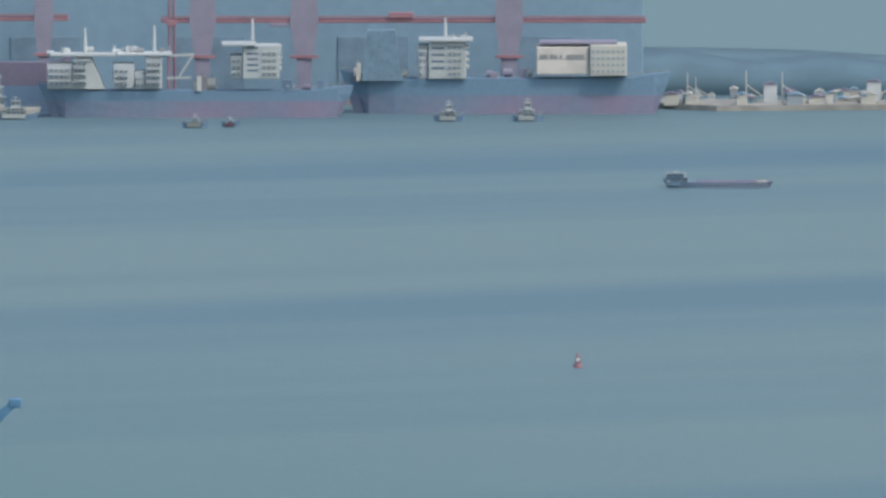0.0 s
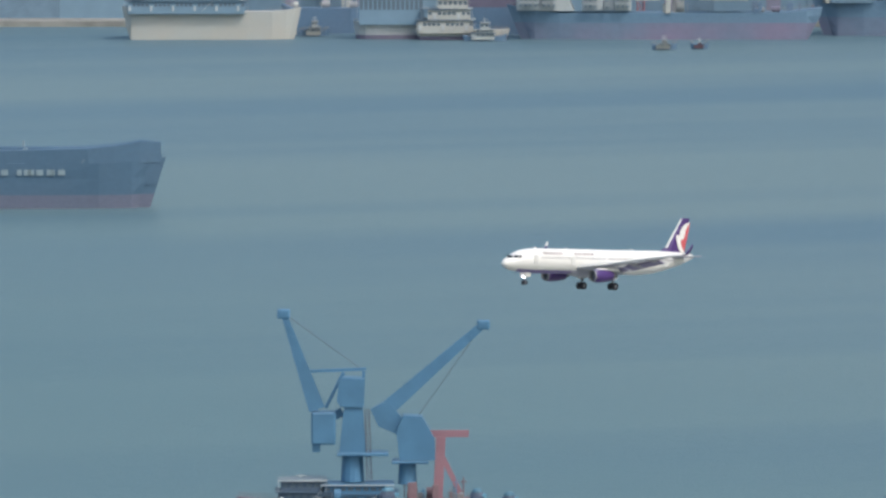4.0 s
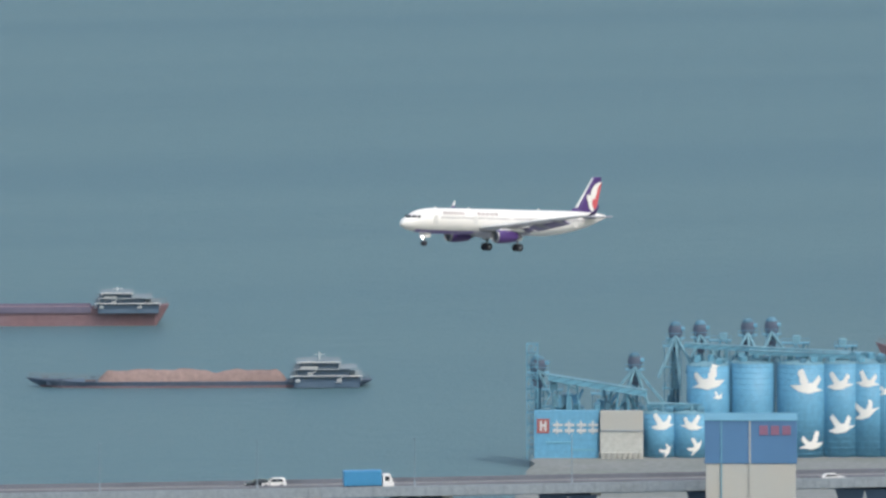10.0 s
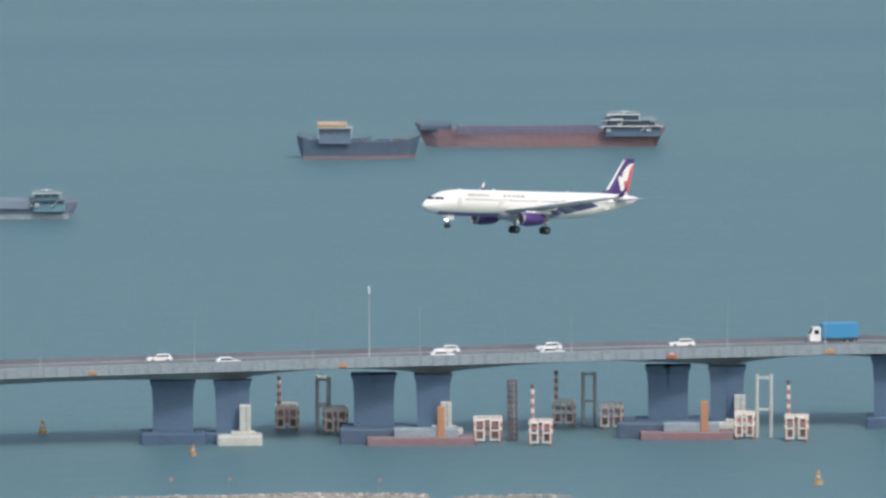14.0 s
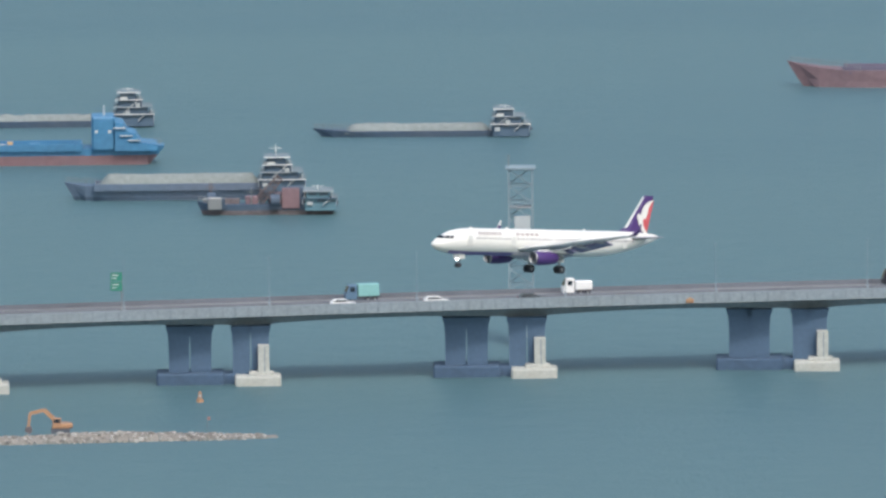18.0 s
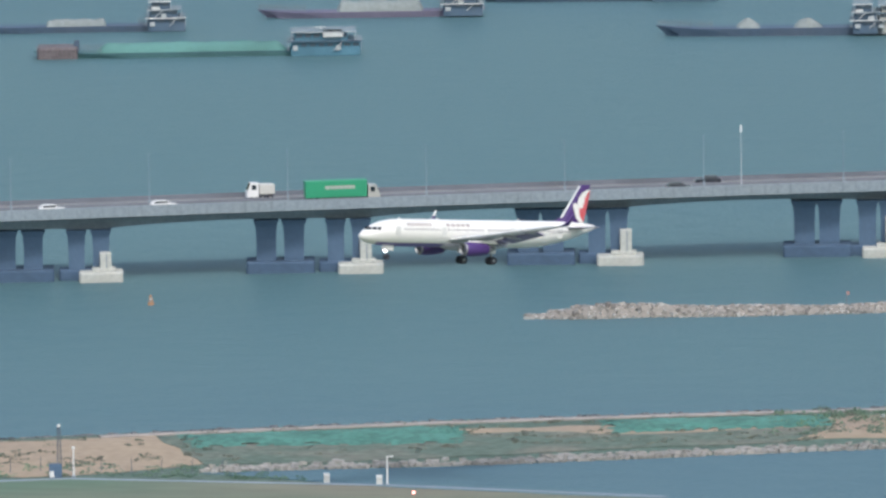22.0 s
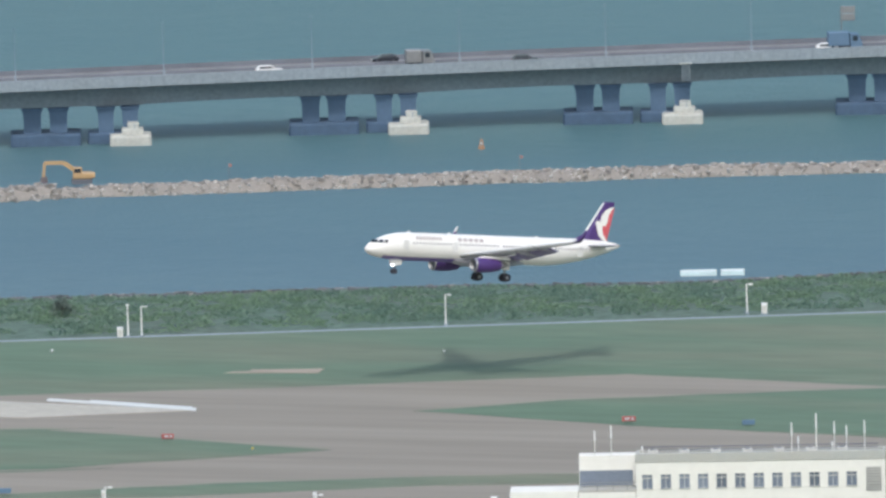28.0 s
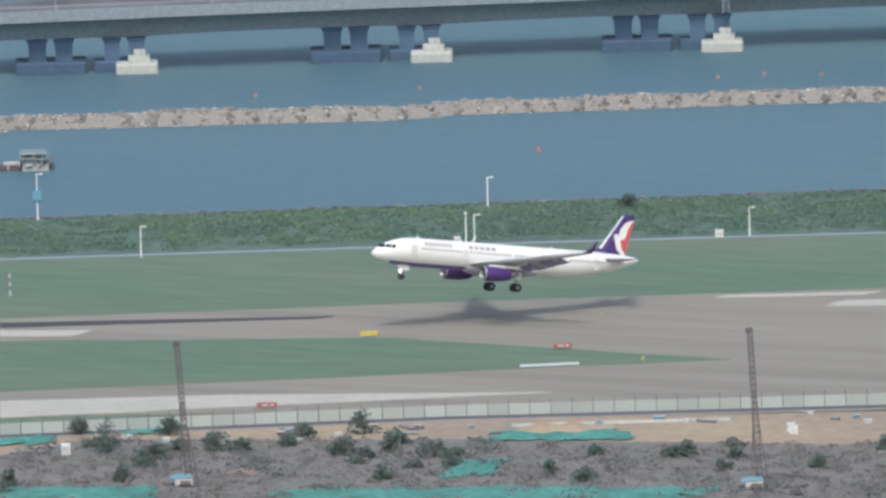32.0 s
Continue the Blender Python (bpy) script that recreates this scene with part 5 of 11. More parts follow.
def gantry(x0, x1, top, legs, label, dr):
    ob = thing("gantry_crane", place(*yard((x0 + x1) / 2, dr)), label, "crane", "shipyard gantries")
    half = (x1 - x0) / 2 * yk
    part("girder", Shape().bevel_box(-half, half, -1.5, 1.5, (top - 9) * yk, top * yk, 0.3), CRANE_RED, ob, "haze-dulled red box girder")
    part("girder_rail", Shape().beam((-half, -1.8, (top + 3) * yk), (half, -1.8, (top + 3) * yk), 0.5), CRANE_RED, ob)
    for x, w in legs:
        c = (x - (x0 + x1) / 2) * yk
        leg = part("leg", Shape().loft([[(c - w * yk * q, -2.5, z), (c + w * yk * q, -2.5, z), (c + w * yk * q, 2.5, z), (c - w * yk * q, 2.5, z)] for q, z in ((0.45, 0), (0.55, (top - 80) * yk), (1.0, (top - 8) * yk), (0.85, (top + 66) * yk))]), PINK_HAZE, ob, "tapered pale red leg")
        part("leg_brace", Shape().beam((c - w * yk, -2.7, (top - 70) * yk), (c + w * yk, -2.7, (top - 70) * yk), 1.2), CRANE_RED, leg)
    part("trolley", Shape().bevel_box(-6, 4, -2.5, 2.5, top * yk, (top + 10) * yk, 0.2), CRANE_RED, ob)
    part("hoist_house", Shape().bevel_box(-half * 0.5 - 5, -half * 0.5 + 5, -2.2, 2.2, (top - 16) * yk, (top - 9) * yk, 0.2), PINK_HAZE, ob)


gantry(275, 1157, 161, ((350, 24), (535, 26), (908, 26)), "tall haze-pale red gantry cranes over the docks", 75)
gantry(-420, 120, 163, ((-330, 20), (-200, 20), (75, 18)), "hazy pale red gantry crane further along the quay", 85)
post = thing("dock_crane", place(*yard(300, 60)), "slender red dock crane", "crane")
part("tower", Shape().lattice((0, 0, 0), (0, 0, 215 * yk), 3.0, 2.0, 12, 0.5), CRANE_RED, post)
part("cab", Shape().bevel_box(-2, 2, -2, 2, 150 * yk, 160 * yk, 0.2), CRANE_RED, post)

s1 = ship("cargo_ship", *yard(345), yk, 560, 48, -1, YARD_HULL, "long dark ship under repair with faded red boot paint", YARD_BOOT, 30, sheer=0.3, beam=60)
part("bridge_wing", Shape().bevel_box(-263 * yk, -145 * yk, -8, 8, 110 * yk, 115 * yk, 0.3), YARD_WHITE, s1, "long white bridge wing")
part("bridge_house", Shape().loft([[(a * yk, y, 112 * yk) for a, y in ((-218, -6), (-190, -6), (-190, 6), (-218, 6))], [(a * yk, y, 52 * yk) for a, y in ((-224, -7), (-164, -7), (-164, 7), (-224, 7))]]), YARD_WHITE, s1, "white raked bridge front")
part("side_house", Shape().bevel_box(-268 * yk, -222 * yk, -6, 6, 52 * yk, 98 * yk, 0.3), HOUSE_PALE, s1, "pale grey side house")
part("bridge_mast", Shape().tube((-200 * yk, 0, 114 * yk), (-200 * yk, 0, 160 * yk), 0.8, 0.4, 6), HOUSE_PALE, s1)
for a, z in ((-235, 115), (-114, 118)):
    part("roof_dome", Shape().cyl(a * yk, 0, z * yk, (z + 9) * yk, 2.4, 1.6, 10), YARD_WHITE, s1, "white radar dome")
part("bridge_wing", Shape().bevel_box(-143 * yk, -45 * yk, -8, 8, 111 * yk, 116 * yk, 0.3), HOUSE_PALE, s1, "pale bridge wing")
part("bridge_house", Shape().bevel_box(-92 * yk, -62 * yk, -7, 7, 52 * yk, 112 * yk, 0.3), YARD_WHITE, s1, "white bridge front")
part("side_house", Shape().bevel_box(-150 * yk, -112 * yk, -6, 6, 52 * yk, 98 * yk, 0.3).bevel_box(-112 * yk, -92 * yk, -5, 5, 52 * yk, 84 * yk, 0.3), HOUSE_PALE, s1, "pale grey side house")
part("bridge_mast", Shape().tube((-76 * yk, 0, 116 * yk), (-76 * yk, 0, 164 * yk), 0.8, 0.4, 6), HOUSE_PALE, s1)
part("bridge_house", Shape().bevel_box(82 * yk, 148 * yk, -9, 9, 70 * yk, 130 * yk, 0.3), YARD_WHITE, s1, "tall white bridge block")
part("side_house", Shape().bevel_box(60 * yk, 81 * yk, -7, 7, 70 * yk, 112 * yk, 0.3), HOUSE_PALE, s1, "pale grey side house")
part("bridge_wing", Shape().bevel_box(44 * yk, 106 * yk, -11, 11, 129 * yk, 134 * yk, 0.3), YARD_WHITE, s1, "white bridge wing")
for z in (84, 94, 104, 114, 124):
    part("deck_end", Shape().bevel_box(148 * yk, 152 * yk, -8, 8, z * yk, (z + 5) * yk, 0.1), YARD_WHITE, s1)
    # Dark strips on the solid front stand in for shade between decks.
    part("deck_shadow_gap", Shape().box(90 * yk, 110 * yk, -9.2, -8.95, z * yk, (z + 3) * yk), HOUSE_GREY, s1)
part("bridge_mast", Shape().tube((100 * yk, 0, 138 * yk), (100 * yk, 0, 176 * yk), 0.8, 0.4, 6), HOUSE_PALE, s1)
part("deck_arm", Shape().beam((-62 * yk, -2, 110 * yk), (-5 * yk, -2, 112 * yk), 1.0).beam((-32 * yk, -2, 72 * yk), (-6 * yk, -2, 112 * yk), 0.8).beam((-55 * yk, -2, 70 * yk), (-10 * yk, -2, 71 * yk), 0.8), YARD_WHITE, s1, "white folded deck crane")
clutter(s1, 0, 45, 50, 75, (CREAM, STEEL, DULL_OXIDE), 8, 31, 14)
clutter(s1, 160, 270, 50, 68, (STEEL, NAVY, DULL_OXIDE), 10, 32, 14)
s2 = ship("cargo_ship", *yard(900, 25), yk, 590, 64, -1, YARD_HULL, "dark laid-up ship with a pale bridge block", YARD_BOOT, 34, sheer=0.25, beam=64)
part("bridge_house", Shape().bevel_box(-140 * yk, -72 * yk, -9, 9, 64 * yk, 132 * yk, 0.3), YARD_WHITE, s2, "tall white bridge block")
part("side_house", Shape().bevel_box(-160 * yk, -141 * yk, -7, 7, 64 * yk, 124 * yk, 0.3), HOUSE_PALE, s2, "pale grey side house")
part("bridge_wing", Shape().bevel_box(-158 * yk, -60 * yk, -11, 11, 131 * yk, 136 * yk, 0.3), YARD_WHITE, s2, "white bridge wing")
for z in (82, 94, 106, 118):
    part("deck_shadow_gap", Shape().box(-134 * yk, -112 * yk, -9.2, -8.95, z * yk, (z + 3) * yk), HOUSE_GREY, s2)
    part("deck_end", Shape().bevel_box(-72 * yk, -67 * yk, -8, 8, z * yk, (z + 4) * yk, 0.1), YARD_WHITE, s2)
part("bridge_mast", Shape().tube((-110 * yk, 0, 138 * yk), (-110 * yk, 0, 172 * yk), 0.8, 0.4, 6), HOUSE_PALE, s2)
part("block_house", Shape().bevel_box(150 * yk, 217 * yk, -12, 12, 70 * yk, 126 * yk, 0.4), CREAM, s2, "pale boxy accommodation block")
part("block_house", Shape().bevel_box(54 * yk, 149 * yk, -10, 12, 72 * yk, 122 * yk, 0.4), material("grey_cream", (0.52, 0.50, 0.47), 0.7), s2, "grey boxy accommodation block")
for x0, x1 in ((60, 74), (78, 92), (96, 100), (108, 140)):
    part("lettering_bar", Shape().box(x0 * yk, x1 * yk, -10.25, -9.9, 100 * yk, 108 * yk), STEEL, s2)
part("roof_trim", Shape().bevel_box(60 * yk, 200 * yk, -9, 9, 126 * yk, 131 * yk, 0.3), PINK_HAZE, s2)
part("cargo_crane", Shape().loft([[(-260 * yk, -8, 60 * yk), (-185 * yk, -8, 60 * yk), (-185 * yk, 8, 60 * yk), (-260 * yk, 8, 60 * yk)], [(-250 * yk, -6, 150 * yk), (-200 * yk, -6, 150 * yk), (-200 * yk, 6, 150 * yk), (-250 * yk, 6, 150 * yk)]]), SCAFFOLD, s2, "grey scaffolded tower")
for ob, spans in ((s1, ((-264, -226, 60, 94), (-222, -192, 60, 104), (-148, -114, 58, 94), (-110, -94, 56, 80), (-90, -64, 58, 106), (62, 80, 76, 108), (116, 146, 76, 126))), (s2, ((-158, -143, 70, 120), (-106, -76, 70, 128), (152, 215, 76, 120)))):
    for n, (xa, xb, za, zb) in enumerate(spans):
        z = za
        while z < zb - 4:
            x = xa + 2
            while x < xb - 5:
                part("window", Shape().box(x * yk, (x + 4) * yk, -12.3 if xa == 152 else -9.25, -5, z * yk, (z + 4) * yk), YARD_GLASS, ob)
                x += 9
            part("deck_rail", Shape().beam((xa * yk, -10.0, (z + 8) * yk), (xb * yk, -10.0, (z + 8) * yk), 0.35, 0.5), YARD_WHITE if n % 2 else HOUSE_PALE, ob, "pale deck rail")
            z += 12
clutter(s1, -262, -50, 112, 128, (YARD_WHITE, HOUSE_PALE, STEEL), 16, 36, 10)
clutter(s2, -150, -70, 134, 146, (YARD_WHITE, STEEL), 6, 37, 10)
clutter(s2, -280, -160, 62, 92, (CREAM, STEEL, PINK_HAZE), 12, 33, 14)
clutter(s2, -50, 50, 66, 84, (STEEL, PINK_HAZE), 8, 34, 14)


def tug(x, high, k, label, mat=None, long=55, dr=-30):
    mat = mat or TUG_WHITE
    ob = ship("tug", *yard(x, dr), k, long, 9, 1, NAVY, label, sheer=0.6, beam=18, category="tugboat", group="harbour tugs")
    house(ob, -long * 0.3, long * 0.22, 8, high * 0.62, 2, mat, 0.1, 6, 0)
    house(ob, -long * 0.1, long * 0.1, high * 0.62, high, 1, mat, 0.05, 4, 8)
    return ob


tug(797, 30, yk, "white harbour tug under the dark hull")
tug(938, 34, yk, "white harbour tug with a tall wheelhouse")
tug(342, 18, yk, "small pale launch on the far water", CREAM, 46, -75)
tug(405, 12, yk, "small red launch on the far water", CRANE_RED, 32, -70)
tug(20, 34, yk, "white tug at the quay", None, 80, -15)
tug(-330, 36, yk, "pale tug moored by the quay", CREAM, 60, 20)
tug(-285, 28, yk, "pale tug moored by the quay", CREAM, 50, 20)
w1 = ship("ferry", *yard(-470), yk, 320, 50, 1, CREAM, "white ferry with a raked bow at the quay", None, 0, sheer=0.15, beam=40)
house(w1, -150, 60, 52, 90, 2, HALL_GREY, 0.05, 14, 0)
w2 = ship("work_barge", *yard(-150), yk, 130, 30, -1, material("pale_grey_hull", (0.40, 0.43, 0.44), 0.7), "pale grey work barge with a red waterline", DULL_OXIDE, 8, sheer=0.1, beam=40)
house(w2, -55, 60, 32, 92, 1, HALL_GREY, 0.0, 12, 0)
w3 = ship("work_barge", *yard(-20, -6), yk, 170, 18, 1, CREAM, "pale stepped barge at the quay", DULL_OXIDE, 7, sheer=0.1, beam=40)
house(w3, -80, 20, 18, 76, 3, CREAM, 0.08, 12, 0)
w4 = ship("coaster", *yard(40, 30), yk, 160, 92, -1, DULL_OXIDE, "dull red bow of a docked coaster", NAVY, 50, sheer=0.1, beam=40)
w5 = ship("coaster", *yard(-270, 40), yk, 150, 46, 1, NAVY, "dark blue coaster behind the tugs", None, 0, sheer=0.1, beam=36)
clutter(w5, -60, 60, 44, 64, (CREAM, STEEL), 9, 35, 12)

# low shore and hills beyond the yard
sh = Shape()
pts = [spot(-40, 4850), spot(-27.6, 4812), spot(-26.6, 4800), spot(-25.9, 4845), spot(-22, 4850), spot(-16, 4870), spot(-16, 4955), spot(-40, 4955)]
sh.slab(pts, -1, 2.2)
structure("ground_far_shore", sh, material("far_shore", (0.26, 0.26, 0.24), 0.95, vary=0.2, grain=0.05), "hazy low shore across the bay", "shore")
rng = random.Random(77)
for i in range(46):
    x = rng.uniform(1195, 1640)
    h = rng.uniform(6, 22) * (1.7 if i % 9 == 0 else 1)
    ob = thing("quay_building", place(*yard(x, 48 + rng.uniform(0, 50)), 2.0), "small pale industrial building on the far shore", "building", "far shore buildings")
    w = rng.uniform(8, 30)
    m = rng.choice((CREAM, CONCRETE, PALE_CONCRETE, HALL_GREY, HOUSE_PALE, TEAL))
    part("wall", Shape().bevel_box(-w / 2 * yk, w / 2 * yk, -4, 4, -0.5, h * yk, 0.2), m, ob)
    part("roof", Shape().prism([(-w * 0.54 * yk, h * yk), (w * 0.54 * yk, h * yk), (0, (h + 4) * yk)], -4.4, 4.4), rng.choice((HALL_GREY, CREAM, DULL_OXIDE)), ob)
for i, (x, h) in enumerate(((1225, 58), (1240, 50), (1330, 62), (1395, 60))):
    ob = thing("quay_mast", place(*yard(x, 50), 2.0), "thin pale mast on the far shore", "mast")
    part("pole", Shape().tube((0, 0, -0.2), (0, 0, h * yk), 0.4, 0.2, 6), CREAM, ob)
    part("boom", Shape().beam((0, 0, h * 0.6 * yk), (30 * yk, 0, h * 0.25 * yk), 0.5), CREAM, ob)
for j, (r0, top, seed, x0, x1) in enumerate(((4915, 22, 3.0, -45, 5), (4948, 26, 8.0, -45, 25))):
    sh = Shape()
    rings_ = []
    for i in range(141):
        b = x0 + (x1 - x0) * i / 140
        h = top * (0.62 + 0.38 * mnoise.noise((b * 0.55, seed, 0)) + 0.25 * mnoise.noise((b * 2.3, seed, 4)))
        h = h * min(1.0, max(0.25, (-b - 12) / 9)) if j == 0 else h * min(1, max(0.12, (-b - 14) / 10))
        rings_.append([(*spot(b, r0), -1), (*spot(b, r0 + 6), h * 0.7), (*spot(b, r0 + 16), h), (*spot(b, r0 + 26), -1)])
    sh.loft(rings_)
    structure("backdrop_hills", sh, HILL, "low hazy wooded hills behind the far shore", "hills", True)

# ships in the roads; the far ones' paints are blued for haze
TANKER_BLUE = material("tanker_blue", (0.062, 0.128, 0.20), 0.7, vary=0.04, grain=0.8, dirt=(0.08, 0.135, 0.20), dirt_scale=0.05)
TANKER_RED = material("hazy_tanker_boot", (0.125, 0.14, 0.20), 0.8, vary=0.05, grain=0.8, dirt=(0.10, 0.14, 0.20), dirt_scale=0.04)
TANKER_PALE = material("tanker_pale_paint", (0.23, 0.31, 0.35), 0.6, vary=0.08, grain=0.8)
k = 0.18
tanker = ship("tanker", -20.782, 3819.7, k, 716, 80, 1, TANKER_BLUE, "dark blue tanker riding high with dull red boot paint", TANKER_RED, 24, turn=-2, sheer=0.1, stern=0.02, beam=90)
part("raised_deck", Shape().loft([[(x * k, -w * k, 79 * k), (x * k, w * k, 79 * k), (x * k, w * k, z * k), (x * k, -w * k, z * k)] for x, w, z in ((-167, 44.5, 97), (120, 44.5, 103), (225, 44.0, 106), (270, 36, 110), (316, 24, 118), (352, 8, 115))]), TANKER_BLUE, tanker, "raised main deck with a rising forecastle")
part("bow_flare", Shape().loft([[(x * k, -w * k, 40 * k), (x * k, w * k, 40 * k), ((x + 8) * k, w * 1.2 * k, 92 * k), ((x + 8) * k, -w * 1.2 * k, 92 * k)] for x, w in ((300, 22), (346, 6))]), TANKER_BLUE, tanker)
part("funnel", Shape().prism([(a * k, z * k) for a, z in ((-294, 78), (-294, 176), (-284, 188), (-268, 194), (-258, 186), (-250, 168), (-238, 150), (-232, 78))], -5, 5), TANKER_BLUE, tanker, "tall dark stepped funnel")
part("funnel_top", Shape().bevel_box(-279 * k, -264 * k, -3, 3, 190 * k, 199 * k, 0.4), TANKER_BLUE, tanker)
part("engine_casing", Shape().bevel_box(-252 * k, -214 * k, -7, 7, 80 * k, 142 * k, 0.5), TANKER_RED, tanker, "dull red casing behind the bridge")
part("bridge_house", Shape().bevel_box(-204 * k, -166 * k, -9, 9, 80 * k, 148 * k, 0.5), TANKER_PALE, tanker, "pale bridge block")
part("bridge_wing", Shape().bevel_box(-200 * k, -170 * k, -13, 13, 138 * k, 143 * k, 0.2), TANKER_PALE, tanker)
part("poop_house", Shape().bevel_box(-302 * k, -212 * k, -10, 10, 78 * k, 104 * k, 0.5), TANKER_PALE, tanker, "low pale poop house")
for a, z, w in ((-300, 112, 12), (-262, 112, 20), (-225, 118, 10)):
    part("poop_locker", Shape().bevel_box(a * k, (a + w) * k, -8, -3, 100 * k, z * k, 0.2), TANKER_PALE, tanker)
part("lifeboat", Shape().loft([[(x * k, -10.5 + y, z * k) for y, z in ((-1, 118), (1, 118), (0.7, 106), (-0.7, 106))] for x in (-166, -143)]), CRANE_RED, tanker, "red lifeboat")
part("lifeboat_frame", Shape().bevel_box(-168 * k, -142 * k, -10.6, -9.6, 95 * k, 107 * k, 0.1), TANKER_PALE, tanker)
part("gangway_box", Shape().bevel_box(-177 * k, -134 * k, -9.4, -7.6, 80 * k, 96 * k, 0.1), CREAM, tanker, "pale square panel on the hull side")
for a in (-170, -162, -154, -146):
    part("panel_opening", Shape().box(a * k, (a + 4) * k, -9.5, -9.38, 84 * k, 92 * k), TANKER_BLUE, tanker)
part("deck_sign", Shape().bevel_box(-14 * k, 14 * k, -8.3, -7.9, 88 * k, 98 * k, 0.05), HOUSE_PALE, tanker)
part("deck_mast", Shape().tube((110 * k, 0, 100 * k), (110 * k, 0, 118 * k), 0.5, 0.3, 6), TANKER_PALE, tanker)
for i, x in enumerate((-2, 18, 36, 54, 72, 100, 112, 118, 134, 152, 158, 172)):
    part("lettering_bar", Shape().box(x * k, (x + (12 if i % 5 else 8)) * k, -45 * k - 0.3, -45 * k + 0.1, 59 * k, 69 * k), TANKER_PALE, tanker, "pale lettering bar")
clutter(tanker, -120, 200, 100, 108, (TANKER_BLUE, TANKER_BLUE, TANKER_PALE), 16, 41, 12)
part("pipe_rack", Shape().bevel_box(-110 * k, 220 * k, -2, 2, 100 * k, 107 * k, 0.3), TANKER_BLUE, tanker)
k = 0.17
q = ship("coaster", -19.766, 3631.8, k, 165, 17, -1, NAVY, "small hazy coaster with a low dark hull", sheer=0.4, beam=30)
house(q, -60, -18, 17, 44, 2, HALL_GREY, 0.15, 6, 10)
hold(q, 0, 70, 15, 24, NAVY, 5)
k = 0.18
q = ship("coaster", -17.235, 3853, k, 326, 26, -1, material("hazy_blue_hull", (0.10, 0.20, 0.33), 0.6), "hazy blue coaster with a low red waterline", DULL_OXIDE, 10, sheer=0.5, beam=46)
house(q, 70, 125, 28, 62, 3, CREAM, 0.12, 9, 6)
hold(q, -110, 60, 24, 34, GREY_HULL, 7)
clutter(q, -150, 60, 26, 40, (CREAM, HALL_GREY), 9, 44, 6)
k = 0.17
q = ship("barge", -12.109, 3551.8, k, 190, 8, -1, BLACK_HULL, "faint dark barge far out", sheer=0.3, beam=30)
house(q, 40, 92, 8, 17, 1, BLACK_HULL, 0.1, 6, 0)
k = 0.2
q = ship("barge", -26.61, 4313.4, k, 196, 10, -1, GREY_HULL, "hazy barge with a blue deckhouse and pale cargo", sheer=0.4, beam=34, turn=0)
house(q, -95, -55, 10, 26, 2, material("hazy_blue_house", (0.14, 0.24, 0.34), 0.6), 0.1, 6, 4)
cargo(q, -45, 90, 9, 14, DULL_OXIDE, seed=3)
clutter(q, 35, 80, 9, 15, (CREAM, STEEL), 5, 45, 5)
drifter = q


k = 0.13
q = ship("crane_vessel", -22.673, 2798, k, 430, 26, -1, OXIDE, "rust-red floating crane vessel with two raised blue cranes", BLACK_HULL, 6, sheer=0.3, beam=80, category="crane vessel")
house(q, -145, -50, 26, 66, 2, BLACK_HULL, 0.1, 12, 8)
clutter(q, -40, 190, 26, 60, (OXIDE, BLACK_HULL, CRANE_BLUE, STEEL), 26, 51, 16)


def box_boom(ob, foot, tip, w0, w1, mat, plate=0.8):
    """A tapered boom of two plated sides joined by cross members, in the plane of x and z."""
    (x0, z0), (x1, z1) = foot, tip
    d = Vector((x1 - x0, 0, z1 - z0))
    n = Vector((-d.z, 0, d.x)).normalized()
    for y in (-1.3, 1.3):
        a, c = Vector((x0, y, z0)), Vector((x1, y * 0.5, z1))
        part("boom_side", Shape().loft([[a + n * w0 / 2, a - n * w0 / 2, a - n * w0 / 2 + Vector((0, plate * 0.3, 0)), a + n * w0 / 2 + Vector((0, plate * 0.3, 0))], [c + n * w1 / 2, c - n * w1 / 2, c - n * w1 / 2 + Vector((0, plate * 0.2, 0)), c + n * w1 / 2 + Vector((0, plate * 0.2, 0))]]), mat, ob, "plated boom side")
    ties = Shape()
    for i in range(9):
        q = i / 8
        c = Vector((x0, 0, z0)) + d * q
        ties.beam(c + Vector((0, -1.2, 0)), c + Vector((0, 1.2, 0)), 0.5)
    part("boom_ties", ties, mat, ob)
    part("boom_head", Shape().bevel_box(x1 - 1.5, x1 + 1.5, -1.0, 1.0, z1 - 1.2, z1 + 1.0, 0.3), mat, ob)


box_boom(q, (-76 * k, 190 * k), (-135 * k, 362 * k), 3.8, 1.3, CRANE_BLUE)
part("jib_tie", Shape().beam((-92 * k, 0, 258 * k), (12 * k, 0, 262 * k), 0.9, 0.7).beam((-60 * k, 0, 192 * k), (-28 * k, 0, 256 * k), 0.8).beam((6 * k, 0, 200 * k), (8 * k, 0, 258 * k), 0.7), CRANE_BLUE, q, "level tie beam between boom and tower")
part("machine_house", Shape().prism([(a * k, z * k) for a, z in ((-34, 196), (-40, 206), (-36, 240), (-30, 248), (8, 246), (8, 196))], -3.5, 3.5), CRANE_BLUE, q, "blue machinery house")
part("tower", Shape().loft([[(a * k, -3, z * k), (c * k, -3, z * k), (c * k, 3, z * k), (a * k, 3, z * k)] for a, c, z in ((-36, 12, 112), (-30, 8, 170), (-26, 6, 198))]), CRANE_BLUE, q, "blue crane tower")
part("counterweight", Shape().bevel_box(-86 * k, -42 * k, -3, 3, 128 * k, 186 * k, 0.4).bevel_box(-84 * k, -70 * k, -2, 2, 114 * k, 130 * k, 0.2).beam((-44 * k, 0, 178 * k), (-30 * k, 0, 186 * k), 2.0), CRANE_BLUE, q, "hanging blue counterweight house")
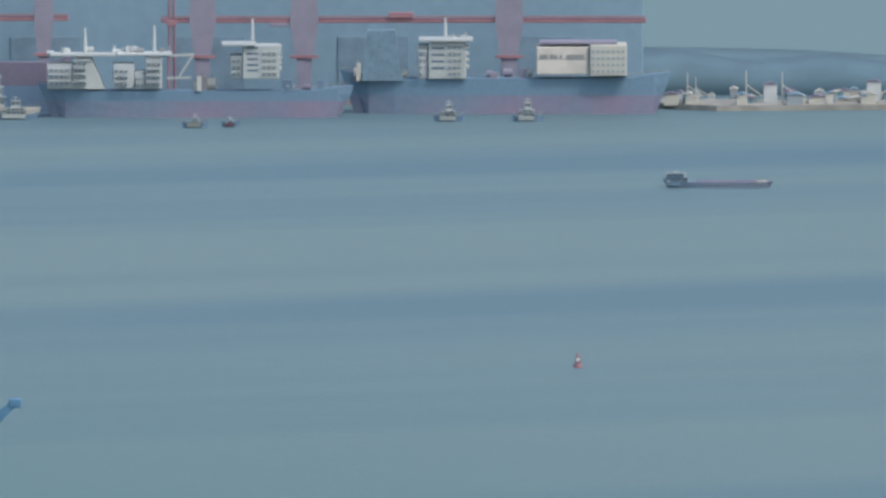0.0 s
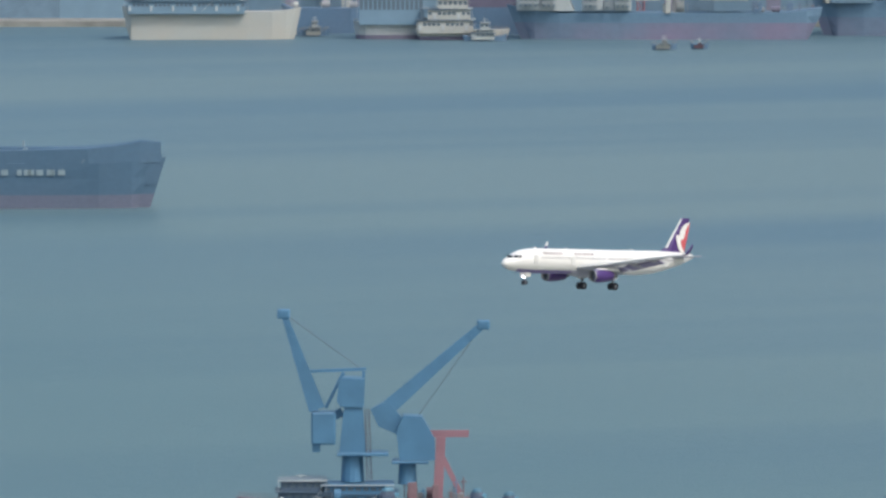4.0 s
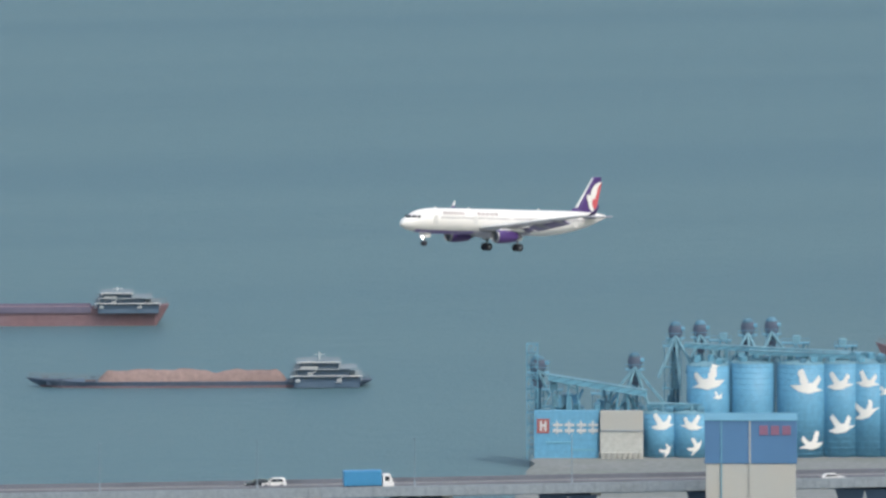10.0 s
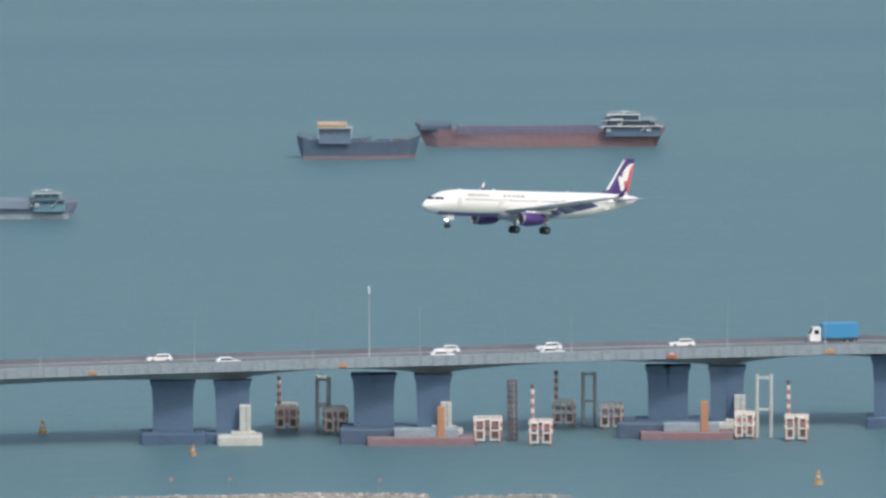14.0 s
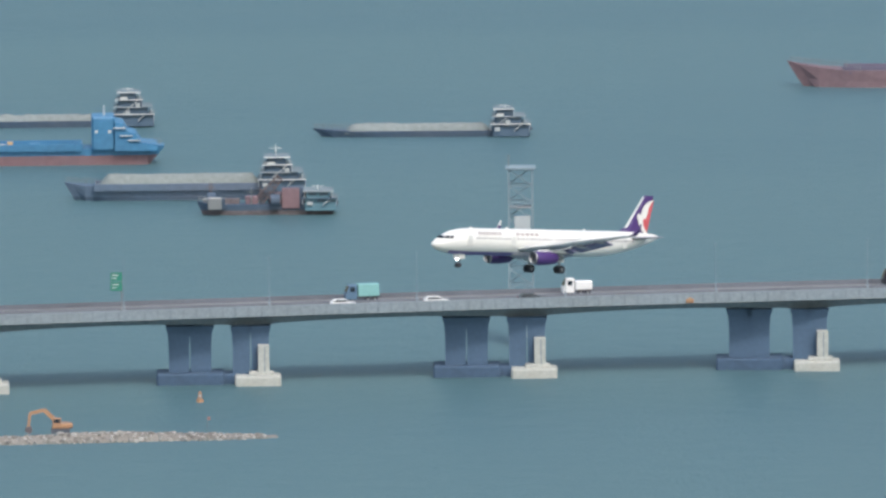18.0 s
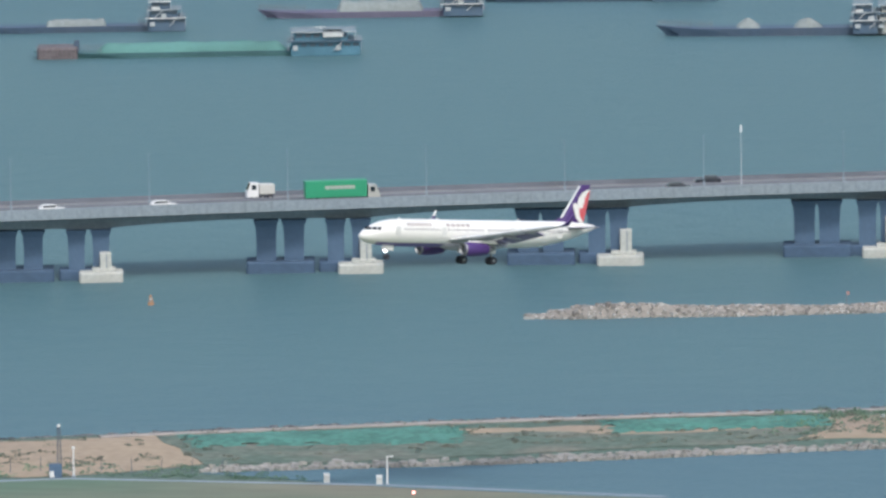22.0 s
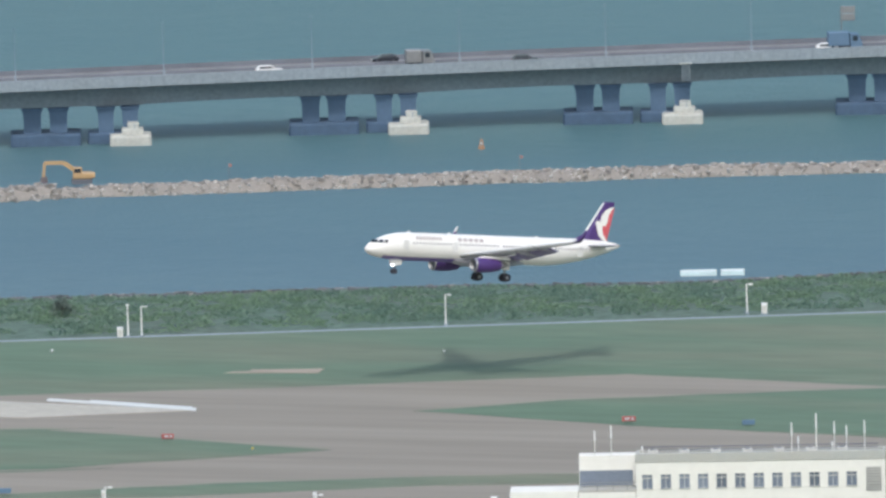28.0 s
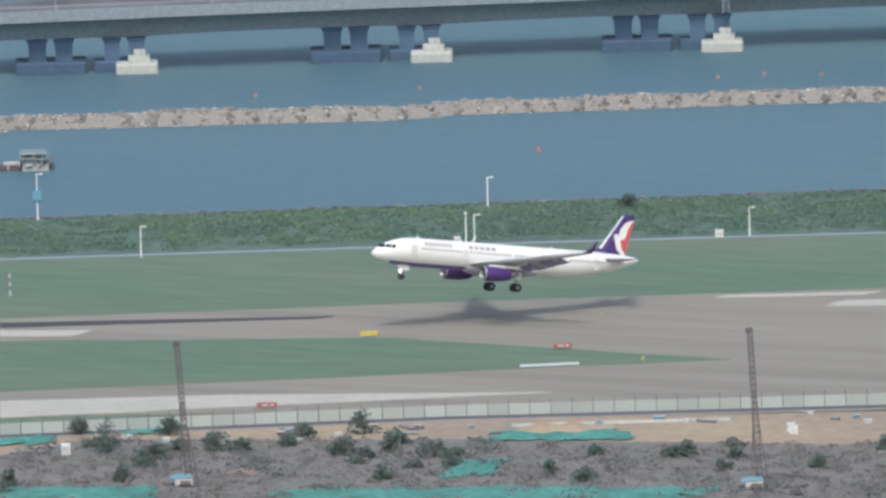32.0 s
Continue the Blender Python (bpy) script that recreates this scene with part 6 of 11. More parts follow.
part("slewing_platform", Shape().bevel_box(-40 * k, 52 * k, -4.2, 4.2, 108 * k, 114 * k, 0.2), CRANE_BLUE, q)
part("pedestal", Shape().cyl(-12 * k, 0, 60 * k, 109 * k, 21 * k, 19 * k, 14), CRANE_BLUE, q)
part("tower_stair", Shape().lattice((18 * k, -2.5, 64 * k), (14 * k, -2.5, 190 * k), 1.2, 1.0, 9, 0.2), DARK_STEEL, q)
box_boom(q, (40 * k, 182 * k), (222 * k, 342 * k), 3.6, 1.7, CRANE_BLUE)
part("machine_house", Shape().prism([(a * k, z * k) for a, z in ((72, 100), (66, 150), (78, 180), (112, 178), (134, 140), (136, 100))], -3.5, 3.5), CRANE_BLUE, q, "blue machinery house")
part("boom_heel", Shape().prism([(a * k, z * k) for a, z in ((20, 190), (34, 160), (80, 140), (84, 166), (50, 206))], -1.6, 1.6), CRANE_BLUE, q)
part("slewing_platform", Shape().bevel_box(58 * k, 124 * k, -4, 4, 94 * k, 99 * k, 0.2), CRANE_BLUE, q)
part("pedestal", Shape().cyl(86 * k, 0, 56 * k, 95 * k, 17 * k, 15 * k, 14), CRANE_BLUE, q)
part("boom_stays", Shape().tube((106 * k, 0.7, 178 * k), (222 * k, 0.4, 342 * k), 0.09, None, 5).tube((8 * k, 0.7, 258 * k), (-135 * k, 0.4, 362 * k), 0.09, None, 5), DARK_STEEL, q)
house(q, -70, 66, 24, 58, 2, CRANE_BLUE, 0.05, 12, 0)
part("deck_gantry", Shape().beam((140 * k, 0, 26 * k), (146 * k, 0, 140 * k), 2.2).beam((118 * k, 0, 146 * k), (196 * k, 0, 146 * k), 1.6).beam((146 * k, 0, 110 * k), (180 * k, 0, 40 * k), 1.2), CRANE_RED, q, "red deck gantry")
k = 0.13
q = ship("cargo_ship", -20.875, 2725.9, k, 524, 36, -1, OXIDE, "rust-red river freighter with dark deckhouse aft", None, 0, sheer=0.5, beam=62)
house(q, 66, 246, 36, 58, 2, None, 0.10, 10, 4)
hold(q, -160, 50, 34, 44, OXIDE, 8)
part("bow_paint", Shape().bevel_box(-262 * k, -190 * k, -3, 3, 34 * k, 50 * k, 0.5), BLACK_HULL, q)
k = 0.12
q = ship("barge", -21.919, 2637.2, k, 300, 8, -1, BLACK_HULL, "low barge heaped with red ore", sheer=0.3, beam=50)
cargo(q, -115, 130, 7, 33, RED_SAND, seed=6)
k = 0.13
q = ship("crane_vessel", -17.58, 2804.5, k, 388, 20, -1, DULL_OXIDE, "dull red floating crane with a long red boom", BLACK_HULL, 5, sheer=0.35, beam=80, category="crane vessel")
house(q, 66, 152, 22, 58, 2, CRANE_BLUE, 0.08, 12, 16)
house(q, -20, 40, 20, 48, 1, CRANE_BLUE, 0.08, 10, 0)
clutter(q, -180, -20, 20, 54, (DULL_OXIDE, BLACK_HULL, CRANE_BLUE), 18, 52, 14)
clutter(q, 60, 180, 20, 40, (DULL_OXIDE, CRANE_BLUE), 8, 53, 14)
part("boom", Shape().lattice((-46 * k, 0, 128 * k), (-137 * k, 0, 298 * k), 2.2, 1.0, 16, 0.26), material("dull_boom", (0.15, 0.15, 0.20), 0.7), q, "long dark lattice boom")
part("boom_head", Shape().bevel_box(-146 * k, -128 * k, -0.8, 0.8, 292 * k, 300 * k, 0.2), CRANE_RED, q)
fr = Shape()
for a, c, z0, z1 in ((-36, -66, 92, 166), (-30, -44, 92, 172), (-20, -24, 92, 178), (-8, -4, 92, 184), (0, 14, 92, 162), (-66, -4, 166, 184), (-4, 14, 184, 162), (-48, 8, 130, 128), (-36, 2, 92, 92), (-44, -4, 120, 180), (2, -24, 110, 176)):
    fr.beam((a * k, -2.2, z0 * k), (c * k, -2.2, z1 * k), 0.8).beam((a * k, 2.2, z0 * k), (c * k, 2.2, z1 * k), 0.8)
part("luffing_frame", fr, CRANE_RED, q, "flaring red luffing frame")
part("frame_plate", Shape().prism([(a * k, z * k) for a, z in ((-30, 94), (-34, 150), (-10, 178), (4, 158), (-2, 94))], -0.8, 0.8), CRANE_RED, q, "haze-dulled red plating")
part("red_tower", Shape().lattice((-14 * k, 0, 40 * k), (-14 * k, 0, 92 * k), 3.8, 3.8, 5, 0.5).bevel_box(-27 * k, -2 * k, -1.2, 1.2, 42 * k, 92 * k, 0.1), CRANE_RED, q, "haze-dulled red crane tower")
part("machine_house", Shape().prism([(a * k, z * k) for a, z in ((6, 90), (6, 156), (22, 160), (30, 138), (52, 116), (53, 90))], -3.4, 3.4), CRANE_BLUE, q, "blue machinery house")
part("slewing_platform", Shape().bevel_box(-36 * k, 53 * k, -4.2, 4.2, 85 * k, 90 * k, 0.2), DARK_STEEL, q)
part("pedestal", Shape().cyl(16 * k, 0, 40 * k, 86 * k, 15 * k, 13 * k, 14), CRANE_BLUE, q)
part("mast", Shape().lattice((86 * k, 0, 52 * k), (86 * k, 0, 92 * k), 1.4, 0.7, 5, 0.2).bevel_box(68 * k, 97 * k, -2, 2, 54 * k, 70 * k, 0.2), CRANE_RED, q, "red mast on a red winch house")
part("fore_mast", Shape().lattice((-126 * k, 0, 20 * k), (-126 * k, 0, 52 * k), 1.6, 0.6, 4, 0.2).bevel_box(-140 * k, -112 * k, -3, 3, 18 * k, 34 * k, 0.3), DULL_OXIDE, q, "short dark fore mast")
part("boom_stays", Shape().tube((20 * k, 0.6, 160 * k), (-137 * k, 0.4, 298 * k), 0.08, None, 5), DARK_STEEL, q)
k = 0.12
q = ship("cargo_ship", -17.256, 2621.7, k, 486, 32, -1, OXIDE, "orange-red river freighter with a blue-white deckhouse", None, 0, sheer=0.45, beam=60)
house(q, 70, 226, 34, 60, 2, None, 0.08, 11, 4)
hold(q, -190, 55, 30, 38, OXIDE, 8)
k = 0.12
q = ship("barge", -13.389, 2583.8, k, 612, 11, -1, BLACK_HULL, "long low barge heaped with red ore", OXIDE, 4, sheer=0.6, beam=62)
cargo(q, -190, 155, 9, 36, RED_SAND, seed=11, flat=0.42, peaks=0.8)
house(q, 165, 284, 11, 47, 3, None, 0.06, 11, 16)
clutter(q, -285, -190, 9, 17, (BLACK_HULL, RUST), 8, 54, 6)
k = 0.13
q = ship("cargo_ship", -12.562, 2719.9, k, 492, 30, -1, OXIDE, "faded red river freighter with a teal deckhouse", None, 0, sheer=0.45, beam=60)
house(q, 122, 228, 32, 58, 3, None, 0.14, 11, 8)
hold(q, -170, 110, 27, 34, DULL_OXIDE, 8)
part("bow_paint", Shape().bevel_box(-246 * k, -178 * k, -3, 3, 28 * k, 44 * k, 0.5), BLACK_HULL, q)
k = 0.13
q = ship("coaster", -7.592, 2760, k, 216, 30, 1, BLACK_HULL, "dark coaster with an orange-roofed deckhouse", OXIDE, 5, sheer=0.35, stern=0.35, beam=40)
house(q, -70, -14, 36, 56, 1, GREY_HULL, 0.05, 7, 0)
part("orange_awning", Shape().bevel_box(-72 * k, -20 * k, -3.6, 3.6, 57 * k, 62 * k, 0.1), material("faded_awning", (0.44, 0.33, 0.22), 0.8), q, "faded orange awning roof")
clutter(q, -10, 90, 28, 38, (BLACK_HULL, RUST), 8, 55, 5)
k = 0.13
q = ship("cargo_ship", -8.467, 2787.2, k, 442, 28, -1, OXIDE, "rust-red freighter with a dark bow and white deckhouse", None, 0, sheer=0.5, beam=56)
house(q, 112, 212, 28, 58, 3, WHITE, 0.10, 10, 4)
hold(q, -150, 100, 26, 33, DULL_OXIDE, 7)
part("bow_paint", Shape().bevel_box(-221 * k, -160 * k, -2.5, 2.5, 27 * k, 42 * k, 0.5), BLACK_HULL, q)
k = 0.12
q = ship("barge", -5.812, 2628.7, k, 340, 26, -1, GREY_HULL, "pale grey-blue barge with a teal deckhouse", CONCRETE, 9, sheer=0.25, beam=50)
house(q, 88, 145, 24, 48, 2, TEAL, 0.10, 8, 6)
hold(q, -130, 82, 24, 35, material("hold_blue_grey", (0.22, 0.28, 0.36), 0.7), 7)
k = 0.13
q = ship("cargo_ship", -3.619, 2713.4, k, 600, 30, -1, OXIDE, "long rust-red freighter with a turquoise deckhouse", None, 0, sheer=0.5, beam=70)
house(q, 120, 200, 28, 62, 3, WHITE, 0.08, 11, 4)
house(q, 195, 286, 28, 60, 3, TEAL, 0.12, 11, 6)
hold(q, -210, 110, 28, 36, DULL_OXIDE, 8)
k = 0.12
q = ship("barge", -1.043, 2610, k, 394, 11, -1, BLACK_HULL, "low sand barge with white deckhouse aft", sheer=0.4, beam=54)
cargo(q, -145, 122, 9, 25, SAND, seed=21, flat=0.75, peaks=1.2)
house(q, 124, 190, 11, 51, 3, WHITE, 0.12, 9, 4)
k = 0.12
q = ship("barge", 0.093, 2487, k, 414, 24, -1, GREY_HULL, "grey sand barge loaded to the brim", BLACK_HULL, 6, sheer=0.3, beam=56)
cargo(q, -152, 130, 22, 46, SAND, seed=24, flat=0.86, peaks=0.7)
house(q, 128, 204, 24, 74, 4, WHITE, 0.12, 10, 20)
hold(q, -158, 134, 22, 30, GREY_HULL, 8)
k = 0.12
q = ship("dredger", -0.297, 2456.7, k, 240, 18, -1, BLACK_HULL, "rusty dredger crowded with pipes and a teal deckhouse", RUST, 8, sheer=0.3, beam=40)
house(q, 62, 116, 18, 42, 2, TEAL, 0.12, 8, 8)
clutter(q, -105, 60, 16, 48, (RUST, BLACK_HULL, OXIDE, STEEL), 30, 56, 7)
part("ladder", Shape().lattice((-20 * k, 0, 18 * k), (20 * k, 0, 62 * k), 2.0, 1.2, 6, 0.25), RUST, q, "rusty dredging ladder")
k = 0.12
q = ship("cargo_ship", 0.994, 2558.9, k, 594, 30, -1, BLUE_HULL, "bright blue freighter with red boot paint", OXIDE, 17, sheer=0.55, stern=0.1, beam=68)
part("wheelhouse", Shape().bevel_box(168 * k, 209 * k, -5, 5, 26 * k, 86 * k, 0.4), BLUE_HULL, q, "tall blue wheelhouse block")
for a in (176, 200):
    part("window", Shape().box((a - 2.5) * k, (a + 2.5) * k, -5.1, -4.95, 58 * k, 63 * k), WHITE, q, "pale square window")
part("deckhouse", Shape().prism([(a * k, z * k) for a, z in ((209, 26), (209, 78), (224, 74), (232, 60), (246, 56), (256, 40), (284, 36), (284, 26))], -5.5, 5.5), BLUE_HULL, q, "blue deckhouse stepping down to the stern")
for a, z in ((214, 66), (226, 52), (240, 44)):
    part("deck_edge", Shape().bevel_box((a - 8) * k, (a + 14) * k, -6.0, -5.4, z * k, (z + 2) * k, 0.03), HOUSE_PALE, q, "pale deck edge")
part("mast", Shape().tube((190 * k, 0, 84 * k), (190 * k, 0, 104 * k), 0.25, 0.12, 6), HOUSE_PALE, q)
hold(q, -190, 150, 30, 38, BLUE_HULL, 9)
clutter(q, -200, 150, 30, 42, (BLUE_HULL, YELLOW, STEEL), 8, 57, 8)
part("bow_ramp", Shape().beam((-285 * k, 0, 40 * k), (-370 * k, 0, 50 * k), 2.0, 0.6), STEEL, q, "lowered bow conveyor")
k = 0.12
q = ship("barge", 0.736, 2637.2, k, 380, 12, -1, BLACK_HULL, "sand barge half hidden behind the blue freighter", sheer=0.4, beam=52)
cargo(q, -140, 108, 10, 25, SAND, seed=27, flat=0.6, peaks=1.5)
house(q, 116, 188, 12, 64, 4, WHITE, 0.12, 9, 6)
k = 0.12
q = ship("barge", 2.056, 2614.8, k, 436, 9, -1, BLACK_HULL, "low barge with a dark teal covered load", sheer=0.4, beam=56)
cargo(q, -185, 130, 8, 28, material("teal_tarpaulin", (0.07, 0.16, 0.18), 0.8), seed=29, flat=0.9, name="covered_load")
house(q, 122, 205, 10, 60, 4, WHITE, 0.10, 10, 6)
k = 0.12
q = ship("barge", 1.922, 2579.8, k, 470, 10, -1, BLACK_HULL, "low sand barge with three heaps and a white deckhouse", sheer=0.5, beam=56)
cargo(q, -190, 60, 8, 38, SAND, seed=31, flat=0.45, peaks=0.9)
cargo(q, -150, -90, 8, 34, RUST, seed=32, flat=0.3, peaks=0.5, deep=0.2)
house(q, 120, 225, 12, 54, 3, WHITE, 0.12, 10, 6)
k = 0.12
q = ship("barge", 4.07, 2527.6, k, 464, 14, -1, BLACK_HULL, "dark barge with two small sand heaps", sheer=0.35, beam=56)
for x0, x1, sd in ((-100, -50, 33), (0, 58, 34)):
    cargo(q, x0, x1, 12, 32, SAND, seed=sd, flat=0.7, peaks=0.5, deep=0.2)
house(q, 108, 160, 14, 56, 3, WHITE, 0.08, 10, 0)
house(q, 150, 228, 14, 54, 3, CREAM, 0.12, 10, 6)
k = 0.12
q = ship("barge", 4.987, 2602.4, k, 432, 10, -1, BLACK_HULL, "dark barge with pointed sand heaps", sheer=0.4, beam=54)
cargo(q, -98, 58, 9, 28, SAND, seed=36, flat=0.3, peaks=1.2)
house(q, 96, 212, 10, 44, 3, WHITE, 0.09, 10, 6)
k = 0.12
q = ship("barge", 6.064, 2575.1, k, 402, 11, -1, DULL_OXIDE, "red-hulled sand barge with a white deckhouse", sheer=0.4, beam=54)
cargo(q, -66, 92, 9, 30, SAND, seed=38, flat=0.8)
house(q, 126, 196, 12, 62, 4, WHITE, 0.10, 9, 4)
k = 0.12
q = ship("barge", 6.896, 2502.3, k, 564, 9, -1, material("worn_teal_hull", (0.07, 0.16, 0.17), 0.8), "worn barge with a green netted load and blue deckhouse", sheer=0.3, beam=60)
cargo(q, -180, 155, 8, 26, material("faded_green_net", (0.10, 0.235, 0.215), 0.9), seed=40, flat=0.7, name="netted_load", peaks=1.4)
part("bow_block", Shape().bevel_box(-280 * k, -210 * k, -4, 4, -2, 20 * k, 0.4), RUST, q)
part("bow_post", Shape().tube((-213 * k, 0, 10 * k), (-211 * k, 0, 30 * k), 0.8, 0.5), BLACK_HULL, q)
house(q, 160, 280, 10, 42, 2, SILO_DARK, 0.08, 10, 6)
part("white_cabin", Shape().bevel_box(215 * k, 250 * k, -5.4, -1, 32 * k, 42 * k, 0.2), WHITE, q)
k = 0.12
q = ship("barge", 7.519, 2553.8, k, 420, 11, -1, BLACK_HULL, "dark barge with one low sand heap", sheer=0.4, beam=54)
cargo(q, -40, 70, 10, 24, SAND, seed=43, flat=0.6, deep=0.12)
house(q, 142, 208, 11, 54, 3, WHITE, 0.10, 9, 6)

# working craft close to the airport
k = 0.09
q = ship("grab_dredger", 12.856, 1935.8, k, 298, 10, -1, RUST, "rusty grab dredger with a white and red wheelhouse", BLACK_HULL, 3, sheer=0.2, beam=60, category="dredger")
house(q, -130, -30, 10, 64, 3, None, 0.10, 8, 12)
part("red_band", Shape().bevel_box(-100 * k, -28 * k, -4.3, -4.05, 32 * k, 38 * k, 0.03), CRANE_RED, q)
part("white_hut", Shape().bevel_box(-8 * k, 20 * k, -2.5, 2.5, 9 * k, 30 * k, 0.15), WHITE, q)
part("blue_hut", Shape().bevel_box(-38 * k, -10 * k, -3, 2, 9 * k, 24 * k, 0.15), TRUCK_BLUE, q)
part("machine_house", Shape().bevel_box(28 * k, 74 * k, -3.5, 3.5, 8 * k, 66 * k, 0.3), RUST, q, "rusty machinery tower")
part("machine_house", Shape().bevel_box(78 * k, 112 * k, -3, 3, 8 * k, 52 * k, 0.3), DARK_STEEL, q)
clutter(q, 20, 140, 8, 60, (RUST, DARK_STEEL, OXIDE), 30, 61, 7)
part("boom", Shape().lattice((112 * k, 0, 28 * k), (167 * k, 0, 168 * k), 1.9, 0.9, 10, 0.2), material("worn_boom", (0.30, 0.27, 0.24), 0.8), q, "worn lattice boom")
part("boom_cable", Shape().tube((60 * k, 0, 70 * k), (167 * k, 0, 168 * k), 0.05, None, 5).tube((167 * k, 0, 168 * k), (171 * k, 0, 60 * k), 0.05, None, 5), DARK_STEEL, q)
part("grab", Shape().loft([[(171 * k + x, -1.1 * y, z * k) for x, y in ((-1, -1), (1, -1), (1, 1), (-1, 1))] for z in (30, 20)] and [[(171 * k + w * sx, w * sy * 0.7, z * k) for sx, sy in ((-1, -1), (1, -1), (1, 1), (-1, 1))] for w, z in ((0.25, 64), (0.9, 44), (1.7, 30), (1.5, 22), (0.5, 16))]), RUST, q, "rusty clamshell grab")
k = 0.09
q = ship("grab_dredger", 21.069, 1917.5, k, 424, 10, 1, RUST, "rusty grab dredger with a yellow crane and white wheelhouse", BLACK_HULL, 3, sheer=1.2, beam=70, category="dredger")
part("slewing_deck", Shape().bevel_box(-130 * k, -30 * k, -3.5, 3.5, 9 * k, 20 * k, 0.2), RUST, q)
part("crane_house", Shape().prism([(-122 * k, 20 * k), (-38 * k, 20 * k), (-38 * k, 58 * k), (-86 * k, 60 * k), (-122 * k, 44 * k)], -3, 3), YELLOW, q, "sloping yellow crane house")
part("crane_cab", Shape().bevel_box(-160 * k, -126 * k, -2.2, 2.2, 38 * k, 68 * k, 0.2), YELLOW, q, "yellow cab on legs")
part("cab_leg", Shape().beam((-150 * k, 0, 8 * k), (-140 * k, 0, 40 * k), 1.0).beam((-128 * k, 0, 8 * k), (-136 * k, 0, 40 * k), 0.8), RUST, q)
part("house_door", Shape().box(-78 * k, -64 * k, -3.12, -2.95, 20 * k, 44 * k), DARK_STEEL, q)
stripes = Shape()
for i in range(5):
    stripes.box((-54 + i * 5) * k, (-51.5 + i * 5) * k, -3.65, -3.5, 10 * k, 20 * k)
part("hazard_stripes", stripes, WHITE, q)
part("boom", Shape().lattice((-135 * k, 0, 18 * k), (-238 * k, 0, 190 * k), 1.8, 0.8, 14, 0.2), DARK_STEEL, q, "long dark lattice boom")
part("a_frame", Shape().beam((-60 * k, -1.5, 58 * k), (-92 * k, 0, 78 * k), 0.4).beam((-60 * k, 1.5, 58 * k), (-92 * k, 0, 78 * k), 0.4), DARK_STEEL, q)
part("boom_cables", Shape().tube((-90 * k, 0.4, 78 * k), (-238 * k, 0.4, 190 * k), 0.07, None, 5).tube((-90 * k, -0.4, 76 * k), (-180 * k, -0.4, 132 * k), 0.07, None, 5).tube((-238 * k, 0, 190 * k), (-233 * k, 0, 62 * k), 0.05, None, 5), DARK_STEEL, q)
part("grab", Shape().loft([[(-233 * k + w * sx, w * sy * 0.7, z * k) for sx, sy in ((-1, -1), (1, -1), (1, 1), (-1, 1))] for w, z in ((0.3, 62), (1.2, 44), (2.2, 28), (2.0, 14), (0.8, 4))]), RUST, q, "rusty clamshell grab")
WEATHERED = material("weathered_house", (0.30, 0.25, 0.21), 0.8, vary=0.25, grain=1.0)
part("roof_plate", Shape().bevel_box(13 * k, 134 * k, -4.2, -1.2, 66 * k, 68.5 * k, 0.06), WHITE, q, "long white roof plate")
part("deck_plate", Shape().bevel_box(-11 * k, 139 * k, -4.6, -2.2, 41 * k, 43 * k, 0.06), WHITE, q, "white upper deck edge")
part("wheelhouse", Shape().bevel_box(24 * k, 40 * k, -3.4, -1.0, 43 * k, 66 * k, 0.1), DARK_STEEL, q, "dark wheelhouse")
part("window", Shape().box(26 * k, 38 * k, -3.48, -3.38, 53 * k, 62 * k), HOUSE_WINDOW, q)
part("side_banner", Shape().bevel_box(60 * k, 125 * k, -3.9, -3.7, 46 * k, 58 * k, 0.03), CREAM, q, "pale banner panel")
for a, w in ((64, 12), (80, 10), (94, 16)):
    part("banner_stroke", Shape().box(a * k, (a + w) * k, -3.96, -3.88, 50 * k, 55 * k), CRANE_RED, q, "red painted stroke")
part("cabin_core", Shape().bevel_box(52 * k, 124 * k, -3.2, -1.4, 42 * k, 56 * k, 0.1), DARK_STEEL, q)
for a, w, h, m in ((-4, 12, 30, DARK_STEEL), (12, 22, 26, RUST), (38, 20, 22, YELLOW_SAND), (62, 30, 12, YELLOW_SAND), (80, 14, 29, DARK_STEEL), (96, 20, 22, NAVY), (120, 8, 26, HOUSE_PALE)):
    part("lower_cabin", Shape().bevel_box(a * k, (a + w) * k, -3.6, -0.8, 8 * k, (10 + h) * k, 0.1), m, q)
for a in (-8, 16, 56, 92, 114, 136):
    part("deck_post", Shape().beam((a * k, -4.3, 10 * k), (a * k, -4.3, 41 * k), 0.14), HOUSE_PALE, q)
    if a > 12:
        part("roof_post", Shape().beam((a * k, -4.0, 44 * k), (a * k, -4.0, 66 * k), 0.14), HOUSE_PALE, q)
part("stern_block", Shape().prism([(150 * k, 8 * k), (150 * k, 18 * k), (208 * k, 26 * k), (208 * k, 8 * k)], -3, 3), RUST, q, "rusty raised stern")
part("stern_mast", Shape().beam((192 * k, 0, 22 * k), (198 * k, 0, 42 * k), 0.25), RUST, q)
part("mast", Shape().tube((72 * k, 0, 60 * k), (72 * k, 0, 100 * k), 0.3, 0.15).bevel_box(64 * k, 80 * k, -0.5, 0.5, 78 * k, 84 * k, 0.05), CRANE_RED, q, "red and white signal mast")
clutter(q, -40, 200, 8, 26, (RUST, DARK_STEEL, WEATHERED), 26, 62, 8)
k = 0.09
q = ship("workboat", 27.784, 1932.8, k, 176, 9, -1, RUST, "small workboat with a cream and brown cabin", sheer=0.4, beam=36, category="boat")
house(q, 30, 78, 9, 32, 2, CREAM, 0.08, 5, 0)
clutter(q, -70, 30, 8, 20, (RUST, CREAM), 6, 63, 4)


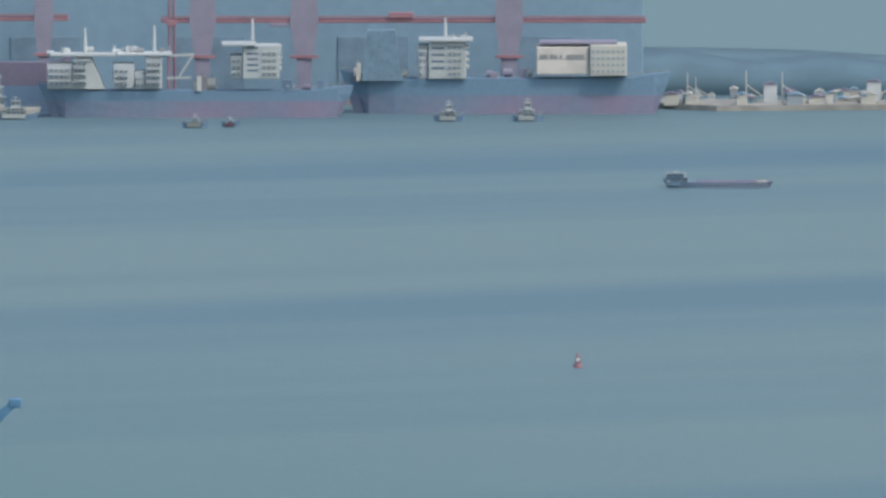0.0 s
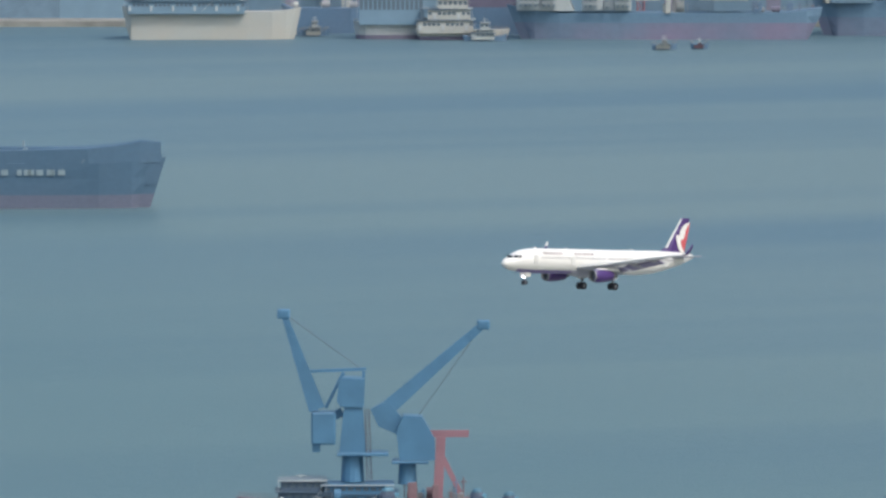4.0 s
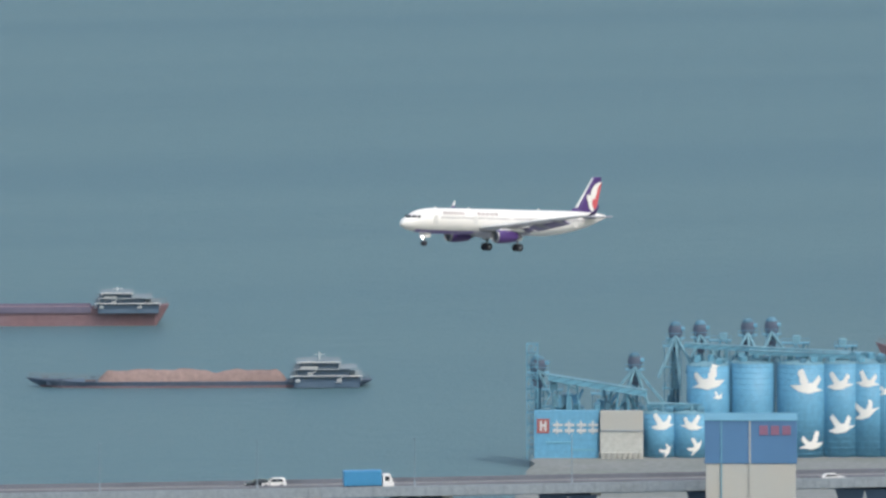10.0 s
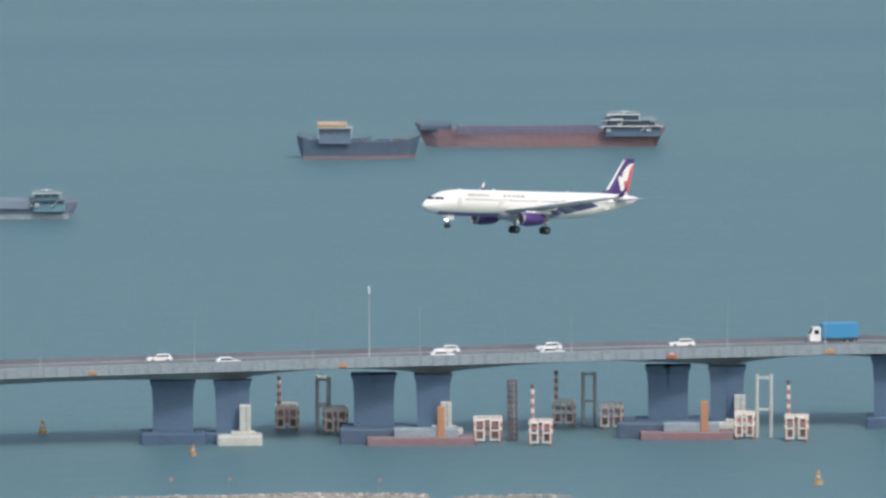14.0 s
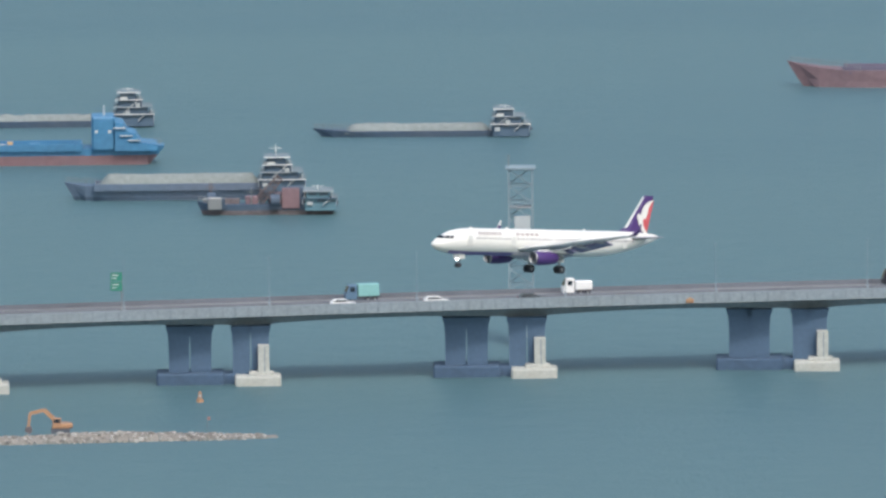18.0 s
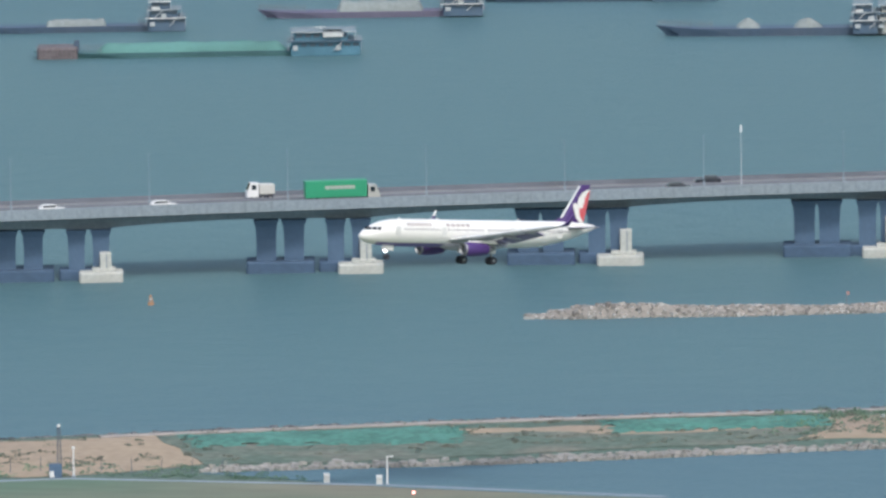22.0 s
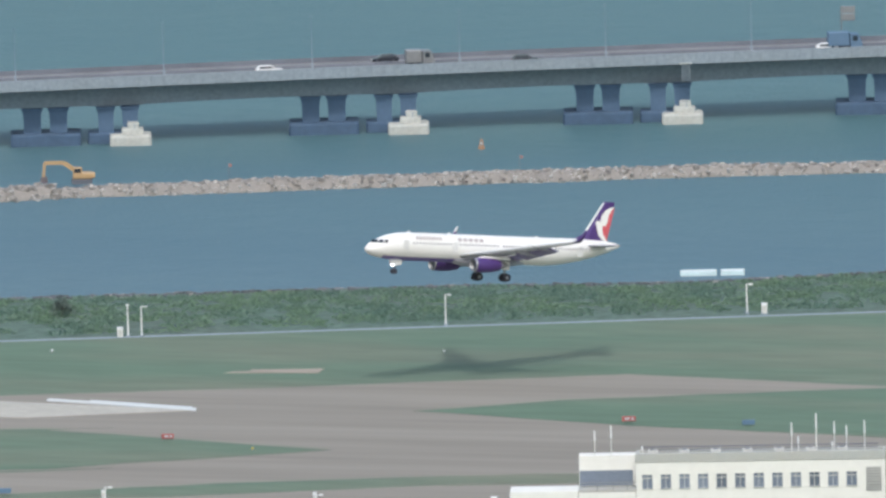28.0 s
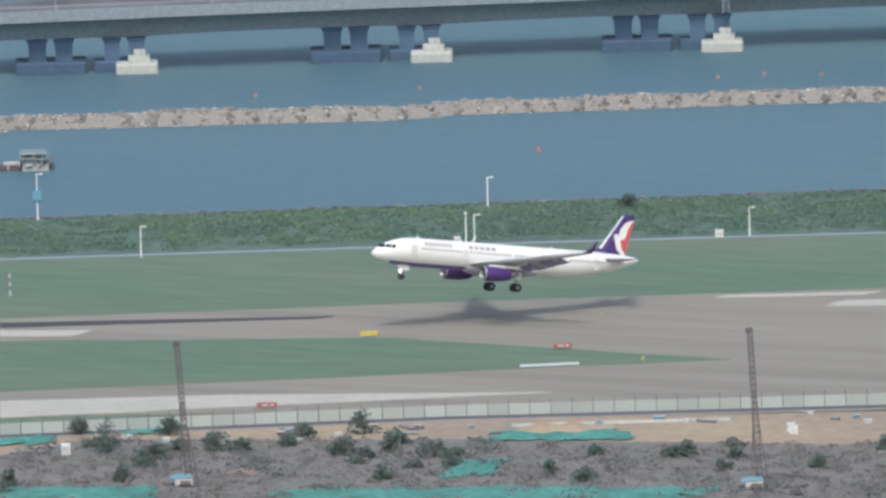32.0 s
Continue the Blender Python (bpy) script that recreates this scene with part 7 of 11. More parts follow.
def buoy(b, r, k, high, mat, label):
    ob = thing("buoy", place(b, r), label, "buoy", "channel buoys")
    h = high * k
    part("float", Shape().cyl(0, 0, -0.4, h * 0.28, h * 0.34, h * 0.3, 12), mat, ob)
    part("cage", Shape().lattice((0, 0, h * 0.25), (0, 0, h * 0.8), h * 0.4, h * 0.2, 3, h * 0.05), mat, ob)
    part("band", Shape().cyl(0, 0, h * 0.5, h * 0.64, h * 0.19, h * 0.17, 10), WHITE, ob, "white band")
    part("topmark", Shape().cyl(0, 0, h * 0.8, h, h * 0.12, h * 0.08, 8), mat, ob)


buoy(-25.942, 3476.9, 0.16, 26, CRANE_RED, "red and white channel buoy")
buoy(-6.079, 2234.3, 0.11, 24, YELLOW, "yellow marker buoy by the bridge")
buoy(-6.797, 2198.8, 0.1, 20, ORANGE, "orange marker buoy by the bridge")
buoy(-3.905, 2589, 0.12, 14, BUOY_RED, "small red buoy in the roads")
buoy(-6.792, 2199.3, 0.1, 18, ORANGE, "orange marker buoy near the dike")
buoy(-9.782, 2152.5, 0.1, 26, YELLOW, "yellow marker buoy near the dike")
buoy(0.039, 2147.9, 0.1, 20, ORANGE, "orange marker buoy before the bridge")
buoy(7.145, 2095.3, 0.1, 18, ORANGE, "orange marker buoy before the bridge")
buoy(17.205, 2059, 0.1, 18, ORANGE, "orange marker buoy before the bridge")
buoy(25.232, 1935.7, 0.09, 12, BUOY_RED, "small red buoy in the basin")

# ---------------------------------------------------------------- cement plant
PR = 2430.0
PK = 0.1143
sheet("ground_plant", [(536.4, 2235.7), (542.4, 2253.7), (559, 2267.7), (599.5, 2257.3), spot(-14.98, 2425), spot(-16, 2450), spot(-34, 2462), spot(-34, 1500), spot(-12.6, 1700), spot(-12.2, 2150)], 2.0, SITE_GREY, "sandy works ground of the cement plant", "ground", 3.2, 0.8, 30)
BIRD = [(-0.5, 0.0), (-0.2, 0.05), (-0.32, 0.42), (-0.18, 0.5), (0.0, 0.12), (0.12, 0.12), (0.3, 0.35), (0.38, 0.22), (0.25, 0.0), (0.5, -0.08), (0.22, -0.12), (0.05, -0.18), (-0.25, -0.14)]


def emblem(ob, radius, ang, z, size, tilt=0.0, flip=1):
    """A white painted bird shape that follows the round wall of a silo."""
    c, s = math.cos(radians(tilt)), math.sin(radians(tilt))
    pts = [((x * flip * c - y * s) * size, (x * flip * s + y * c) * size) for x, y in BIRD]
    lo, hi = min(p[0] for p in pts), max(p[0] for p in pts)
    n = 22
    d = (hi - lo) / n
    sh = Shape()
    rr = radius + 0.06
    for i in range(n):
        x = lo + d * (i + 0.5)
        cut = []
        for j in range(len(pts)):
            (x1, y1), (x2, y2) = pts[j], pts[(j + 1) % len(pts)]
            if (x1 <= x) != (x2 <= x):
                cut.append(y1 + (y2 - y1) * (x - x1) / (x2 - x1))
        cut.sort()
        for a, b in zip(cut[::2], cut[1::2]):
            q = [radians(ang - 90) + (x + e * d / 2) / radius for e in (-1.05, 1.05)]
            sh.add([(rr * math.cos(q[0]), rr * math.sin(q[0]), z + a), (rr * math.cos(q[1]), rr * math.sin(q[1]), z + a), (rr * math.cos(q[1]), rr * math.sin(q[1]), z + b), (rr * math.cos(q[0]), rr * math.sin(q[0]), z + b)], [(0, 1, 2, 3)])
    part("painted_bird", sh, BIRD_WHITE, ob, "white painted bird")


SILO_ROOF = material("dusty_silo_roof", (0.17, 0.335, 0.41), 0.8, vary=0.15, grain=1.0)


def silo(b, top, radius, birds=(), dr=0.0, label="sky-blue steel cement silo with ribbed wall", ladder=True, z0=2.0):
    ob = thing("silo", place(b, PR + dr, z0), label, "silo", "cement silos")
    h, r = top - z0, radius * PK
    part("wall", Shape().cyl(0, 0, -0.3, h, r, r, 32), SILO_BLUE, ob, "", True)
    ribs = Shape()
    z = 0.8
    while z < h - 0.3:
        ribs.cyl(0, 0, z, z + 0.10, r + 0.022, r + 0.022, 32)
        z += 1.15
    tagged(part("hoop_band", ribs, SILO_BLUE, ob), kind="stuff")
    part("roof", Shape().cyl(0, 0, h, h + r * 0.16, r + 0.06, r * 0.25, 32), SILO_ROOF, ob, "dusty blue-grey conical roof")
    part("roof_hatch", Shape().cyl(r * 0.1, 0, h + r * 0.1, h + r * 0.16 + 1.3, 0.7, 0.6, 10), SKY_PAINT, ob)
    part("filter_box", Shape().bevel_box(-r * 0.5 - 0.6, -r * 0.5 + 0.6, -0.6, 0.6, h, h + 1.9, 0.1), SKY_PAINT, ob)
    rng = random.Random(int(-b * 1000))
    for i in range(3):
        a = rng.uniform(-2.6, 0.2)
        x, y = r * 0.6 * math.cos(a), r * 0.6 * math.sin(a)
        if i == 1:
            part("vent_pipe", Shape().tube((x, y, h), (x, y, h + rng.uniform(1.4, 2.6)), 0.22).tube((x, y, h + 1.3), (x + rng.uniform(-2, 2), y + 1, h + 1.0), 0.18), SILO_ROOF, ob)
        else:
            part("roof_box", Shape().bevel_box(x - 0.7, x + 0.7, y - 0.6, y + 0.6, h, h + rng.uniform(0.9, 1.7), 0.08), SILO_DARK if i else SKY_PAINT, ob)
    rail = Shape()
    for i in range(16):
        a, c = 2 * math.pi * i / 16, 2 * math.pi * (i + 1) / 16
        rail.beam((r * math.cos(a), r * math.sin(a), h), (r * math.cos(a), r * math.sin(a), h + 1.1), 0.07)
        rail.beam((r * math.cos(a), r * math.sin(a), h + 1.1), (r * math.cos(c), r * math.sin(c), h + 1.1), 0.06)
    tagged(part("roof_rail", rail, SKY_PAINT, ob), kind="stuff")
    if ladder:
        lad = Shape().beam((r * 0.93, -r * 0.42, 0), (r * 0.93, -r * 0.42, h + 1), 0.12).beam((r * 0.93 + 0.5, -r * 0.42, 0), (r * 0.93 + 0.5, -r * 0.42, h + 1), 0.12)
        part("ladder", lad, SILO_BLUE, ob)
    for ang, z, size, tilt, flip in birds:
        emblem(ob, r, ang, z * h, size * 1.22, tilt, flip)
    return ob


HEAD_DARK = material("elevator_head_dark", (0.095, 0.125, 0.185), 0.7, vary=0.15)
BIRD_WHITE = material("bird_white_paint", (0.80, 0.80, 0.77), 0.6, vary=0.05)


def elevator(b, top, legs=(), dr=6.5, base=2.0, size=1.0, label="blue bucket elevator tower with a dark head"):
    """A bucket elevator: braced trunk, tapering head house, and chutes that splay down to the silos (x, drop in units)."""
    ob = thing("elevator", place(b, PR + dr, 2.0), label, "elevator", "bucket elevators")
    h = top - 2.0
    part("trunk", Shape().bevel_box(-0.6, -0.05, -0.5, 0.5, base - 2.2, h - 3, 0.05).bevel_box(0.1, 0.65, -0.5, 0.5, base - 2.2, h - 3, 0.05), SILO_DARK, ob)
    part("trunk_frame", Shape().lattice((0, 0, max(base - 2.2, h - 15)), (0, 0, h - 3.4), 2.3 * size, 2.3 * size, 5, 0.13), SKY_PAINT, ob, "pale blue braced frame")
    part("head_skirt", Shape().loft([[(x * size, y, z) for x, y in ((-w, -0.8), (w, -0.8), (w, 0.8), (-w, 0.8))] for w, z in ((0.75, h - 6.6), (1.0, h - 4.6), (1.05, h - 3.4))]), HEAD_DARK, ob, "dark shaft under the head")
    part("head", Shape().loft([[(w * math.cos(a) * size, w * 0.8 * math.sin(a), z) for a in [2 * math.pi * i / 14 for i in range(14)]] for w, z in ((1.05, h - 3.6), (1.4, h - 2.6), (1.45, h - 1.5), (1.15, h - 0.8))]), HEAD_DARK, ob, "dark elevator head house")
    part("head_roof", Shape().loft([[(w * math.cos(a) * size, w * math.sin(a), z) for a in [2 * math.pi * i / 14 for i in range(14)]] for w, z in ((1.2, h - 0.85), (1.05, h - 0.5), (0.7, h - 0.15), (0.25, h))]), SILO_DARK, ob, "blue domed cap")
    part("head_motor", Shape().bevel_box(0.7 * size, 1.9 * size, -0.6, 0.6, h - 1.9, h - 1.2, 0.08), SKY_PAINT, ob, "pale blue drive motor")
    part("platform", Shape().bevel_box(-1.9 * size, 1.9 * size, -1.5, 1.5, h - 3.6, h - 3.45, 0.05), SKY_PAINT, ob)
    rail = Shape()
    for x in (-1.9, -0.95, 0, 0.95, 1.9):
        rail.beam((x * size, -1.5, h - 3.4), (x * size, -1.5, h - 2.4), 0.06)
    rail.beam((-1.9 * size, -1.5, h - 2.4), (1.9 * size, -1.5, h - 2.4), 0.06)
    tagged(part("platform_rail", rail, SKY_PAINT, ob), kind="stuff")
    for x, drop in legs:
        part("chute", Shape().beam((0, -1.2, h - 3), (x * PK, -1.2 - dr * 0.6, h - drop * PK), 0.48), SILO_ROOF, ob, "pale blue sloping chute")
    return ob


def gallery(b0, z0, b1, z1, dr=-2.0, wide=1.9, mat=None, label="pale blue inclined conveyor gallery", deep=2.2, foot=2.0):
    """A conveyor bridge between two places along the plant."""
    p, q = Vector((*spot(b0, PR + dr), z0)), Vector((*spot(b1, PR + dr), z1))
    ob = thing("conveyor", Matrix.Translation(p), label, "conveyor")
    d = q - p
    part("gallery", Shape().beam((0, 0, 0), d, deep, wide), mat or SKY_PAINT, ob)
    part("gallery_roof", Shape().beam((0, 0, wide * 0.56), d + Vector((0, 0, wide * 0.56)), deep + 0.3, 0.14), mat or SILO_ROOF, ob)
    tr = Shape()
    n = max(3, int(d.length / 2.5))
    for i in range(n):
        a, c = d * (i / n), d * ((i + 1) / n)
        o = Vector((0, -deep / 2 - 0.05, 0))
        tr.beam(a + o + Vector((0, 0, -wide / 2)), c + o + Vector((0, 0, wide / 2)), 0.12)
    if mat is None:
        tagged(part("truss", tr, SILO_DARK, ob), kind="stuff")
    for f in (0.25, 0.75):
        a = d * f
        part("trestle", Shape().beam(a + Vector((-0.8, 0, 0)), Vector((a.x - 1.3, a.y, foot - p.z)), 0.3).beam(a + Vector((0.8, 0, 0)), Vector((a.x + 1.3, a.y, foot - p.z)), 0.3), SKY_PAINT, ob)
    return ob


B1, B2, B3, B4, B5 = (-8, 0.8, 4.4, 5, 1), (12, 0.82, 4.0, -8, 1), (10, 0.55, 3.6, 20, -1), (-10, 0.5, 3.8, 10, 1), (5, 0.24, 3.8, -10, -1)
# west block
silo(-15.807, 20.28, 39, ((-2, 0.82, 6.2, 8, -1), (25, 0.66, 2.0, 0, 1)))
silo(-16.017, 20.83, 40)
silo(-16.254, 20.82, 45, ((12, 0.76, 6.0, -5, 1), (22, 0.14, 4.6, 5, -1)), -1)
silo(-16.438, 20.93, 38, ((-3, 0.78, 4.8, 10, 1), (2, 0.32, 5.0, 15, 1)), -1)
silo(-16.567, 20.92, 36, ((-2, 0.8, 4.2, 0, 1), (-6, 0.48, 4.8, 30, 1)), -1)
silo(-16.659, 20.8, 24, ((3, 0.72, 3.6, 20, -1),), -2)
silo(-15.572, 10.88, 32, ((12, 0.75, 4.4, 10, 1), (26, 0.16, 2.6, 60, 1)), -3)
silo(-15.721, 10.87, 34, ((2, 0.74, 4.0, -10, -1), (16, 0.24, 3.2, 50, -1)), -3)
elevator(-15.648, 28.44, ((-30, 96), (34, 80), (8, 110)))
elevator(-15.766, 28.66, ((-24, 90), (40, 80)))
elevator(-15.993, 29.1, ((-34, 84), (28, 84), (6, 90)))
elevator(-16.106, 29.32, ((-26, 84), (44, 84)))
elevator(-14.993, 21.98, ((70, 60), (20, 70)), 2, size=1.2)
elevator(-15.454, 22.49, ((-52, 88), (52, 88), (24, 92), (-22, 90)), 3)
tw = thing("stair_tower", place(-14.966, PR - 5, 2.0), "open blue steel stair tower", "tower")
part("frame", Shape().lattice((0, 0, -0.2), (0, 0, 23), 2.2, 2.2, 10, 0.18), SKY_PAINT, tw)
for i in range(9):
    part("landing", Shape().bevel_box(-1.1, 1.1, -1.1, 1.1, 2.4 * i + 2.0, 2.4 * i + 2.15, 0.03), SILO_DARK, tw)
gallery(-15.688, 24.1, -16.60, 22.1, 0.5, 0.9, None, "blue conveyor bridge across the silo tops", 1.4, 20.8)
gallery(-16.0, 23.0, -16.48, 22.3, -2.5, 0.8, None, "blue conveyor bridge across the silo tops", 1.4, 20.8)
gallery(-15.041, 18.07, -15.513, 14.79, -4, 1.2, None, foot=11.0)
gallery(-15.513, 12.3, -15.823, 12.2, -3, 0.7, foot=11.0)
hp = thing("hopper_deck", place(-15.23, PR - 1, 2.0), "blue steel hopper deck crowded with machinery", "machinery")
part("deck", Shape().bevel_box(-9.5, 11, -3, 3, 10.81 - 3.2, 10.81 - 2.0, 0.1), SILO_DARK, hp)
rng = random.Random(5)
for i in range(26):
    x, h = rng.uniform(-9, 11), rng.uniform(0.8, 3.8)
    part(rng.choice(("duct", "fan_box", "pipe")), Shape().bevel_box(x - 0.6, x + 0.6, -2.5, 2.0, 10.81 - 2.1, 10.81 - 2.0 + h, 0.15) if i % 2 else Shape().tube((x, -2, 10.81 - 2), (x + rng.uniform(-3, 3), -1, 10.81 - 1 + h), 0.28), rng.choice((SILO_DARK, SKY_PAINT, SILO_BLUE)), hp)
wl = thing("plant_facade", place(-15.128, PR - 7, 2.0), "sky-blue plant wall with white signs", "wall")
fh = 11.68 - 2.0
part("wall_panel", Shape().bevel_box(-57 * PK, 57 * PK, 0, 1.0, -0.5, fh, 0.05), SILO_BLUE, wl)
part("sign_square", Shape().box(-52 * PK, -30 * PK, -0.12, 0.02, fh - 4.6, fh - 1.7), SIGN_RED, wl)
part("sign_stroke", Shape().box(-47 * PK, -43 * PK, -0.16, -0.1, fh - 4.2, fh - 2.1).box(-39 * PK, -35 * PK, -0.16, -0.1, fh - 4.2, fh - 2.1).box(-44 * PK, -38 * PK, -0.16, -0.1, fh - 3.3, fh - 2.8), WHITE, wl)
for i in range(4):
    x = (-24 + 21 * i) * PK
    part("sign_bar", Shape().box(x, x + 17 * PK, -0.14, 0.02, fh - 4.4, fh - 3.8).box(x, x + 17 * PK, -0.14, 0.02, fh - 3.2, fh - 2.7).box(x + 6 * PK, x + 9 * PK, -0.14, 0.02, fh - 4.8, fh - 2.1), WHITE, wl, "white character-like bar")
part("sign_line", Shape().box(-36 * PK, 8 * PK, -0.1, 0.02, fh - 6.7, fh - 6.3), SKY_PAINT, wl)
part("sign_line", Shape().box(8 * PK, 50 * PK, -0.1, 0.02, fh - 8.2, fh - 7.8), SKY_PAINT, wl)
wl = thing("plant_facade", place(-15.392, PR - 8, 2.0), "pale grey corrugated plant wall", "wall")
part("wall_panel", Shape().bevel_box(-38 * PK, 38 * PK, 0, 1.0, -0.5, fh, 0.05), CREAM, wl)
part("lower_panel", Shape().bevel_box(-38 * PK, 38 * PK, -0.15, 0.0, -0.5, fh * 0.57, 0.03), PALE_CONCRETE, wl)
part("eave", Shape().bevel_box(-39 * PK, 39 * PK, -0.3, 1.1, fh * 0.57, fh * 0.6, 0.03), CONCRETE, wl)
for i in range(8):
    part("kerb_block", Shape().bevel_box((-36 + i * 9.5) * PK, (-30 + i * 9.5) * PK, -0.9, -0.2, -0.3, 1.3, 0.05), CREAM, wl)


def steel_frame(b, dr, w, top, foot, levels, seed):
    """An open blue platform tower with decks, rails, ducts and a dust collector."""
    ob = thing("platform_tower", place(b, PR + dr, foot), "open blue steel platform tower with ducts and bins", "tower", "platform towers")
    h = top - foot
    rng = random.Random(seed)
    for x in (-w / 2, 0, w / 2):
        for y in (-1.3, 1.3):
            part("column", Shape().beam((x, y, -0.2), (x, y, h), 0.2), SILO_DARK, ob)
    for i in range(1, levels + 1):
        z = h * i / levels
        part("deck", Shape().bevel_box(-w / 2 - 0.3, w / 2 + 0.3, -1.6, 1.6, z - 0.12, z + 0.06, 0.02), SKY_PAINT, ob)
        rail = Shape().beam((-w / 2 - 0.3, -1.6, z + 1.0), (w / 2 + 0.3, -1.6, z + 1.0), 0.07)
        for q in range(6):
            x = -w / 2 - 0.3 + (w + 0.6) * q / 5
            rail.beam((x, -1.6, z), (x, -1.6, z + 1.0), 0.06)
        tagged(part("deck_rail", rail, SKY_PAINT, ob), kind="stuff")
        part("brace", Shape().beam((-w / 2, -1.35, z - h / levels), (0, -1.35, z), 0.14).beam((w / 2, -1.35, z - h / levels), (0, -1.35, z), 0.14), SKY_PAINT, ob)
        x = rng.uniform(-w * 0.3, w * 0.3)
        zb = z - h / levels + 0.1
        part("bin", Shape().bevel_box(x - w * 0.2, x + w * 0.2, -0.9, 0.9, zb, zb + 0.65 * h / levels, 0.1), rng.choice((SILO_BLUE, SILO_DARK, SILO_ROOF)), ob)
    part("duct", Shape().tube((-w * 0.4, -0.8, 0), (w * 0.35, -0.8, h), 0.26), SILO_ROOF, ob, "pale sloping duct")
    x = rng.uniform(-w * 0.2, w * 0.2)
    part("collector", Shape().bevel_box(x - 0.8, x + 0.8, -0.8, 0.8, h + 0.05, h + 1.5, 0.1), SILO_ROOF, ob)
    return ob


for b, dr, w, top, foot, levels in ((-15.06, -3, 3.6, 15.5, 2.0, 4), (-15.30, 4, 4.0, 14.0, 2.0, 3), (-15.63, 6, 3.0, 23.5, 2.0, 5), (-15.86, 7, 4.0, 24.5, 2.0, 5), (-16.22, 7, 5.0, 24.0, 2.0, 5), (-16.46, 7, 4.0, 23.4, 2.0, 5), (-17.28, 6, 3.0, 23.5, 2.0, 5),
                                    (-17.54, 5, 3.6, 18.2, 2.0, 4), (-18.27, -2, 3.4, 21.0, 2.0, 4), (-18.34, -9, 3.0, 18.0, 2.0, 4), (-18.47, 1, 4.0, 23.5, 2.0, 5), (-18.62, -5, 3.6, 15.5, 2.0, 3), (-18.86, 6, 3.4, 29.5, 2.0, 6), (-18.98, 7, 4.0, 33.0, 2.0, 6), (-19.13, 7, 3.4, 30.0, 2.0, 6)):
    steel_frame(b, dr, w, top, foot, levels, int(-b * 100))

# middle block
silo(-17.025, 20.23, 43, ((-14, 0.74, 4.6, 40, 1), (-14, 0.34, 3.6, 50, 1)))
silo(-17.3, 20.23, 50, ((-4, 0.72, 6.2, -5, 1),))
silo(-17.472, 15.41, 34, ((-26, 0.24, 3.8, -40, 1), (8, 0.52, 3.4, 40, 1)), -2)
silo(-17.596, 15.19, 30, ((-8, 0.62, 3.8, 0, 1),), -2)
elevator(-17.216, 30.33, ((-38, 86), (34, 86), (10, 96)))
elevator(-17.348, 30.79, ((-40, 88), (56, 140), (20, 90)))
pipe = thing("chute_pipe", place(-17.319, PR - 7), "dark sloping pipe across the silo fronts", "pipe")
pts = [Vector((x * PK, 0, z)) for x, z in ((-30, 3), (5, 9), (30, 15), (42, 21))]
sp = Shape()
for a, c in zip(pts, pts[1:]):
    sp.tube(a, c, 0.32)
part("pipe_run", sp, SILO_DARK, pipe)
gallery(-17.656, 13.49, -18.167, 6.9, -10, 2.2, CREAM, "pale cream inclined conveyor gallery", 2.6)
gallery(-17.709, 11.67, -18.113, 3.46, -14, 1.6, SKY_PAINT)
gallery(-17.64, 13.9, -18.03, 9.1, -18, 1.8, CREAM, "cream inclined conveyor gallery", 2.4)

# main tower block
silo(-18.219, 16.47, 33, ((-18, 0.4, 3.0, 60, 1),), -6)
silo(-18.737, 26.65, 38, ((4, 0.72, 4.6, 5, -1),))
silo(-19.014, 26.88, 44, ((-20, 0.86, 2.8, 70, 1),))
silo(-19.176, 26.87, 40, ((0, 0.72, 5.6, 0, -1),), -1)
silo(-19.297, 27.1, 42, ((12, 0.78, 4.8, 50, 1),), 1)
silo(-19.27, 17, 48, (), -8)
elevator(-18.333, 31.95, ((-52, 110), (40, 90), (60, 70)), 1)
elevator(-18.427, 24.72, ((-30, 60), (30, 60)), -4, size=0.9)
elevator(-18.912, 36.06, ((-40, 80), (30, 80), (-10, 84)))
elevator(-19.049, 36.28, ((-34, 80), (44, 80), (12, 84)))
gallery(-18.354, 27.59, -19.001, 19.53, -6, 0.9, None, "pale blue inclined conveyor gallery", 1.6, 17.0)
gallery(-18.219, 18.88, -18.381, 23.57, -7, 1.6)
hop = thing("loading_hopper", place(-18.413, PR - 12, 2.0), "blue truck-loading hopper on steel legs", "hopper")
ht = 19.41 - 2.0
part("bin", Shape().bevel_box(-38 * PK, 45 * PK, -2.5, 2.5, ht - 5.2, ht, 0.15), SILO_BLUE, hop)
part("bin_window", Shape().box(-3 * PK, 7 * PK, -2.62, -2.45, ht - 2.8, ht - 1.7), GLASS, hop)
part("cone", Shape().loft([[(-36 * PK, -2.4, ht - 5.2), (40 * PK, -2.4, ht - 5.2), (40 * PK, 2.4, ht - 5.2), (-36 * PK, 2.4, ht - 5.2)], [(-10 * PK, -0.7, ht - 9), (14 * PK, -0.7, ht - 9), (14 * PK, 0.7, ht - 9), (-10 * PK, 0.7, ht - 9)]]), SILO_DARK, hop)
for x in (-36, -12, 14, 42):
    part("leg", Shape().beam((x * PK, -2.2, -0.3), (x * PK, -2.2, ht - 5), 0.4), SILO_DARK, hop)
part("leg_brace", Shape().beam((-36 * PK, -2.3, 1), (42 * PK, -2.3, ht - 6), 0.25).beam((42 * PK, -2.3, 1), (-36 * PK, -2.3, ht - 6), 0.25), SKY_PAINT, hop)
arch = thing("blue_hood", place(-18.61, PR - 14, 2.0), "curved dark blue conveyor hood", "machinery")
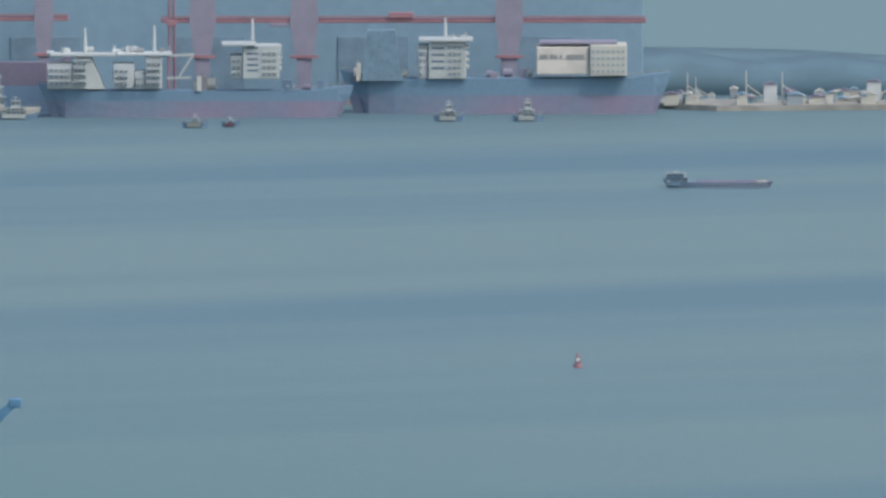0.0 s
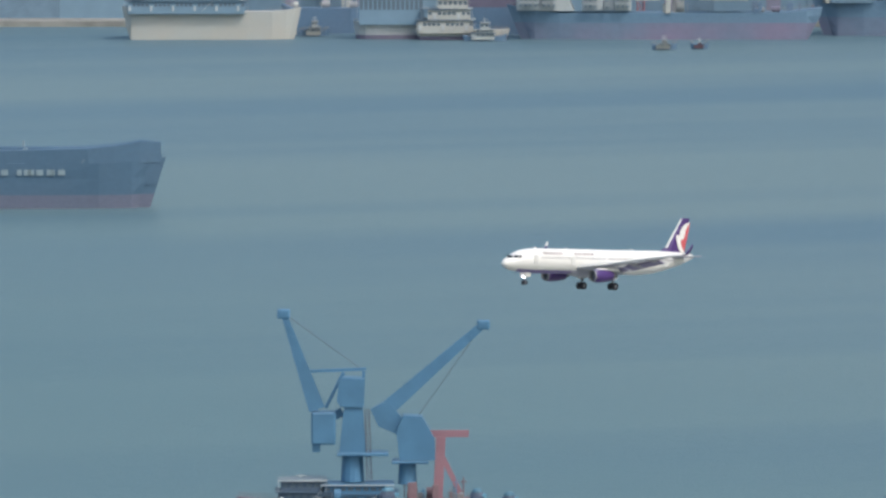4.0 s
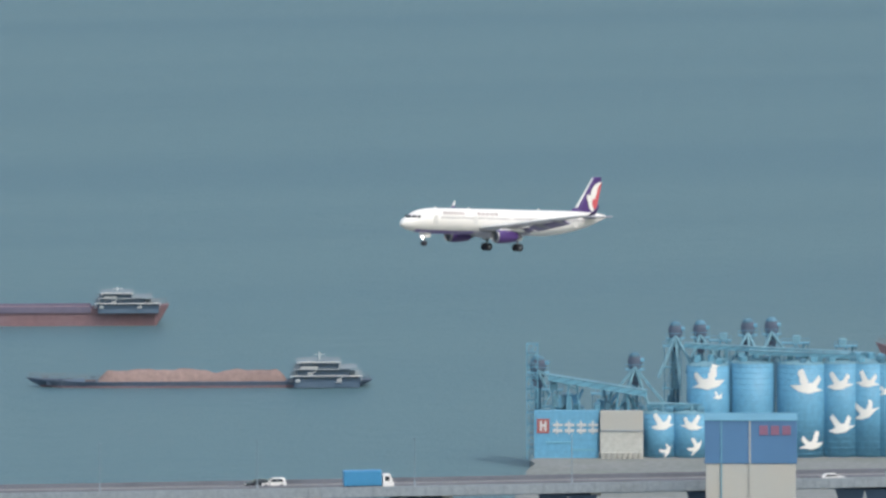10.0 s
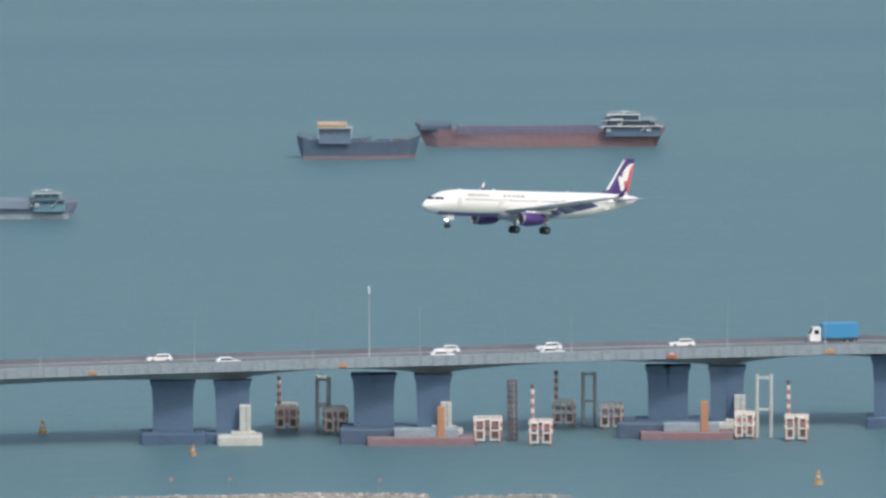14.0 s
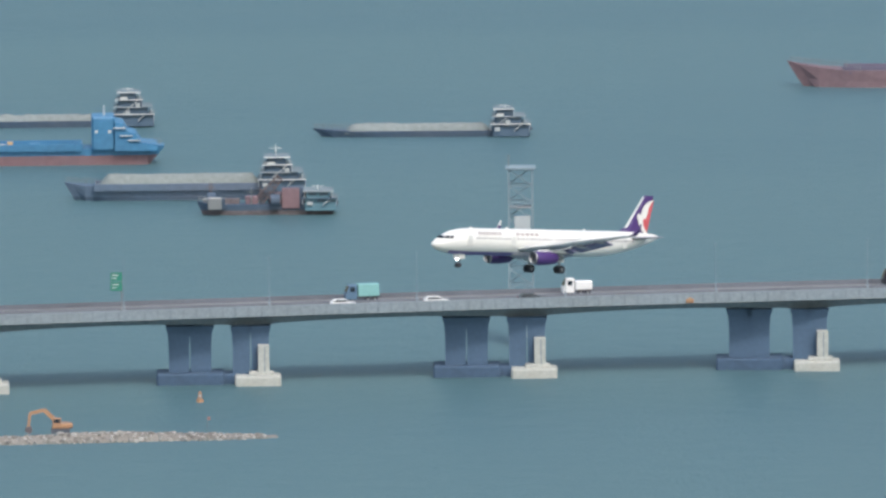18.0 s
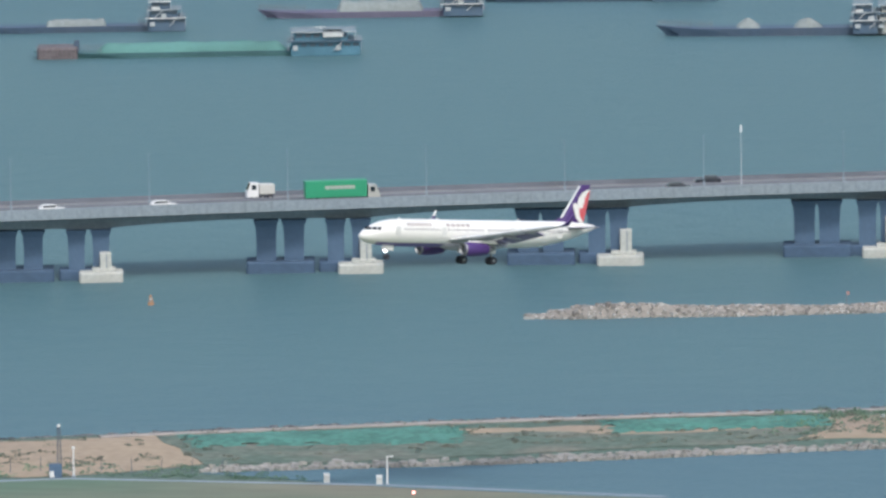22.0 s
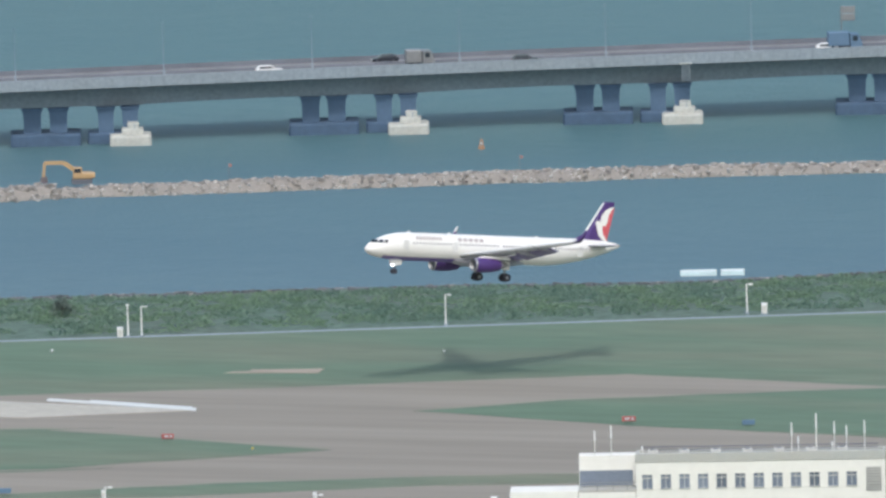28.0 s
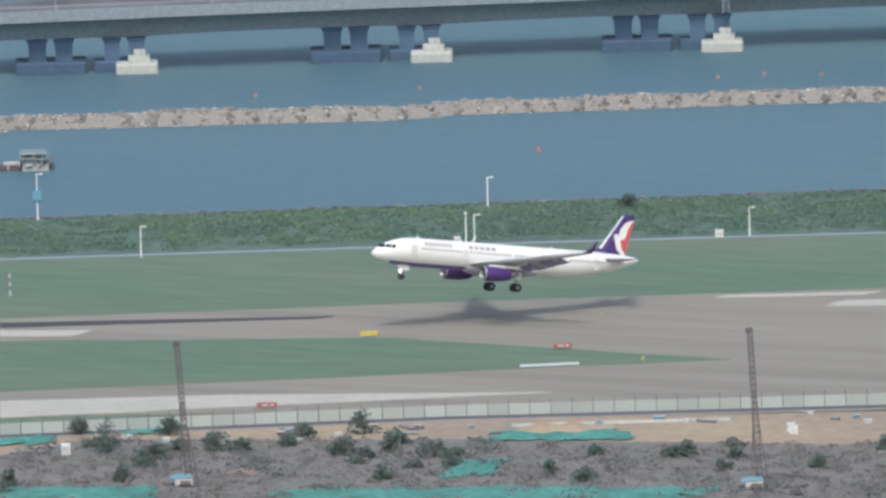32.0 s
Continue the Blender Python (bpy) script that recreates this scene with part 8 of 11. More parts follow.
part("hood", Shape().prism([(-20 * PK, 4), (-20 * PK, ht - 0.5), (0, ht - 0.6), (24 * PK, ht - 3.4), (36 * PK, 4), (22 * PK, 4), (12 * PK, ht - 5), (-6 * PK, ht - 3.5), (-8 * PK, 4)], -1.6, 1.6), ROYAL, arch)
gallery(-17.648, 14.14, -18.139, 8.17, -22, 2.4, CREAM, "cream conveyor gallery on trestles", 2.4)
gallery(-18.516, 18.68, -18.88, 11.82, -16, 2.0)
gallery(-18.718, 19.31, -19.055, 12.7, -20, 2.6, CREAM, "cream conveyor gallery into the transfer tower", 2.6)
gallery(-18.731, 7.2, -19.068, 14.7, -33, 2.4, CREAM, "broad cream conveyor gallery", 2.8)
gallery(-19.109, 14.7, -19.405, 7.88, -32, 2.4, ROYAL, "dark blue conveyor gallery", 2.8)
tt = thing("transfer_tower", place(-19.055, PR - 27, 2.0), "cream transfer tower with blue stripes", "tower")
th = 16.6 - 2.0
part("tower_wall", Shape().bevel_box(-45 * PK, 55 * PK, -3, 3, -0.5, th, 0.1), CREAM, tt)
part("upper_tower", Shape().prism([(-30 * PK, th), (24 * PK, th), (30 * PK, th + 2.4), (4 * PK, th + 7.2), (-26 * PK, th + 6.8)], -2.6, 2.6), CONCRETE, tt, "grey sloping head of the tower")
for x in (14, 40):
    part("stripe", Shape().box(x * PK, (x + 14) * PK, -3.15, -2.95, -0.4, th - 0.4), ROYAL, tt, "royal blue vertical stripe")
bl = thing("plant_office", place(-19.437, PR - 12, 2.0), "small white plant office", "building")
part("wall", Shape().bevel_box(-24 * PK, 24 * PK, -3, 3, -0.5, 14.36 - 2.0, 0.08), CREAM, bl)
part("roof_box", Shape().bevel_box(-18 * PK, -2 * PK, -1.5, 1.5, 14.36 - 2.1, 15.28 - 1.6, 0.05), WHITE, bl)
for i in range(3):
    part("window", Shape().box((-16 + i * 13) * PK, (-8 + i * 13) * PK, -3.08, -2.95, 2.0, 3.2), GLASS, bl)

# east block
silo(-20.148, 26.7, 48)
for b, top, rad in ((-20.377, 22.67, 33), (-20.549, 22.66, 32), (-20.743, 22.77, 34), (-20.862, 22.3, 16), (-20.926, 22.3, 15), (-21.039, 21.84, 20),
                    (-21.169, 25.86, 20), (-21.26, 25.86, 18)):
    silo(b, top, rad, (), -2, "slim sky-blue cement silo", False)
silo(-21.438, 26.21, 46, ((6, 0.1, 5.0, 10, 1),))
elevator(-20.35, 34.94, ((-50, 70), (48, 100), (-14, 94), (16, 98)))
elevator(-20.565, 30.35, ((-26, 70), (26, 70), (8, 70)), size=0.9)
elevator(-20.759, 32.52, ((-46, 80), (30, 88), (-12, 90)))
elevator(-20.961, 30.22, ((-24, 70), (30, 66)), size=0.85)
elevator(-21.36, 34.24, ((-18, 84), (22, 76)))
elevator(-20.108, 29.91, (), size=0.9)
for b in (-19.664, -19.863, -20.07):
    elevator(b, 18.38, ((-42, 70), (42, 70), (-16, 76), (16, 76)), -52, label="low blue elevator with splayed chutes")
HALL_FRAME = material("pale_hall_frame", (0.32, 0.35, 0.35), 0.7, vary=0.08)
wh = thing("packing_hall", place(-20.321, PR - 30, 2.0), "grey-white packing hall with a pale frame", "hall")
phh = 17.89 - 2.0
part("wall", Shape().bevel_box(-150 * PK, 190 * PK, 0.2, 8, -0.5, phh - 0.6, 0.1), HALL_GREY, wh, "blue-grey cladding")
part("top_beam", Shape().bevel_box(-153 * PK, 193 * PK, -0.6, 8.2, phh - 2.0, phh, 0.1), HALL_FRAME, wh)
for x in (-152, 40, 180):
    part("frame_post", Shape().bevel_box(x * PK, (x + 14) * PK, -0.6, 0.15, -0.5, phh - 2.0, 0.05), HALL_FRAME, wh)
for i in range(6):
    part("roof_unit", Shape().bevel_box((-30 + i * 34) * PK, (-12 + i * 34) * PK, -7, -5, -0.2, 3.4 + (i % 3) * 0.8, 0.1), CREAM if i % 2 else SKY_PAINT, wh)

# far east block
silo(-22.342, 30.21, 37, ((0, 0.7, 5.0, 5, -1),))
silo(-22.512, 28.15, 37, ((-6, 0.7, 4.6, 5, 1),))
silo(-22.732, 28.39, 42)
silo(-22.975, 29.9, 38, ((0, 0.7, 3.6, -10, 1),))
silo(-23.206, 29.92, 50, ((-8, 0.66, 4.4, 20, 1), (20, 0.86, 3.4, 40, 1)))
silo(-23.427, 34.07, 20)
elevator(-22.366, 33.07, (), size=0.7)
elevator(-22.808, 40.43, ((-60, 100), (60, 100), (-20, 104), (24, 104)), size=1.2)
elevator(-23.233, 40.23, ((-60, 84), (20, 84), (-20, 84)))
elevator(-23.386, 39.56, ((-20, 84), (26, 84)))
gallery(-22.458, 30.55, -23.427, 32.69, -3, 1.3)
gallery(-22.539, 33.08, -22.808, 36.88, -3, 1.1)
bl = thing("plant_office", place(-22.283, PR - 20, 2.0), "small white plant office with a blue roof band", "building")
oh = 25.46 - 2.0
part("wall", Shape().bevel_box(-36 * PK, 36 * PK, -3, 3, -0.5, oh, 0.08), CREAM, bl)
part("roof_band", Shape().bevel_box(-38 * PK, 38 * PK, -3.3, 3.2, oh - 1.6, oh + 0.3, 0.05), ROYAL, bl)
part("door", Shape().box(-5 * PK, 5 * PK, -3.1, -2.95, 0, 2.3), GLASS, bl)

# blue and white office tower before the bridge
tb = thing("office_tower", place(-16.01, 2229.0, 2.0), "boxy tower clad royal blue above and white below", "building")
DULL_SIGN = material("dull_sign_red", (0.27, 0.135, 0.22), 0.6)
TOWER_BLUE = material("tower_blue_cladding", (0.075, 0.185, 0.35), 0.5, vary=0.06)
tk = 0.1055
top = 31.0 - 2.0
mid = 23.01 - 2.0
part("lower_wall", Shape().bevel_box(-80 * tk, 78 * tk, -6, 6, -0.5, mid, 0.1), CREAM, tb, "white lower storeys")
part("upper_wall", Shape().bevel_box(-82 * tk, 80 * tk, -6.15, 6.1, mid, top, 0.1), TOWER_BLUE, tb, "royal blue cladding")
part("corner_strip", Shape().box(-4 * tk, -1.5 * tk, -6.3, -6.1, 0, top), CREAM, tb)
part("corner_strip", Shape().box(-54 * tk, -51.5 * tk, -6.3, -6.1, 0, top), SKY_PAINT, tb)
part("parapet", Shape().bevel_box(-83 * tk, 81 * tk, -6.3, 6.2, top, top + 0.2, 0.05), SKY_PAINT, tb, "pale roof edge")
for i in range(3):
    part("red_sign", Shape().box((14 + i * 20) * tk, (29 + i * 20) * tk, -6.32, -6.1, top - 2.6, top - 0.9), DULL_SIGN, tb, "dull red sign bar")
for i in range(4):
    part("window", Shape().box(62 * tk, 70 * tk, -6.12, -5.95, 1.5 + i * 3.0, 3.2 + i * 3.0), GLASS, tb)
part("annex", Shape().bevel_box(-108 * tk, -82 * tk, -4, 5, -0.5, 30 * tk, 0.1), CREAM, tb, "white side annex")

# low sheds, stacks and heaps beside the ramp
SHED_BROWN = material("brown_shed_cladding", (0.165, 0.165, 0.175), 0.8, vary=0.1, grain=0.6)
TAN_WALL = material("tan_plant_wall", (0.27, 0.245, 0.225), 0.9, vary=0.08, grain=0.8, dirt=(0.20, 0.19, 0.185), dirt_scale=0.1)
ob = thing("plant_wall", place(-17.375, 2411.0, 2.0), "long dusty tan block wall before the silos", "wall")
part("wall_panel", Shape().bevel_box(-22.4, 22.4, -0.5, 0.5, -0.3, 3.6, 0.06), TAN_WALL, ob)
part("coping", Shape().bevel_box(-22.5, 22.5, -0.65, 0.65, 3.6, 3.8, 0.04), CREAM, ob)
for i in range(10):
    part("pilaster", Shape().bevel_box(-21.5 + i * 4.78, -20.9 + i * 4.78, -0.75, -0.5, -0.3, 3.6, 0.03), TAN_WALL, ob)
part("end_block", Shape().bevel_box(17.5, 22.3, -1.6, -0.6, -0.3, 4.6, 0.06), TAN_WALL, ob, "taller end block")
for b, r, w, d, h, m, lab, nm in ((-17.02, 2391.0, 7.1, 3, 3.2, SHED_BROWN, "long dull brown store shed with a pale sign bar", "shed"),
                                  (-13.713, 2286.3, 9, 4, 3.0, DARK_STEEL, "dark open material store", "shed"), (-13.642, 2267, 5, 4, 5.0, DARK_CONCRETE, "dark boxy pump house", "shed")):
    ob = thing(nm, place(b, r, 2.0), lab, "shed")
    part("wall", Shape().bevel_box(-w, w, -d, d, -0.5, h, 0.08), m, ob)
    part("roof", Shape().prism([(-w - 0.4, h), (w + 0.4, h), (w * 0.1, h + 0.5)], -d - 0.4, d + 0.4), m, ob)
    part("door", Shape().box(-1.6, 1.6, -d - 0.12, -d + 0.05, 0, 2.8), DARK_STEEL, ob)


def heap(b, r, w, h, mat, label, seed):
    ob = thing("material_heap", place(b, r, 2.0), label, "heap")
    sh = Shape()
    nx, ny = 26, 12
    for j in range(ny + 1):
        for i in range(nx + 1):
            u, v = 2 * i / nx - 1, 2 * j / ny - 1
            q = max(0, 1 - u * u) * max(0, 1 - v * v)
            sh.v.append((u * w, v * w * 0.4, -0.2 + h * q * (1 + 0.5 * mnoise.noise((u * 2.5, v * 2, seed)))))
    for j in range(ny):
        for i in range(nx):
            a = j * (nx + 1) + i
            sh.f.append((a, a + 1, a + nx + 2, a + nx + 1))
    part("mound", sh, mat, ob, "", True)


heap(-13.956, 2327.8, 6, 2.8, YELLOW_SAND, "heap of pale yellow sand by the ramp", 1.0)
heap(-14.387, 2327.8, 9, 2.4, YELLOW_SAND, "heap of brown sand by the ramp", 2.0)
heap(-13.95, 2291.8, 17, 4.6, COAL, "dark covered coal heap", 3.0)
heap(-13.291, 2270.6, 12, 1.6, SAND, "bank of pale broken rock", 4.0)
heap(-14.872, 2312.6, 10, 2.6, WILD, "grown-over soil heap by the shed", 5.0)
heap(-17.817, 2427.8, 10, 3.0, EARTH, "heap of brown raw material", 6.0)

# ---------------------------------------------------------------- on and by the bridge
def on_bridge(b, off, dz=-1.13):
    """A pose on the carriageway, its x axis along the bridge towards the east."""
    p, q = Vector((*spot(b, bridge_r(b) + off), bridge_top(b))), Vector((*spot(b - 0.05, bridge_r(b - 0.05) + off), bridge_top(b - 0.05)))
    d = q - p
    return Matrix.Translation(p + Vector((0, 0, dz))) @ pose(0, 0, 0, 0, -math.degrees(math.atan2(d.z, d.xy.length)), math.degrees(math.atan2(d.y, d.x)))


def wheels(ob, xs, half, r):
    for x in xs:
        for s in (-1, 1):
            w = part("wheel", Shape().tube((x, s * half - 0.12, r), (x, s * half + 0.12, r), r, None, 14), RUBBER, ob)
            part("hub", Shape().tube((x, s * half + s * 0.11, r), (x, s * half + s * 0.14, r), r * 0.5, None, 8), STEEL, w)


def car(mat, kind="car"):
    """A passenger car that faces +x: body, cabin, glass, lamps, wheels."""
    ob = thing("car", Matrix.Identity(4), {"car": "small car on the sea bridge", "suv": "tall estate car on the sea bridge"}[kind], "car", "bridge traffic")
    h = 1.75 if kind == "suv" else 1.5
    L = 2.35
    body = [(-L, 0.45), (-L, 0.85), (-L + 0.15, 0.98), (L - 1.35, 0.98), (L - 0.15, 0.82), (L, 0.6), (L, 0.38), (-L + 0.1, 0.36)]
    part("body", Shape().prism(body, -0.9, 0.9), mat, ob)
    roof = [(-L + 0.1, 0.96), (-L + (0.35 if kind == "suv" else 0.75), h), (0.35, h), (L - 1.25, 0.96)]
    part("cabin", Shape().loft([[(x, -0.86 + 0.12 * (z > 1.2), z) for x, z in roof], [(x, 0.86 - 0.12 * (z > 1.2), z) for x, z in roof]]), mat, ob)
    for s in (-1, 1):
        part("side_glass", Shape().loft([[(-L + 0.5, s * 0.872, 1.02), (L - 1.5, s * 0.872, 1.02), (0.25, s * 0.775, h - 0.12), (-L + 0.8, s * 0.775, h - 0.12)], [(-L + 0.5, s * 0.885, 1.02), (L - 1.5, s * 0.885, 1.02), (0.25, s * 0.79, h - 0.12), (-L + 0.8, s * 0.79, h - 0.12)]]), GLASS, ob)
        part("headlight", Shape().box(L - 0.12, L + 0.02, s * 0.65 - 0.18, s * 0.65 + 0.18, 0.6, 0.76), WHITE, ob)
        part("tail_light", Shape().box(-L - 0.02, -L + 0.06, s * 0.68 - 0.16, s * 0.68 + 0.16, 0.68, 0.86), SIGN_RED, ob)
    part("windscreen", Shape().loft([[(L - 1.22, -0.74, 1.0), (L - 1.22, 0.74, 1.0), (0.42, 0.66, h - 0.06), (0.42, -0.66, h - 0.06)], [(L - 1.19, -0.74, 1.02), (L - 1.19, 0.74, 1.02), (0.45, 0.66, h - 0.03), (0.45, -0.66, h - 0.03)]]), GLASS, ob)
    wheels(ob, (-1.4, 1.4), 0.8, 0.33)
    return ob


def lorry(load, cab=None, long=9.0, high=3.9, label="box lorry on the sea bridge", kind="box"):
    """A lorry that faces +x: cab, load, chassis, wheels."""
    cab = cab or CAR_WHITE
    ob = thing("lorry", Matrix.Identity(4), label, "truck", "bridge traffic")
    x1 = long / 2
    c = [(x1 - 2.1, 0.5), (x1 - 2.1, 3.05), (x1 - 0.7, 3.05), (x1 - 0.15, 1.7), (x1, 1.5), (x1, 0.5)]
    cb = part("cab", Shape().prism(c, -1.2, 1.2), cab, ob)
    part("windscreen", Shape().loft([[(x1 - 0.66, -1.05, 2.9), (x1 - 0.66, 1.05, 2.9), (x1 - 0.14, 1.05, 1.75), (x1 - 0.14, -1.05, 1.75)], [(x1 - 0.62, -1.05, 2.92), (x1 - 0.62, 1.05, 2.92), (x1 - 0.1, 1.05, 1.77), (x1 - 0.1, -1.05, 1.77)]]), GLASS, cb)
    for s in (-1, 1):
        part("side_window", Shape().box(x1 - 1.7, x1 - 0.85, s * 1.2 - 0.02, s * 1.2 + 0.02, 1.85, 2.7), GLASS, cb)
    part("chassis", Shape().bevel_box(-x1, x1 - 0.4, -0.9, 0.9, 0.55, 1.0, 0.05), DARK_STEEL, ob)
    if kind == "box":
        part("box_body", Shape().bevel_box(-x1, x1 - 2.3, -1.25, 1.25, 1.02, high, 0.06), load, ob, "ribbed cargo box")
        if load is TRUCK_GREEN:
            for y in (-1.27, 1.25):
                part("sign_bar", Shape().box(-3.2, 2.2, y, y + 0.02, 2.5, 3.1), CREAM, ob, "pale lettering bar")
        rib = Shape()
        x = -x1 + 0.4
        while x < x1 - 2.5:
            rib.box(x, x + 0.08, -1.29, -1.24, 1.1, high - 0.1)
            x += 0.8
        tagged(part("box_ribs", rib, load, ob), kind="stuff")
    elif kind == "tipper":
        part("tipper_body", Shape().prism([(-x1, 1.3), (-x1 - 0.2, 2.6), (x1 - 2.3, 2.6), (x1 - 2.0, 3.2), (x1 - 2.35, 1.1)], -1.25, 1.25), load, ob, "open tipping body")
    elif kind == "mixer":
        rings_ = []
        for x, r, z in ((-x1, 0.5, 2.5), (-x1 + 0.8, 0.9, 2.4), (-0.6, 1.25, 2.25), (0.7, 1.1, 2.1), (x1 - 2.5, 0.6, 2.0)):
            rings_.append([(x, r * math.cos(a), z + r * math.sin(a)) for a in [2 * math.pi * i / 14 for i in range(14)]])
        part("drum", Shape().loft(rings_), load, ob, "slanting mixer drum", True)
    wheels(ob, (-x1 + 0.8, -x1 + 2.1, x1 - 1.3), 1.0, 0.5)
    return ob


def bus(mat):
    ob = thing("coach", Matrix.Identity(4), "turquoise and white coach on the sea bridge", "bus", "bridge traffic")
    part("body", Shape().bevel_box(-4.5, 4.5, -1.25, 1.25, 0.4, 3.2, 0.15), mat, ob)
    part("white_band", Shape().box(-4.3, 4.3, -1.28, -1.24, 0.9, 1.4), WHITE, ob)
    part("window_strip", Shape().box(-4.2, 4.2, -1.29, -1.25, 1.8, 2.7), GLASS, ob)
    part("windscreen", Shape().box(4.48, 4.52, -1.1, 1.1, 1.5, 2.8), GLASS, ob)
    wheels(ob, (-2.8, 2.9), 1.05, 0.5)
    return ob


# traffic: seconds, bearing then, +1 east-going near lanes or -1 west-going far lanes, speed in m/s, vehicle
TRAFFIC = []


def drive(ob, t, b, way, speed=24.0):
    TRAFFIC.append((ob, t, b, way, speed))


W, S_, D = (CAR_WHITE, "car"), (CAR_WHITE, "suv"), (CAR_DARK, "car")
SEEN = []
FADED_PINK = material("faded_pink_box", (0.33, 0.29, 0.31), 0.7, vary=0.08)
GREEN_BOX = material("faded_green_box", (0.10, 0.33, 0.24), 0.6, vary=0.08)
TURQ = material("turquoise_paint", (0.22, 0.46, 0.46), 0.5)
for t, b, way, spec in ((9, -14.408, -1, S_), (9, -15.257, 1, W), (9, -15.729, 1, W), (9, -17.885, -1, W), (9, -16.632, -1, D), (11, -13.43, -1, S_), (11, -11.169, -1, W), (11, -13.578, -1, D), (11, -12.85, 1, D),
                        (12, -10.399, -1, W), (12, -9.855, -1, W), (12, -10.798, 1, W), (12, -9.666, 1, W), (12, -10.636, 1, D),
                        (13, -8.691, -1, W), (13, -9.104, -1, S_), (13, -9.635, -1, S_), (13, -7.308, 1, W), (13, -7.834, 1, W), (13, -9.632, 1, W), (13, -10.341, 1, W), (13, -7.322, -1, W), (13, -11.271, -1, D),
                        (14, -6.539, -1, D), (14, -6.97, 1, W), (14, -7.927, 1, S_), (15.5, -5.383, -1, S_), (15.5, -6.968, -1, W), (15.5, -7.184, -1, S_), (15.5, -4.406, 1, W), (15.5, -5.269, 1, W),
                        (17.5, -0.373, 1, W), (17.5, -0.818, 1, W), (17.5, -1.272, 1, D), (17.5, -1.622, 1, D), (19, -1.273, 1, W), (20, 3.319, 1, W), (21, 5.175, 1, D), (21, 3.874, 1, W), (21, 2.619, 1, W),
                        (22, 7.609, 1, W), (22, 7.075, 1, W), (22, 4.478, -1, D), (23, 9.331, 1, W), (23, 6.388, 1, W), (24, 8.716, 1, W), (25, 12.854, 1, S_), (25, 11.382, 1, D), (25.5, 14.037, 1, W), (25.5, 11.052, -1, D),
                        (27.5, 18.575, 1, W), (27.5, 15.896, 1, W), (27.5, 14.875, 1, S_), (27.5, 17.293, -1, D), (28, 16.985, 1, D), (29, 17.533, 1, W), (29, 18.618, -1, D), (30, 21.511, 1, W)):
    same = [1 for t2, b2, w2 in SEEN if w2 == way and abs(t - t2) < 3.2 and abs(b2 - way * (0.58 if 17 < t < 23 else 0.69) * (t - t2) - b) < 0.42]
    SEEN.append((t, b, way))
    if not same:
        drive(car(*spec), t, b, way, 21.0 if 17 < t < 23 else 31.0 if t == 13 and b < -9 and way < 0 else 26.5)
for t, b, way, sp, args in ((11, -11.468, -1, 21, (TRUCK_BLUE, None, 9.2, 3.8, "lorry with a bright blue box and white cab")), (11, -14.796, 1, 24, (TRUCK_BLUE, None, 9.4, 3.8, "lorry with a blue tarpaulin body")),
                            (15.5, -4.703, -1, 20, (TRUCK_GREY, CAR_DARK, 14.0, 4.1, "dark lorry with a long pale container")), (17.5, -0.948, -1, 16, (TURQ, NAVY, 6.2, 3.2, "small turquoise box lorry")), (17.5, -2.027, -1, 20, (CAR_WHITE, None, 5.4, 2.5, "small white box van lorry")),
                            (22, 6.224, 1, 26, (TRUCK_GREEN, CREAM, 13.4, 4.0, "long lorry with a green container")), (22, 6.615, -1, 20, (TRUCK_GREY, None, 5.0, 2.7, "pale grey box lorry")),
                            (25, 11.773, 1, 26, (TRUCK_RED, None, 13.6, 4.0, "long lorry with a rust-red container")), (25.5, 13.874, 1, 24, (NAVY, NAVY, 9.0, 3.7, "dark blue box lorry")), (28, 15.459, 1, 24, (NAVY, NAVY, 6.0, 3.4, "small dark blue lorry")),
                            (29, 20.561, -1, 16, (FADED_PINK, CAR_WHITE, 13.6, 3.6, "white-cabbed lorry with a faded pink container")), (27.5, 17.792, 1, 22, (STEEL, STEEL, 5.0, 3.2, "grey flat lorry with a load")), (20.5, 2.144, 1, 20.4, (GREEN_BOX, CAR_WHITE, 5.0, 2.7, "small green box lorry with a white cab"))):
    drive(lorry(*args), t, b, way, sp)
drive(lorry(material("dull_tipper_tan", (0.46, 0.32, 0.20), 0.7), material("dull_cab_tan", (0.42, 0.27, 0.16), 0.6), 8.0, 3.2, "dull yellow tipper lorry", "tipper"), 19, 2.004, -1, 15.5)
drive(lorry(material("mixer_drum_cream", (0.42, 0.36, 0.30), 0.6, dirt=(0.30, 0.22, 0.16), dirt_scale=0.5), material("dusty_white_cab", (0.42, 0.42, 0.40), 0.6), 8.2, 3.4, "concrete mixer lorry with a cream drum", "mixer"), 19, 0.736, 1, 15.8)
drive(bus(TURQ), 31, 23.079, 1, 24)


def sign_post(b, off, high, mat, w, h, label, two=False):
    ob = thing("road_sign", place(b, bridge_r(b) + off, bridge_top(b) - 1.2), label, "sign")
    part("pole", Shape().tube((0, 0, -0.1), (0, 0, high), 0.14, 0.11, 8), STEEL, ob)
    for i in range(2 if two else 1):
        z = high - i * (h + 0.15)
        part("panel", Shape().bevel_box(-w, 0.15, -0.14, -0.02, z - h, z, 0.03), mat, ob, "green sign panel" if mat == SIGN_GREEN else "dark sign panel")
        for j in range(2 if mat == SIGN_GREEN else 0):
            part("text_bar", Shape().box(-w * 0.85, -w * (0.25 + 0.2 * j), -0.17, -0.13, z - h * (0.3 + 0.35 * j) - 0.1, z - h * (0.3 + 0.35 * j) + 0.1), WHITE, ob)


sign_post(-10.961, -1.9, 10.2, SILO_DARK, 1.6, 3.4, "tall dark road sign seen from behind")
